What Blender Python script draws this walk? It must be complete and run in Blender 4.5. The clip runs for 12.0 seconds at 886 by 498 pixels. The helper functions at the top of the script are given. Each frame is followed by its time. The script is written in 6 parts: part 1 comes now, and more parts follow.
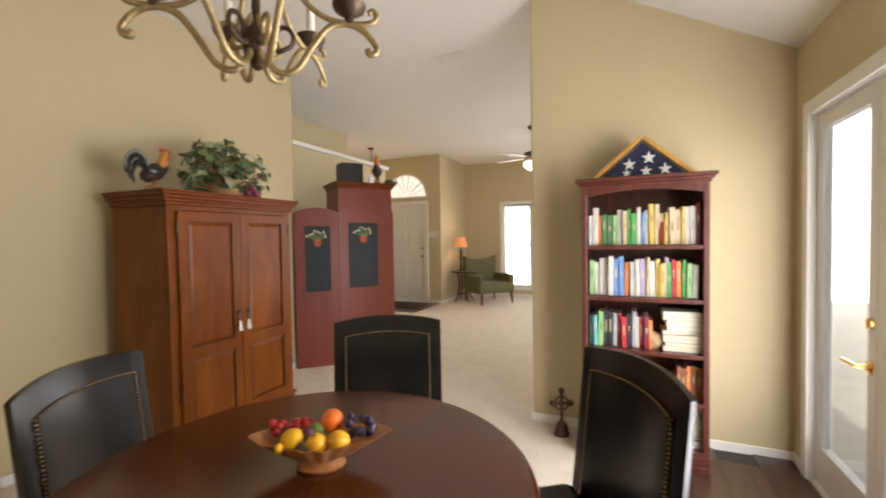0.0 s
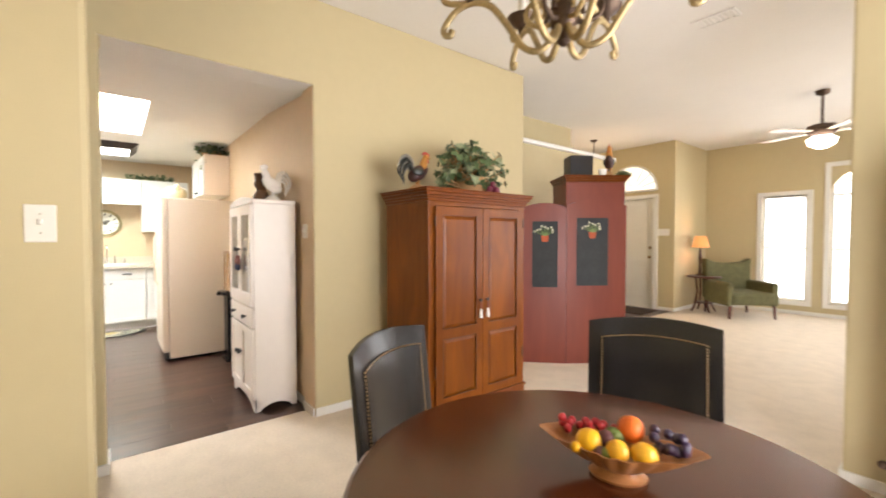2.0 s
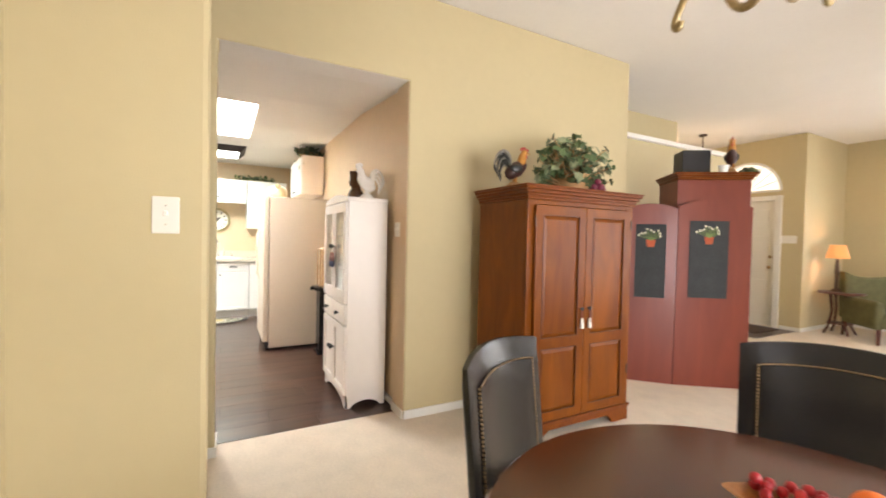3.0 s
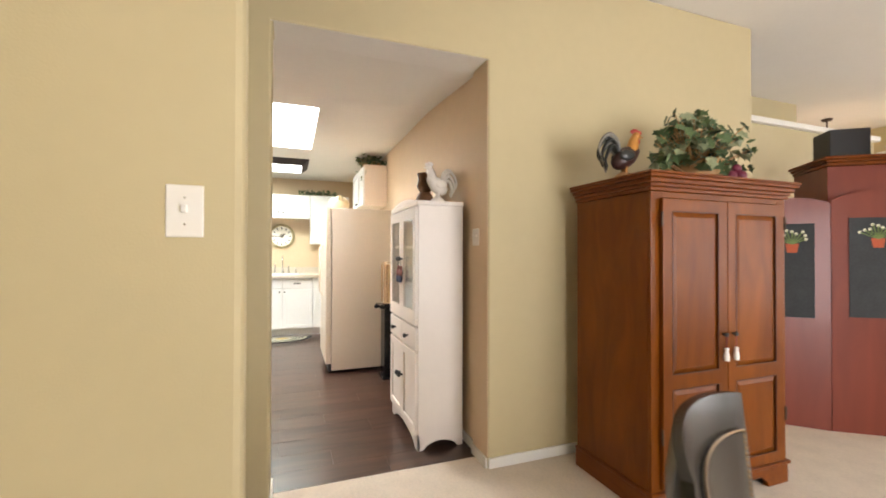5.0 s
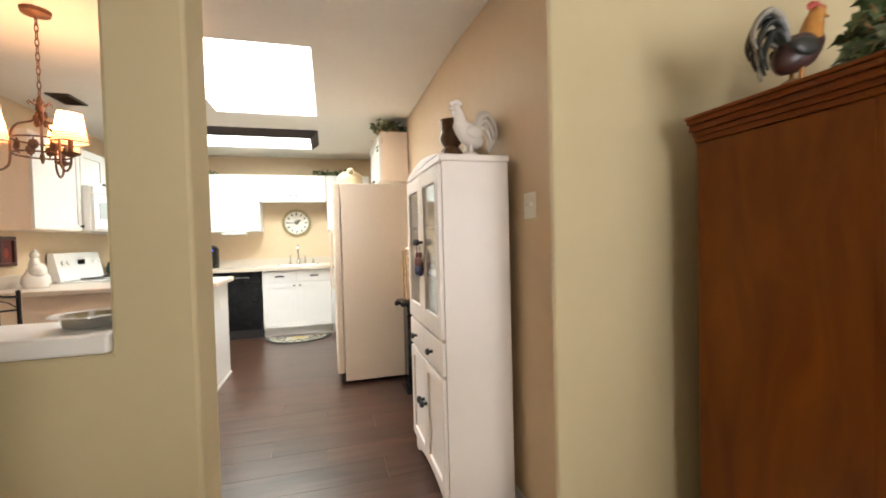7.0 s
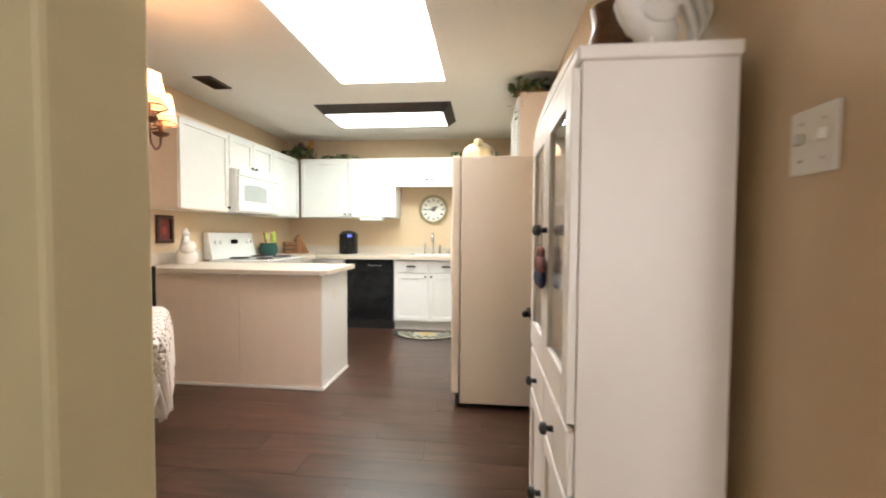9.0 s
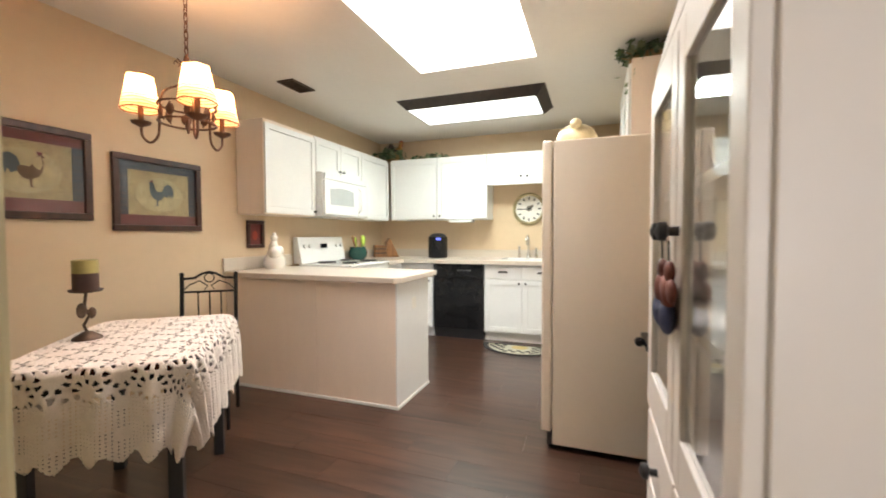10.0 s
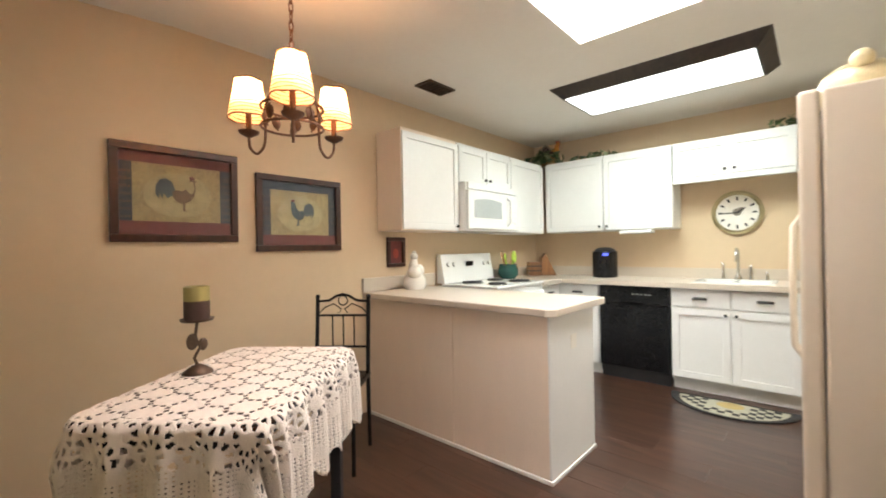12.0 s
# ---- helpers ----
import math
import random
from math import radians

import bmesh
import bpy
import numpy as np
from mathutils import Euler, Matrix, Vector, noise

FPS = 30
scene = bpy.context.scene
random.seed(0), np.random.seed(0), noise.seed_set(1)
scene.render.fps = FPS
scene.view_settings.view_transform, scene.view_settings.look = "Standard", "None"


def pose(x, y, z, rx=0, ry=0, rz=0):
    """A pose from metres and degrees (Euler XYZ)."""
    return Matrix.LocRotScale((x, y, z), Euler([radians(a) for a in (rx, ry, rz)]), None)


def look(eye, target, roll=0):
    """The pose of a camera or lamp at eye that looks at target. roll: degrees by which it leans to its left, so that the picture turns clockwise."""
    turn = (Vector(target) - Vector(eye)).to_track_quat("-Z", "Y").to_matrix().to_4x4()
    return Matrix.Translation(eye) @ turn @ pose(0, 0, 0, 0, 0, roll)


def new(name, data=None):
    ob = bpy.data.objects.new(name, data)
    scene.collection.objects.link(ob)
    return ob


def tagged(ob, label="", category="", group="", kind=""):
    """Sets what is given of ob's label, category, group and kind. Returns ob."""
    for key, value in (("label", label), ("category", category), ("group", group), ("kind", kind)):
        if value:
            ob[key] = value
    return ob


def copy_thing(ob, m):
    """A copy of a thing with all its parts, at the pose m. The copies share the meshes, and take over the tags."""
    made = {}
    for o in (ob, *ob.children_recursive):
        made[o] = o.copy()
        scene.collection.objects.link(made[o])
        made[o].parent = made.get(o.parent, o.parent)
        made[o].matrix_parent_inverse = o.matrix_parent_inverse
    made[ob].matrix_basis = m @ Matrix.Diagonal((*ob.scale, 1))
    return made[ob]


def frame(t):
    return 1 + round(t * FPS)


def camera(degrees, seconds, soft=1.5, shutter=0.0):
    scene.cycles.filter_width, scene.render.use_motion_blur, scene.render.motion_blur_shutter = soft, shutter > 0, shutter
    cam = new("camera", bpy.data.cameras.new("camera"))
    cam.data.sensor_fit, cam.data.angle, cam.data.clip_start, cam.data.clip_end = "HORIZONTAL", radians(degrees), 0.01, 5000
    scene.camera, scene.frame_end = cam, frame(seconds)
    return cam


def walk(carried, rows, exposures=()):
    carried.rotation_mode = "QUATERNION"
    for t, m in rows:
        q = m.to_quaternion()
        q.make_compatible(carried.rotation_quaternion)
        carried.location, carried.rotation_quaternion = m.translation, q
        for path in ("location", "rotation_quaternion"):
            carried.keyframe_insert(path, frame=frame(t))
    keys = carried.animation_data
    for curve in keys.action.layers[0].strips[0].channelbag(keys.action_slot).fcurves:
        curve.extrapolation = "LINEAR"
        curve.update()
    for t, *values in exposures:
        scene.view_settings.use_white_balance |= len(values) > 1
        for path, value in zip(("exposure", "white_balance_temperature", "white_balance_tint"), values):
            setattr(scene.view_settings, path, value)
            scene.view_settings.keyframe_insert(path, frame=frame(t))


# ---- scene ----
cam = camera(94.0, 12.0, soft=1.8, shutter=0.5)
PATH = [
    (0, (1.06, 1.394, 1.33), (0.26, 3.227, 1.275), -0.9),
    (0.5, (1.02, 1.386, 1.311), (0.007, 3.11, 1.26), -1.1),
    (1, (0.989, 1.37, 1.302), (-0.228, 2.957, 1.252), -1.2),
    (1.5, (0.928, 1.339, 1.303), (-0.478, 2.76, 1.258), -0.6),
    (2, (0.835, 1.325, 1.3), (-0.729, 2.57, 1.246), 0.0),
    (2.5, (0.723, 1.311, 1.301), (-0.947, 2.41, 1.247), 1.0),
    (3, (0.622, 1.305, 1.289), (-1.141, 2.248, 1.24), 1.3),
    (3.5, (0.517, 1.307, 1.285), (-1.303, 2.135, 1.25), 1.4),
    (5.3, (-0.017, 1.416, 1.25), (-1.902, 2.084, 1.263), -0.5),
    (5.5, (-0.108, 1.462, 1.266), (-1.99, 2.139, 1.267), -1.5),
    (6, (-0.305, 1.529, 1.231), (-2.19, 2.199, 1.227), -1.4),
    (6.5, (-0.508, 1.577, 1.228), (-2.407, 2.205, 1.199), -1.6),
    (8.5, (-1.296, 1.897, 1.203), (-3.295, 1.914, 1.142), 0.4),
    (9, (-1.512, 1.930, 1.200), (-3.502, 1.726, 1.122), 0.4),
    (9.5, (-1.762, 1.962, 1.203), (-3.707, 1.506, 1.110), 0.2),
    (10, (-1.963, 1.977, 1.206), (-3.84, 1.29, 1.136), -0.2),
    (10.5, (-2.133, 1.952, 1.215), (-3.931, 1.077, 1.174), -0.7),
    (11, (-2.286, 1.902, 1.209), (-3.999, 0.87, 1.186), -0.9),
    (11.5, (-2.427, 1.819, 1.214), (-4.03, 0.623, 1.207), -1.0),
    (12, (-2.539, 1.742, 1.232), (-4.025, 0.404, 1.233), -1.0),
]
walk(cam, [(t, look(eye, target, roll)) for t, eye, target, roll in PATH],
     [(0, -0.28, 6580, 15), (1, 0.17, 6580, 15), (1.5, 0.32, 6580, 15), (2.5, 0.42, 6580, 15), (3.5, 0.38, 6580, 15), (5.5, 0.12, 6580, 15), (6.5, 0.05, 6580, 15), (8.5, -0.12, 6580, 15), (10, -0.26, 6580, 15), (12, -0.34, 6580, 15)])

# ---- world and light ----
world = bpy.data.worlds.new("sky")
scene.world = world
world.use_nodes = True
wn = world.node_tree.nodes
sky = wn.new("ShaderNodeTexSky")
sky.sky_type = 'NISHITA'
sky.sun_disc = False
sky.sun_elevation, sky.sun_rotation = radians(50), radians(200)
wn["Background"].inputs[1].default_value = 0.12
world.node_tree.links.new(sky.outputs[0], wn["Background"].inputs[0])


def lamp(name, kind, energy, colour, m, size=0.1, size_y=0.1, spread=180):
    data = bpy.data.lights.new(name, kind)
    data.energy, data.color = energy, colour
    if kind == 'AREA':
        data.shape, data.size, data.size_y, data.spread = 'RECTANGLE', size, size_y, radians(spread)
    elif kind == 'POINT':
        data.shadow_soft_size = size
    ob = new(name, data)
    ob.matrix_world = m
    return ob


sun = lamp("sun", 'SUN', 2.5, (1, 0.95, 0.88), look((0, 0, 9), (1.4, 3.0, 0)))
sun.data.angle = radians(0.5)
DAY = (0.98, 0.99, 1.0)
# lamps before the door glass stand in for daylight; the first leaf's is assumed
for door_y, door_w, watts in ((2.5075, 0.57, 46), (3.2225, 0.57, 40), (3.8625, 0.42, 12)):
    lamp("daylight_french_door", 'AREA', watts, DAY, look((1.983, door_y, 1.04), (0, door_y, 1.03)), door_w, 1.60)
lamp("daylight_window_north", 'AREA', 22, DAY, look((-1.08, 10.72, 1.1), (-1.08, 0, 1.0)), 0.6, 1.7)
lamp("daylight_window_arched", 'AREA', 30, DAY, look((0.1, 10.72, 1.3), (0.1, 0, 1.2)), 1.0, 2.2)
# fill lamp added on the unseen east side to brighten the living room
lamp("fill_living_east", 'AREA', 45, DAY, look((2.25, 7.5, 1.4), (0, 7.5, 1.3)), 3.0, 1.8)
lamp("daylight_skylight", 'AREA', 112, DAY, look((-4.22, 1.14, 3.2), (-4.22, 1.14, 0)), 1.3, 0.75)
lamp("tube_light", 'AREA', 47, (0.86, 1.0, 0.92), look((-5.86, 0.9, 2.376), (-5.86, 0.9, 0)), 0.5, 1.2)

# ---- materials ----


def mat(name, colour, rough=0.6, metal=0.0, var=0.08, scale=6.0, bump=0.0, bscale=60.0, coat=0.0, stretch=(1, 1, 1), rnd=0.0, spec=0.5):
    """Principled surface with two scales of colour variation, fine bump, and a shift per object."""
    m = bpy.data.materials.new(name)
    m.use_nodes = True
    nt = m.node_tree
    n, l = nt.nodes, nt.links
    p = n["Principled BSDF"]
    p.inputs["Roughness"].default_value, p.inputs["Metallic"].default_value = rough, metal
    p.inputs["Specular IOR Level"].default_value = spec
    p.inputs["Coat Weight"].default_value = coat
    p.inputs["Coat Roughness"].default_value = 0.15
    co = n.new("ShaderNodeTexCoord")
    mp = n.new("ShaderNodeMapping")
    mp.inputs["Scale"].default_value = stretch
    l.new(co.outputs["Object"], mp.inputs["Vector"])
    a, b = n.new("ShaderNodeTexNoise"), n.new("ShaderNodeTexNoise")
    a.inputs["Scale"].default_value, b.inputs["Scale"].default_value = scale, scale * 9
    a.inputs["Detail"].default_value = b.inputs["Detail"].default_value = 3
    add = n.new("ShaderNodeMath")
    add.operation = 'ADD'
    for t, i in ((a, 0), (b, 1)):
        l.new(mp.outputs[0], t.inputs["Vector"])
        l.new(t.outputs["Fac"], add.inputs[i])
    mr = n.new("ShaderNodeMapRange")
    mr.inputs["From Min"].default_value, mr.inputs["From Max"].default_value = 0.6, 1.4
    mr.inputs["To Min"].default_value, mr.inputs["To Max"].default_value = 1 - var, 1 + var
    l.new(add.outputs[0], mr.inputs["Value"])
    last = mr.outputs[0]
    if rnd:
        oi = n.new("ShaderNodeObjectInfo")
        r2 = n.new("ShaderNodeMapRange")
        r2.inputs["To Min"].default_value, r2.inputs["To Max"].default_value = 1 - rnd, 1 + rnd
        l.new(oi.outputs["Random"], r2.inputs["Value"])
        mu = n.new("ShaderNodeMath")
        mu.operation = 'MULTIPLY'
        l.new(last, mu.inputs[0])
        l.new(r2.outputs[0], mu.inputs[1])
        last = mu.outputs[0]
    vm = n.new("ShaderNodeVectorMath")
    vm.operation = 'SCALE'
    vm.inputs[0].default_value = colour
    l.new(last, vm.inputs["Scale"])
    l.new(vm.outputs[0], p.inputs["Base Color"])
    if bump:
        t = n.new("ShaderNodeTexNoise")
        t.inputs["Scale"].default_value, t.inputs["Detail"].default_value = bscale, 4
        l.new(mp.outputs[0], t.inputs["Vector"])
        bp = n.new("ShaderNodeBump")
        bp.inputs["Strength"].default_value, bp.inputs["Distance"].default_value = bump, 0.004
        l.new(t.outputs["Fac"], bp.inputs["Height"])
        l.new(bp.outputs[0], p.inputs["Normal"])
    return m


def wood(name, dark, light, rough=0.4, scale=9.0, stretch=(6, 6, 0.6), coat=0.2, rnd=0.0, bump=0.15):
    """Grain drawn out along one axis: light and dark bands with fine pores."""
    m = mat(name, light, rough, coat=coat)
    nt = m.node_tree
    n, l = nt.nodes, nt.links
    p = n["Principled BSDF"]
    mp = [x for x in n if x.bl_idname == "ShaderNodeMapping"][0]
    mp.inputs["Scale"].default_value = stretch
    t = n.new("ShaderNodeTexNoise")
    t.inputs["Scale"].default_value, t.inputs["Detail"].default_value, t.inputs["Distortion"].default_value = scale * 0.35, 6, 1.2
    l.new(mp.outputs[0], t.inputs["Vector"])
    if rnd:
        oi = n.new("ShaderNodeObjectInfo")
        sh = n.new("ShaderNodeVectorMath")
        sh.operation = 'ADD'
        sc = n.new("ShaderNodeVectorMath")
        sc.operation = 'SCALE'
        sc.inputs[0].default_value = (17, 31, 11)
        l.new(oi.outputs["Random"], sc.inputs["Scale"])
        l.new(mp.outputs[0], sh.inputs[0])
        l.new(sc.outputs[0], sh.inputs[1])
        l.new(sh.outputs[0], t.inputs["Vector"])
    cr = n.new("ShaderNodeValToRGB")
    cr.color_ramp.elements[0].position, cr.color_ramp.elements[1].position = 0.3, 0.72
    cr.color_ramp.elements[0].color, cr.color_ramp.elements[1].color = (*dark, 1), (*light, 1)
    l.new(t.outputs["Fac"], cr.inputs[0])
    last = cr.outputs[0]
    if rnd:
        hs = n.new("ShaderNodeHueSaturation")
        r2 = n.new("ShaderNodeMapRange")
        r2.inputs["To Min"].default_value, r2.inputs["To Max"].default_value = 1 - rnd, 1 + rnd
        l.new(oi.outputs["Random"], r2.inputs["Value"])
        l.new(r2.outputs[0], hs.inputs["Value"])
        l.new(last, hs.inputs["Color"])
        last = hs.outputs[0]
    l.new(last, p.inputs["Base Color"])
    bp = n.new("ShaderNodeBump")
    bp.inputs["Strength"].default_value, bp.inputs["Distance"].default_value = bump, 0.002
    l.new(t.outputs["Fac"], bp.inputs["Height"])
    l.new(bp.outputs[0], p.inputs["Normal"])
    return m


def glow(name, colour, strength):
    m = bpy.data.materials.new(name)
    m.use_nodes = True
    p = m.node_tree.nodes["Principled BSDF"]
    p.inputs["Base Color"].default_value = (*colour, 1)
    p.inputs["Emission Color"].default_value = (*colour, 1)
    p.inputs["Emission Strength"].default_value = strength
    return m


def glass(name, rough=0.02, tint=(0.95, 0.97, 0.96)):
    m = bpy.data.materials.new(name)
    m.use_nodes = True
    p = m.node_tree.nodes["Principled BSDF"]
    p.inputs["Base Color"].default_value = (*tint, 1)
    p.inputs["Roughness"].default_value = rough
    p.inputs["Transmission Weight"].default_value = 1
    p.inputs["IOR"].default_value = 1.3
    return m


WALL = mat("olive_wall_paint", (0.545, 0.460, 0.272), 0.7, var=0.025, scale=1.5, bump=0.12, bscale=170)
KWALL = mat("cream_kitchen_paint", (0.66, 0.505, 0.335), 0.65, var=0.03, scale=1.5, bump=0.12, bscale=170)
CEIL = mat("white_ceiling_texture", (0.78, 0.75, 0.70), 0.9, var=0.02, scale=3, bump=0.25, bscale=120)
TRIM = mat("white_trim_gloss", (0.80, 0.79, 0.74), 0.35, var=0.02, scale=4)
CARPET = mat("cream_carpet", (0.74, 0.65, 0.53), 0.95, var=0.10, scale=7, bump=0.9, bscale=420, spec=0.1)
GROUT = mat("dark_grout", (0.05, 0.04, 0.035), 0.9)
PLANK = wood("dark_plank_tile", (0.022, 0.010, 0.006), (0.078, 0.036, 0.022), 0.30, 5, (6, 0.7, 6), 0.15, rnd=0.13, bump=0.3)
CHERRY = wood("armoire_cherry", (0.125, 0.030, 0.002), (0.22, 0.062, 0.004), 0.34, 5, (4, 4, 0.9), 0.0, bump=0.05)
CHERRYD = wood("armoire_moulding_cherry", (0.12, 0.026, 0.002), (0.19, 0.050, 0.004), 0.36, 7, (7, 0.7, 7), 0.0, bump=0.05)
for oiled in (CHERRY, CHERRYD):
    oiled.node_tree.nodes["Principled BSDF"].inputs["Specular IOR Level"].default_value = 0.22
GLAZE = mat("dark_cherry_glaze", (0.075, 0.019, 0.003), 0.45, var=0.3, scale=25)
MAHOG = wood("bookcase_mahogany", (0.045, 0.010, 0.006), (0.13, 0.030, 0.018), 0.35, 8, (7, 7, 0.7), 0.3)
TABLEW = wood("table_walnut", (0.042, 0.009, 0.003), (0.080, 0.019, 0.006), 0.20, 3, (0.8, 4, 4), 0.5, bump=0.0)
REDWOOD = wood("screen_red_wood", (0.165, 0.026, 0.011), (0.205, 0.036, 0.015), 0.42, 5, (4, 4, 0.8), 0.15, bump=0.04)
LEATHER = mat("black_leather", (0.006, 0.005, 0.005), 0.27, var=0.3, scale=14, bump=0.18, bscale=110)
BRASS = mat("antique_brass_nails", (0.30, 0.20, 0.10), 0.35, 1.0, var=0.2, scale=30)
BRONZE = mat("antique_gold_iron", (0.40, 0.30, 0.15), 0.5, 0.75, var=0.45, scale=16, bump=0.3, bscale=90)
BRONZED = mat("dark_bronze_iron", (0.10, 0.065, 0.045), 0.5, 0.8, var=0.4, scale=20, bump=0.2, bscale=90)
IRON = mat("black_wrought_iron", (0.016, 0.015, 0.014), 0.45, 0.6, var=0.25, scale=20)
WHITECAB = mat("white_cabinet_paint", (0.80, 0.80, 0.78), 0.35, var=0.02, scale=4, coat=0.1)
HUTCHW = mat("worn_white_hutch_paint", (0.86, 0.80, 0.74), 0.4, var=0.02, scale=2, bump=0.1, bscale=40)
PANELW = mat("cream_panel_laminate", (0.84, 0.71, 0.59), 0.42, var=0.025, scale=5, stretch=(3, 3, 0.6))
LAMIN = mat("beige_laminate_counter", (0.60, 0.52, 0.43), 0.3, var=0.06, scale=60)
FRIDGE = mat("almond_fridge_enamel", (0.76, 0.66, 0.53), 0.35, var=0.02, scale=3, bump=0.12, bscale=260)
APPW = mat("white_appliance_enamel", (0.82, 0.82, 0.80), 0.22, var=0.015, scale=4)
BLACKG = mat("black_gloss_plastic", (0.008, 0.008, 0.009), 0.2, var=0.2, scale=6, spec=0.3)
BLACKM = mat("matt_black_plastic", (0.02, 0.02, 0.022), 0.5, var=0.2, scale=10)
STEEL = mat("brushed_steel", (0.62, 0.62, 0.60), 0.25, 1.0, var=0.08, scale=12)
SWITCHW = mat("white_switch_plastic", (0.82, 0.79, 0.72), 0.35, var=0.01)
PANE = glass("clear_pane")
PANEG = glass("cabinet_glass")
# emission standing in for blown-out daylight, on the backdrops and skylight panel
SKYGLOW = glow("bright_daylight_backdrop", (1.0, 1.0, 1.0), 2.2)
TUBEGLOW = glow("fluorescent_diffuser", (0.93, 1.0, 0.98), 4.0)
BULB = glow("warm_bulb", (1.0, 0.72, 0.42), 10.0)

# ---- building tools ----


class Geo:
    """Vertices and faces gathered for one mesh."""

    def __init__(self):
        self.v, self.f = [], []

    def add(self, vs, fs, m=None):
        k = len(self.v)
        self.v += [tuple(m @ Vector(p)) if m else tuple(p) for p in vs]
        self.f += [tuple(i + k for i in f) for f in fs]
        return self

    def box(self, x0, x1, y0, y1, z0, z1, m=None):
        vs = [(x, y, z) for z in (z0, z1) for x, y in ((x0, y0), (x1, y0), (x1, y1), (x0, y1))]
        return self.add(vs, [(3, 2, 1, 0), (4, 5, 6, 7), (0, 1, 5, 4), (1, 2, 6, 5), (2, 3, 7, 6), (3, 0, 4, 7)], m)

    def prism(self, outline, z0, z1, m=None):
        """An outline in x and y, drawn up from z0 to z1."""
        n = len(outline)
        vs = [(x, y, z0) for x, y in outline] + [(x, y, z1) for x, y in outline]
        fs = [tuple(range(n - 1, -1, -1)), tuple(range(n, 2 * n))] + [(i, (i + 1) % n, n + (i + 1) % n, n + i) for i in range(n)]
        return self.add(vs, fs, m)

    def lathe(self, profile, m=None, n=20, sx=1.0, sy=1.0, caps=True):
        """A profile of (radius, z), turned round z."""
        vs = [(r * math.cos(2 * math.pi * i / n) * sx, r * math.sin(2 * math.pi * i / n) * sy, z) for r, z in profile for i in range(n)]
        k = len(profile)
        fs = [(j * n + i, j * n + (i + 1) % n, (j + 1) * n + (i + 1) % n, (j + 1) * n + i) for j in range(k - 1) for i in range(n)]
        if caps:
            fs += [tuple(range(n - 1, -1, -1)), tuple(range((k - 1) * n, k * n))]
        return self.add(vs, fs, m)

    def tube(self, pts, r, n=8, m=None, r1=None):
        """A round bar along points."""
        pts = [Vector(p) for p in pts]
        vs, k = [], len(pts)
        up = None
        for i, p in enumerate(pts):
            d = (pts[min(i + 1, k - 1)] - pts[max(i - 1, 0)]).normalized()
            if up is None:
                up = d.orthogonal().normalized()
            up = (up - d * up.dot(d))
            up = up.normalized() if up.length > 1e-6 else d.orthogonal().normalized()
            s = d.cross(up)
            rr = r if r1 is None else r + (r1 - r) * i / (k - 1)
            vs += [tuple(p + rr * (up * math.cos(2 * math.pi * j / n) + s * math.sin(2 * math.pi * j / n))) for j in range(n)]
        fs = [(i * n + j, i * n + (j + 1) % n, (i + 1) * n + (j + 1) % n, (i + 1) * n + j) for i in range(k - 1) for j in range(n)]
        fs += [tuple(range(n - 1, -1, -1)), tuple(range((k - 1) * n, k * n))]
        return self.add(vs, fs, m)

    def ball(self, c, r, m=None, n=12, rings=8, sz=1.0, sx=1.0, sy=1.0):
        prof = [(r * math.sin(math.pi * i / rings) + 1e-5, -r * sz * math.cos(math.pi * i / rings)) for i in range(rings + 1)]
        t = Matrix.Translation(c)
        return self.lathe(prof, (m @ t) if m else t, n, sx, sy)


def mesh(geo, material, smooth=None):
    me = bpy.data.meshes.new("mesh")
    me.from_pydata(geo.v, [], geo.f)
    me.materials.append(material)
    if smooth is not None:
        me.shade_smooth()
        me.set_sharp_from_angle(angle=radians(smooth))
    me.update()
    return me


def part(name, geo, material, parent, label="", bevel=0.0, smooth=None, m=None):
    ob = new(name, mesh(geo, material, smooth))
    ob.parent = parent
    if m is not None:
        ob.matrix_basis = m
    if label:
        ob["label"] = label
    if bevel:
        soften(ob, bevel)
    return ob


def soften(ob, width, segments=2):
    b = ob.modifiers.new("edge", 'BEVEL')
    b.width, b.segments, b.limit_method, b.angle_limit = width, segments, 'ANGLE', radians(40)


def thing(name, m, label, category, group="", kind=""):
    ob = new(name)
    ob.matrix_basis = m
    ob.empty_display_size = 0.1
    return tagged(ob, label, category, group, kind)


def solo(name, geo, material, m, label, category, group="", kind="", bevel=0.0, smooth=None):
    ob = new(name, mesh(geo, material, smooth))
    ob.matrix_basis = m
    if bevel:
        soften(ob, bevel)
    return tagged(ob, label, category, group, kind)


def struct(name, geo, material, label="", category="", bevel=0.0, smooth=None):
    return solo(name, geo, material, Matrix(), label, category, "", "structure", bevel, smooth)


ID = Matrix()


def flow(pts, k=5):
    """Points of a smooth curve through the given ones."""
    pts = [Vector(p) for p in pts]
    ext = [pts[0] * 2 - pts[1]] + pts + [pts[-1] * 2 - pts[-2]]
    out = []
    for i in range(1, len(ext) - 2):
        a, b, c, d = ext[i - 1:i + 3]
        for j in range(k):
            t = j / k
            out.append(0.5 * (2 * b + (c - a) * t + (2 * a - 5 * b + 4 * c - d) * t * t + (3 * b - a - 3 * c + d) * t ** 3))
    return [tuple(p) for p in out + [pts[-1]]]

# ---- structure: dining room, living room, kitchen ----
H1, H2 = 3.0, 2.46          # ceilings: living and dining, kitchen
DOORX, WX = 1.965, -2.065       # east wall, west wall of the dining room
BY = 4.36                   # bookcase wall
KY0, KY1, KX = -0.82, 2.47, -7.1
FAR, ENT = 10.4, 9.0

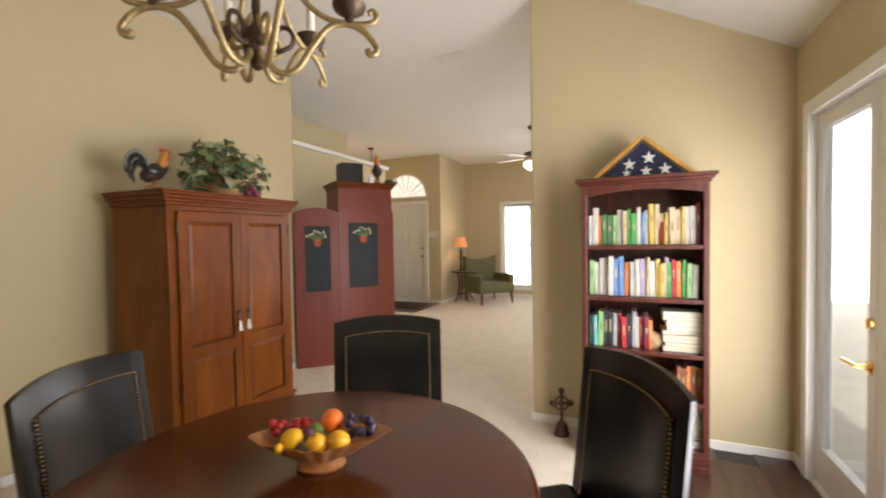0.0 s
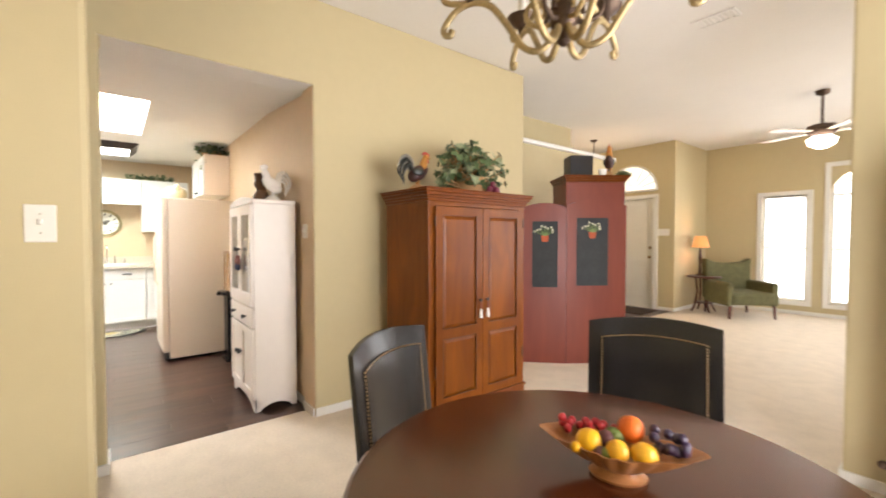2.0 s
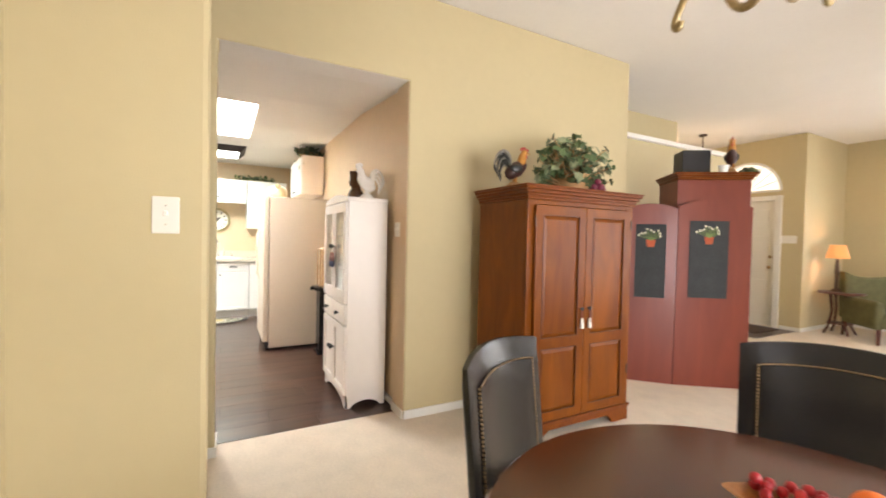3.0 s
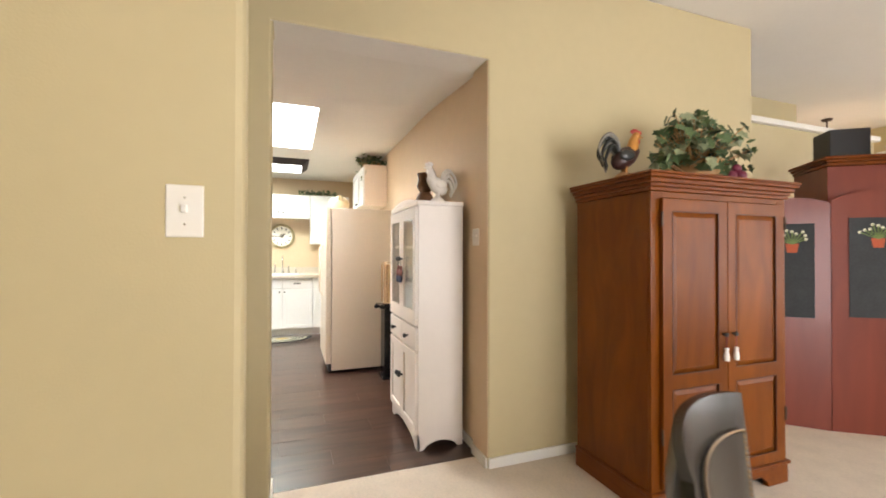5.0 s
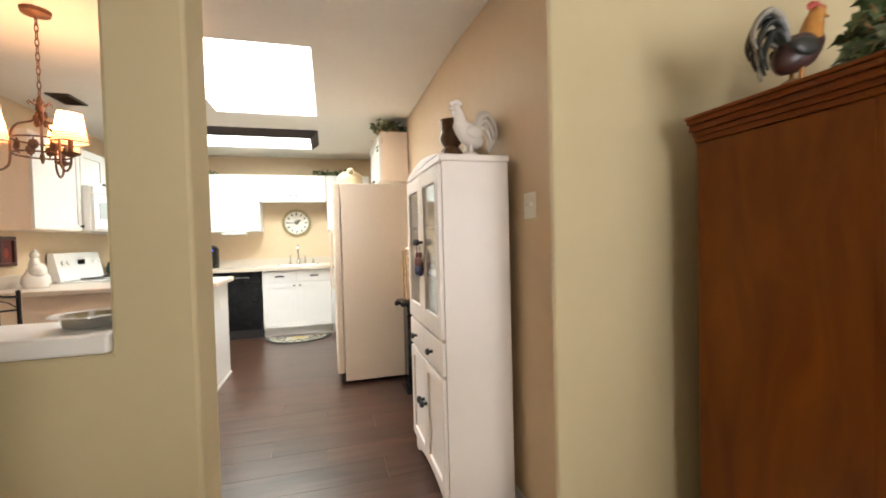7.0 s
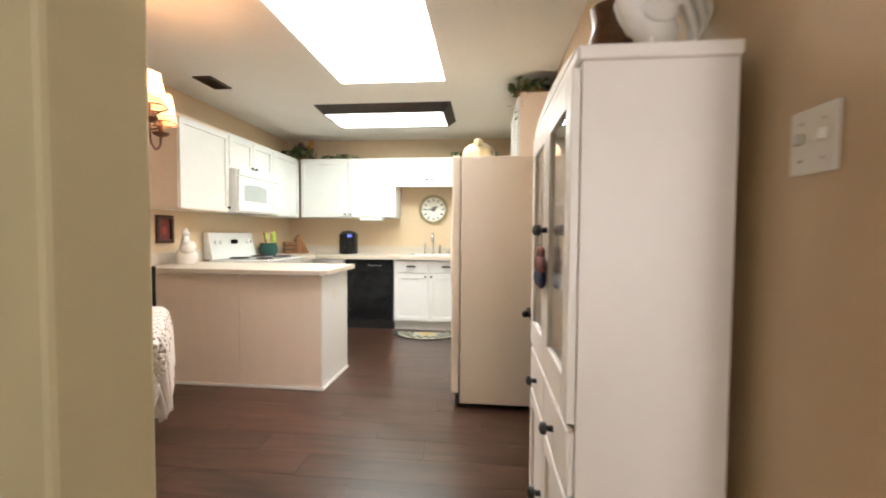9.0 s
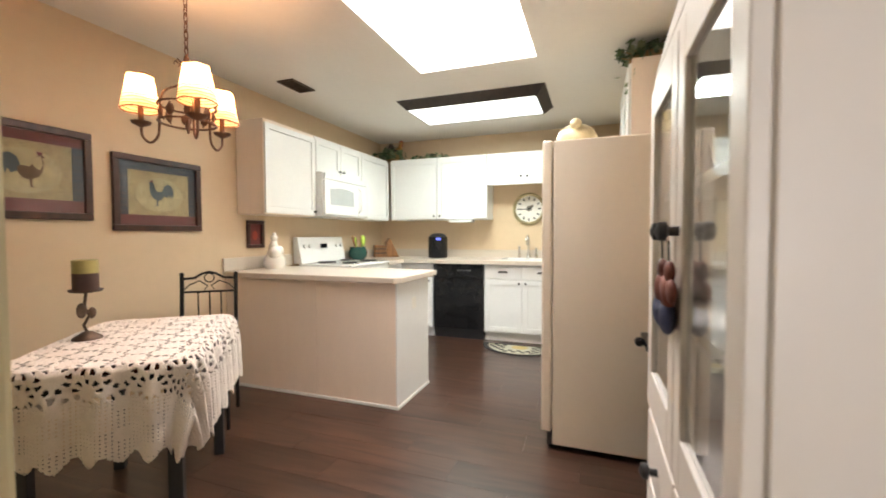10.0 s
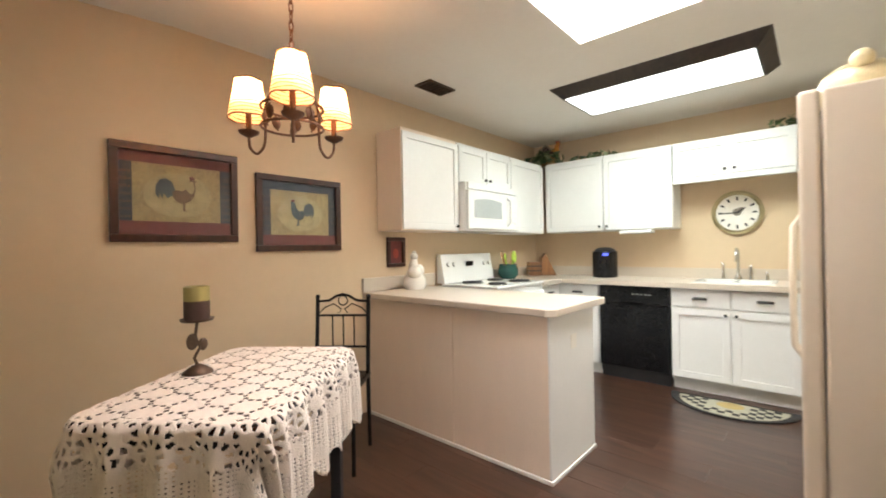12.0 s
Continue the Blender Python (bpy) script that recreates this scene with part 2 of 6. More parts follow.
floor = struct("floor_carpet", Geo().box(-2.22, DOORX + 0.02, -1.0, FAR + 0.1, -0.1, 0).box(-4.6, -2.22, 2.6, FAR + 0.1, -0.1, 0), CARPET, "cream cut-pile carpet over dining and living room", "floor")
struct("floor_kitchen_base", Geo().box(KX - 0.1, -2.22, -1.0, 2.6, -0.1, -0.006), GROUT, "dark grout bed under kitchen planks", "floor")
struct("floor_entry", Geo().box(-4.6, -2.35, 7.9, ENT, 0.0, 0.006), PLANK, "dark plank floor at the entry door", "floor")
struct("floor_patio_strip", Geo().box(0.95, DOORX, 2.0, BY, 0.0, 0.005), GROUT, "dark grout bed by the french doors", "floor")

# one wall with the wide opening and the pass-through over a low wall; outline in y and z
WYZ = [(KY0, 0), (1.275, 0), (1.275, 2.39), (2.45, 2.39), (2.45, 0), (4.72, 0), (4.72, H1), (KY0, H1), (KY0, 2.39), (1.06, 2.39), (1.06, 0.93), (KY0, 0.93)]
ww = Geo().prism(WYZ, -2.27, WX, Matrix(((0, 0, 1, 0), (1, 0, 0, 0), (0, 1, 0, 0), (0, 0, 0, 1))))
struct("wall_west", ww, WALL, "olive wall with kitchen opening, post and pass-through", "wall", 0.012)
struct("ledge_trim", Geo().box(-2.36, -2.05, KY0, 1.058, 0.932, 0.985), TRIM, "cream ledge capping the low wall", "ledge", 0.008)
struct("wall_stub", Geo().box(-1.07, -0.97, 0.59, 1.265, 0, H1), WALL, "short olive wall carrying a light switch", "wall", 0.02)
struct("wall_south", Geo().box(-0.97, DOORX + 0.15, 0.59, 0.77, 0, H1), WALL, "plain olive wall", "wall")
struct("wall_alcove", Geo().box(-2.27, -0.97, -0.94, KY0, 0, H1).box(-1.07, -0.97, KY0, 0.59, 0, H1), WALL, "plain olive wall closing the alcove", "wall")
# east wall with the opening of the french doors
FD0, FD1, FDZ = 2.15, 4.145, 1.935
struct("wall_east", Geo().box(DOORX, DOORX + 0.08, 0.735, FD0 - 0.034, 0, 2.9).box(DOORX, DOORX + 0.08, FD1 + 0.034, BY, 0, 2.9).box(DOORX, DOORX + 0.08, FD0 - 0.034, FD1 + 0.034, FDZ + 0.034, 2.9), WALL, "olive painted wall around the french doors", "wall")
struct("wall_north", Geo().box(0.46, DOORX + 0.15, BY, BY + 0.14, 0, H1), WALL, "olive painted wall behind the bookcase", "wall", 0.015)
# unseen wall; its opening is added to let the fill lamp in
LE0, LE1 = 6.0, 9.0
struct("wall_living_east", Geo().box(DOORX, DOORX + 0.15, BY + 0.14, LE0, 0, H1).box(DOORX, DOORX + 0.15, LE1, FAR, 0, H1).box(DOORX, DOORX + 0.15, LE0, LE1, 0, 0.5).box(DOORX, DOORX + 0.15, LE0, LE1, 2.3, H1), WALL, "unseen olive living room wall with an added opening for fill light", "wall")


def wall_with_holes(name, x0, x1, y0, y1, h, holes, material, label):
    """A wall along x with rectangular holes (xa, xb, za, zb), in order."""
    g, x = Geo(), x0
    for xa, xb, za, zb in holes:
        g.box(x, xa, y0, y1, 0, h)
        if za > 0:
            g.box(xa, xb, y0, y1, 0, za)
        g.box(xa, xb, y0, y1, zb, h)
        x = xb
    g.box(x, x1, y0, y1, 0, h)
    return struct(name, g, material, label, "wall")


W1 = (-1.40, -0.78, 0.22, 2.03)
W2 = (-0.50, 0.70, 0.22, 2.45)
wall_with_holes("wall_far", -2.42, DOORX + 0.15, FAR, FAR + 0.14, H1, [W1, W2], WALL, "olive far living room wall with windows")
ED = (-3.52, -2.64, 0.0, 2.05)
wall_with_holes("wall_entry", -4.6, -2.3, ENT, ENT + 0.14, H1, [ED], WALL, "olive entry wall with a white door and fanlight")
struct("wall_corner_lit", Geo().box(-2.42, -2.3, ENT + 0.14, FAR, 0, H1), WALL, "olive wall beside the reading chair", "wall")
struct("wall_entry_west", Geo().box(-4.72, -4.6, 6.95, ENT + 0.14, 0, H1), WALL, "olive wall of the entry", "wall")
struct("wall_plant_shelf", Geo().box(-2.47, -2.35, 4.72, 7.0, 0, 2.40), WALL, "low olive wall under a plant ledge", "wall")
struct("wall_plant_shelf_back", Geo().box(-3.12, -3.0, 2.6, 6.93, 0, H1), WALL, "olive wall above the plant ledge", "wall")
struct("wall_plant_shelf_end", Geo().box(-3.0, -2.47, 6.88, 7.0, 0, 2.40).box(-4.72, -3.12, 6.83, 6.95, 0, H1), WALL, "olive end wall of the plant ledge", "wall")
struct("trim_plant_shelf", Geo().box(-3.0, -2.31, 4.72, 7.04, 2.402, 2.452), TRIM, "white painted plant ledge", "ledge", 0.006)
# kitchen walls
struct("wall_kitchen_right", Geo().box(KX, -2.275, KY1, KY1 + 0.13, 0, H2), KWALL, "cream kitchen wall with a light switch", "wall")
struct("wall_kitchen_back", Geo().box(KX - 0.12, KX, KY0, KY1, 0, H2), KWALL, "pale yellow kitchen wall behind the sink", "wall")
struct("wall_kitchen_left", Geo().box(KX, -2.275, KY0 - 0.12, KY0, 0, H2), KWALL, "tan kitchen wall with rooster pictures", "wall")
struct("jamb_right", Geo().box(-2.274, WX - 0.005, 2.447, 2.4495, 0, 2.386), KWALL, "tan jamb of the opening", "wall")
# ceilings
SK = (-4.97, -3.48, 0.70, 1.585)
struct("ceiling_kitchen", Geo().box(KX - 0.1, SK[0], KY0 - 0.1, KY1 + 0.1, H2, H2 + 0.1).box(SK[1], -2.27, KY0 - 0.1, KY1 + 0.1, H2, H2 + 0.1)
       .box(SK[0], SK[1], KY0 - 0.1, SK[2], H2, H2 + 0.1).box(SK[0], SK[1], SK[3], KY1 + 0.1, H2, H2 + 0.1), CEIL, "white textured kitchen ceiling", "ceiling")
struct("skylight_shaft", Geo().box(SK[0] - 0.03, SK[0], SK[2] - 0.03, SK[3] + 0.03, H2 + 0.1, 3.25).box(SK[1], SK[1] + 0.03, SK[2] - 0.03, SK[3] + 0.03, H2 + 0.1, 3.25)
       .box(SK[0], SK[1], SK[2] - 0.03, SK[2], H2 + 0.1, 3.25).box(SK[0], SK[1], SK[3], SK[3] + 0.03, H2 + 0.1, 3.25), TRIM, "white skylight shaft", "skylight")
struct("skylight_dome", Geo().box(SK[0] - 0.03, SK[1] + 0.03, SK[2] - 0.03, SK[3] + 0.03, 3.252, 3.27), SKYGLOW, "bright translucent skylight panel", "skylight")
CF = 2.388   # the kitchen ceiling dips to the head of the opening
dip = [(-2.067, CF), (-2.28, CF), (-3.22, H2 - 0.002), (-3.22, H2 - 0.001), (-2.28, CF + 0.002), (-2.067, CF + 0.001)]
struct("ceiling_kitchen_front", Geo().prism(dip, KY0, KY1, Matrix(((1, 0, 0, 0), (0, 0, 1, 0), (0, 1, 0, 0), (0, 0, 0, 1)))), CEIL, "white textured ceiling by the opening", "ceiling")
RX = 0.80
struct("ceiling_main", Geo().box(-2.1, RX, -1.0, FAR + 0.1, H1, H1 + 0.1).box(-4.8, -2.1, 2.6, FAR + 0.1, H1, H1 + 0.1).box(-2.27, -2.1, -1.0, 2.6, H1, H1 + 0.1).box(RX, DOORX + 0.15, BY + 0.14, FAR + 0.1, H1, H1 + 0.1), CEIL, "white textured flat ceiling", "ceiling")
zs = H1 - (DOORX + 0.15 - RX) * 0.545
struct("ceiling_slope", Geo().add([(RX, 0.5, H1), (DOORX + 0.15, 0.5, zs), (DOORX + 0.15, BY + 0.14, zs), (RX, BY + 0.14, H1), (RX, 0.5, H1 + 0.1), (DOORX + 0.15, 0.5, zs + 0.1), (DOORX + 0.15, BY + 0.14, zs + 0.1), (RX, BY + 0.14, H1 + 0.1)],
       [(0, 1, 2, 3), (7, 6, 5, 4), (0, 4, 5, 1), (1, 5, 6, 2), (2, 6, 7, 3), (3, 7, 4, 0)]), CEIL, "white textured sloping ceiling", "ceiling")
# baseboards
BB = Geo()
for x0, x1, y0, y1 in ((WX, WX + 0.014, 2.45, 4.72), (WX, WX + 0.014, 1.0, 1.287), (-2.27, WX, 1.275, 1.287), (-0.97, -0.956, 0.77, 1.265), (-0.956, DOORX, 0.77, 0.784),
                       (0.46, DOORX, BY - 0.014, BY), (0.446, 0.46, BY - 0.014, BY + 0.15), (DOORX - 0.014, DOORX, FD1 + 0.07, BY - 0.014), (-2.3, DOORX, FAR - 0.014, FAR), (-2.3, -2.286, ENT, FAR - 0.014),
                       (-2.56, -2.3, ENT - 0.014, ENT), (-2.35, -2.336, 4.72, 7.0), (-4.3, -2.27, KY1 - 0.014, KY1), (-2.27, WX, 2.433, 2.447)):
    BB.box(x0, x1, y0, y1, 0, 0.06)
struct("baseboard", BB, TRIM, "white painted baseboards", "baseboard", 0.004)
# outside
struct("ground", Geo().box(-60, 60, -60, 60, -0.3, -0.2), mat("pale_patio_ground", (0.45, 0.43, 0.38), 0.9, var=0.15, scale=0.8), "pale ground outside the house", "ground")
# plain emissive panels added in place of the bright outdoors
struct("backdrop_east", Geo().box(7.0, 7.05, -2, 13, -0.2, 5), SKYGLOW, "glowing white panel standing in for daylight beyond the glass", "backdrop")
struct("backdrop_north", Geo().box(-5, 6, 13.0, 13.05, -0.2, 5), SKYGLOW, "glowing white panel standing in for daylight beyond the windows", "backdrop")
# unseen slab added above the ceilings to keep sky and sun out
struct("roof", Geo().box(-7.4, SK[0] - 0.1, -1.2, 2.6, 3.28, 3.4).box(SK[1] + 0.1, 2.2, -1.2, 10.8, 3.28, 3.4).box(-7.4, SK[1] + 0.1, 1.7, 10.8, 3.28, 3.4).box(SK[0] - 0.1, SK[1] + 0.1, -1.2, 0.6, 3.28, 3.4), GROUT, "unseen dark slab added overhead to block sky light", "roof")

# ---- shared builders ----


def bar_points(f, n):
    return [f(i / n) for i in range(n + 1)]


def panel_door(name, parent, x0, x1, z0, z1, y, material, stile=0.055, t=0.02, panels=None, raised=True, glaze=None):
    """A framed door whose front is at y - t: frame proud, panel sunk with a bevelled field."""
    g = Geo()
    panels = panels or [(z0 + stile, z1 - stile)]
    zz = [z0] + [v for p in panels for v in p] + [z1]
    xs, k = (x0, x0 + stile, x1 - stile, x1), len(zz)
    vs = [(x, yy, z) for yy in (y - t, y) for z in zz for x in xs]
    solid = [(i, j) for j in range(k - 1) for i in range(3) if i != 1 or j % 2 == 0]
    n, fs = 4 * k, []
    for i, j in solid:
        q = (j * 4 + i, j * 4 + i + 1, j * 4 + i + 5, j * 4 + i + 4)
        fs += [q, tuple(n + v for v in reversed(q))]
        for (di, dj), (a, b) in (((0, -1), (0, 1)), ((1, 0), (1, 2)), ((0, 1), (2, 3)), ((-1, 0), (3, 0))):
            if (i + di, j + dj) not in solid:
                fs.append((q[b], q[a], n + q[a], n + q[b]))
    g.add(vs, fs)
    d = part(name, g, material, parent, bevel=0.003)
    for a, b in panels:
        p = Geo()
        xa, xb = x0 + stile, x1 - stile
        e = 0.028 if raised else 0.006
        k = y - t * (0.85 if raised else 0.45)
        vs = [(xa, y - t * 0.35, a), (xb, y - t * 0.35, a), (xb, y - t * 0.35, b), (xa, y - t * 0.35, b),
              (xa + e, k, a + e), (xb - e, k, a + e), (xb - e, k, b - e), (xa + e, k, b - e)]
        p.add(vs, [(0, 1, 5, 4), (1, 2, 6, 5), (2, 3, 7, 6), (3, 0, 4, 7), (4, 5, 6, 7)])
        part("panel", p, material, d)
        if glaze:
            q, w = Geo(), 0.0045
            yy = y - t - 0.0008
            q.box(xa, xb, yy, yy + 0.006, a, a + w).box(xa, xb, yy, yy + 0.006, b - w, b).box(xa, xa + w, yy, yy + 0.006, a + w, b - w).box(xb - w, xb, yy, yy + 0.006, a + w, b - w)
            part("panel_moulding", q, glaze, d, "dark glazed bead")
    return d


def knob(parent, x, y, z, r=0.014, material=None, name="knob"):
    g = Geo().lathe([(r * 0.5, 0), (r * 0.45, r * 0.9), (r, r * 1.2), (r * 0.95, r * 1.9), (r * 0.3, r * 2.2)], pose(x, y, z, 90), 12)
    return part(name, g, material or BLACKM, parent, "dark metal knob", smooth=40)


def crown(x0, x1, y0, y1, z0, steps):
    """Stacked mouldings, each step (height, overhang); y1 is the wall side."""
    g, z = Geo(), z0
    for h, o in steps:
        g.box(x0 - o, x1 + o, y0 - o, y1, z, z + h)
        z += h
    return g


# ---- armoire ----
AW, AD, AH = 0.97, 0.54, 1.64
armoire = thing("armoire", pose(-1.39, 2.97, 0, 0, 0, 90), "tall cherry wood armoire with two panelled doors, closed", "armoire")
part("body", Geo().box(0, AW, 0.02, AD, 0.1, AH - 0.09), CHERRY, armoire, bevel=0.004)
part("face_frame", Geo().box(0, 0.07, 0, 0.02, 0.1, AH - 0.09).box(AW - 0.07, AW, 0, 0.02, 0.1, AH - 0.09).box(0.07, AW - 0.07, 0, 0.02, AH - 0.12, AH - 0.09).box(0.07, AW - 0.07, 0, 0.02, 0.1, 0.13), CHERRY, armoire, bevel=0.003)
part("crown", crown(0, AW, 0, AD, AH - 0.09, [(0.02, 0.012), (0.018, 0.02), (0.022, 0.034), (0.018, 0.048), (0.012, 0.055)]), CHERRYD, armoire, "dark stepped crown moulding", bevel=0.004)
for x0, x1, kx in ((0.05, AW / 2 - 0.002, AW / 2 - 0.035), (AW / 2 + 0.002, AW - 0.05, AW / 2 + 0.035)):
    dr = panel_door("door", armoire, x0, x1, 0.135, AH - 0.125, -0.002, CHERRY, 0.06, 0.022, [(0.19, 0.60), (0.67, AH - 0.185)], glaze=GLAZE)
    knob(dr, kx, -0.024, 0.845, 0.012)
    tg = Geo().ball((kx, -0.042, 0.772), 0.010).lathe([(0.013, 0.715), (0.014, 0.735), (0.008, 0.766)], Matrix.Translation((kx, -0.042, 0)), 10)
    part("tassel", tg, SWITCHW, dr, "small white hanging ornament", smooth=40)
    part("cord", Geo().tube([(kx, -0.04, 0.845), (kx, -0.042, 0.78)], 0.004, 6), REDWOOD, dr, "red cord")
for x in (0.043, AW - 0.043):
    for z in (0.35, AH - 0.26):
        part("hinge", Geo().tube([(x, -0.026, z), (x, -0.026, z + 0.07)], 0.006, 8), BRONZED, armoire, "dark hinge")
ft = Geo()
for s in (0, 1):
    o = [(0, 0), (0.16, 0), (0.17, 0.03), (0.21, 0.055), (0.21, 0.1), (0, 0.1)]
    o = [(a if not s else AW - a, b) for a, b in o]
    ft.prism(o, 0, 0.03, pose(0, 0.018, 0, 90))
ft.box(0.2, AW - 0.2, -0.012, 0.018, 0.06, 0.1).box(-0.012, 0.018, 0, AD, 0.0, 0.1).box(AW - 0.018, AW + 0.012, 0, AD, 0.0, 0.1).box(-0.015, AW + 0.015, -0.018, AD, 0.1, 0.118)
part("plinth", ft, CHERRYD, armoire, "bracket foot plinth", bevel=0.004)

# ---- corner screen cabinet behind the armoire: two red panels with chalkboards ----
CHALK = mat("chalkboard_slate", (0.030, 0.034, 0.036), 0.75, var=0.25, scale=9)
DAISY = mat("painted_white_petals", (0.75, 0.72, 0.55), 0.7)
LEAFP = mat("painted_green_stems", (0.18, 0.26, 0.08), 0.7)
POTP = mat("painted_red_pot", (0.45, 0.09, 0.03), 0.7)


def chalk_panel(name, a, b, h, arch, span, label):
    """An upright panel from floor point a to b with an arched head and a painted chalkboard."""
    d = Vector((b[0] - a[0], b[1] - a[1], 0))
    w = d.length
    t = thing(name, pose(a[0], a[1], 0, 0, 0, math.degrees(math.atan2(d.y, d.x))), label, "screen panel", "red chalkboard screen panels")
    n = 14
    out = [(0, 0), (w, 0)] + [(w - w * i / n, h - arch + arch * math.sin(math.pi * i / n) ** 0.7) for i in range(n + 1)]
    part("board", Geo().prism(out, -0.012, 0.012, pose(0, 0, 0, 90)), REDWOOD, t)
    x0, x1, z0, z1 = w * span[0], w * span[1], h * 0.475, h * 0.885
    part("chalkboard", Geo().box(x0, x1, -0.016, -0.0125, z0, z1), CHALK, t, "dark slate chalkboard")
    cx, cz = (x0 + x1) / 2, z1 - 0.16
    part("painted_pot", Geo().prism([(cx - 0.028, cz - 0.05), (cx + 0.028, cz - 0.05), (cx + 0.04, cz + 0.015), (cx - 0.04, cz + 0.015)], 0.0165, 0.018, pose(0, 0, 0, 90)), POTP, t, "painted red flowerpot")
    st, pe = Geo(), Geo()
    for k in range(9):
        an = radians(25 + 130 * k / 8)
        r = 0.075 + 0.025 * ((k * 7) % 3) / 2
        e = (cx + math.cos(an) * r * 1.15, -0.0175, cz + 0.015 + math.sin(an) * r)
        st.tube([(cx, -0.0175, cz + 0.01), e], 0.0035, 5)
        pe.ball(e, 0.011, sy=0.15, n=8, rings=5)
    part("painted_stems", st, LEAFP, t, "painted green stems")
    part("painted_daisies", pe, DAISY, t, "painted white daisies")
    return t


chalk_panel("screen_panel", (-2.02, 4.66), (-1.70, 4.965), 1.66, 0.05, (0.22, 0.80), "low red wooden panel with painted chalkboard, standing on carpet")
chalk_panel("screen_panel", (-1.70, 4.97), (-1.335, 5.47), 1.70, 0.07, (0.16, 0.69), "tall red wooden panel with painted chalkboard on cabinet front")
ang = math.degrees(math.atan2(0.5, 0.365))
cab = thing("corner_cabinet", pose(-1.716, 4.985, 0, 0, 0, ang), "dark red wooden cabinet behind a chalkboard panel", "cabinet")
CW = 0.62
part("body", Geo().box(0, CW, 0.012, 0.46, 0, 1.88), REDWOOD, cab, bevel=0.004)
part("crown", crown(0, CW, 0.0, 0.46, 1.88, [(0.025, 0.01), (0.02, 0.024), (0.02, 0.04)]), CHERRYD, cab, bevel=0.004)

# ---- bookcase ----
bx0, bx1, BD = 0.835, 1.485, 0.36
bookcase = thing("bookcase", pose(bx0, BY - BD - 0.02, 0), "dark mahogany open bookcase full of books against the wall", "bookcase")
BW, BH = bx1 - bx0, 1.66
part("side_panel", Geo().box(0, 0.028, 0, BD, 0.1, BH - 0.05), MAHOG, bookcase, bevel=0.003)
part("side_panel", Geo().box(BW - 0.028, BW, 0, BD, 0.1, BH - 0.05), MAHOG, bookcase, bevel=0.003)
part("back_panel", Geo().box(0.028, BW - 0.028, BD - 0.01, BD, 0.1, BH - 0.05), MAHOG, bookcase)
part("crown", crown(0, BW, 0, BD, BH - 0.055, [(0.02, 0.008), (0.015, 0.02), (0.02, 0.034)]), MAHOG, bookcase, bevel=0.004)
SH = [0.13, 0.40, 0.665, 0.97, 1.27]
for z in SH:
    part("shelf", Geo().box(0.028, BW - 0.028, 0.004, BD - 0.01, z - 0.024, z), MAHOG, bookcase, bevel=0.003)
apr = [(0.028, 0)] + [(0.028 + (BW - 0.056) * i / 12, 0.03 * math.sin(math.pi * i / 12)) for i in range(13)] + [(BW - 0.028, 0.07), (0.028, 0.07)]
part("top_rail", Geo().prism(apr[1:], -0.02, 0, pose(0, 0, BH - 0.105, 90)), MAHOG, bookcase)
bp = Geo().box(0, BW, -0.012, 0.014, 0.06, 0.11).box(-0.006, 0.012, 0, BD, 0, 0.11).box(BW - 0.012, BW + 0.006, 0, BD, 0, 0.11)
for s in (0, 1):
    o = [(0, 0), (0.1, 0), (0.12, 0.035), (0.16, 0.06), (0, 0.06)]
    bp.prism([(a if not s else BW - a, b) for a, b in o], -0.014, 0.012, pose(0, 0, 0, 90))
part("plinth", bp, MAHOG, bookcase, bevel=0.003)

BOOKC = {}


def book_mat(c):
    if c not in BOOKC:
        BOOKC[c] = mat("book_cover", c, 0.5, var=0.08, scale=20)
    return BOOKC[c]


PAGES = mat("book_pages", (0.70, 0.64, 0.50), 0.9, var=0.1, scale=90, stretch=(1, 1, 12))
C = dict(w=(0.60, 0.57, 0.50), c=(0.55, 0.46, 0.28), g=(0.08, 0.33, 0.08), d=(0.06, 0.16, 0.06), l=(0.30, 0.50, 0.22), o=(0.70, 0.22, 0.06), r=(0.42, 0.03, 0.04), m=(0.20, 0.02, 0.04),
         b=(0.14, 0.27, 0.52), k=(0.025, 0.025, 0.03), y=(0.62, 0.46, 0.12), t=(0.16, 0.48, 0.45), n=(0.28, 0.10, 0.04), p=(0.40, 0.32, 0.46), e=(0.36, 0.38, 0.40))
bk_rng = random.Random(4)


def book(m, w, d, h, colour, label="", cat="book", grp="books on the bookcase"):
    """A standing book: spine to the front, covers, pages set back at the head."""
    ob = thing("book", m, label or "closed hardback book standing on a bookcase shelf", cat, grp)
    part("cover", Geo().box(0, 0.003, 0, d, 0, h).box(w - 0.003, w, 0, d, 0, h).box(0.003, w - 0.003, 0, 0.004, 0, h), book_mat(C[colour]), ob, bevel=0.0015)
    part("pages", Geo().box(0.003, w - 0.003, 0.004, d - 0.006, 0.004, h - 0.005), PAGES, ob)
    part("title_bar", Geo().box(w * 0.36, w * 0.62, -0.0008, 0.0005, h * (0.35 + 0.2 * bk_rng.random()), h * (0.6 + 0.2 * bk_rng.random())), book_mat(C[{"w": "e", "c": "n", "y": "n", "l": "d", "t": "w", "e": "w"}.get(colour, "c")]), ob)
    return ob


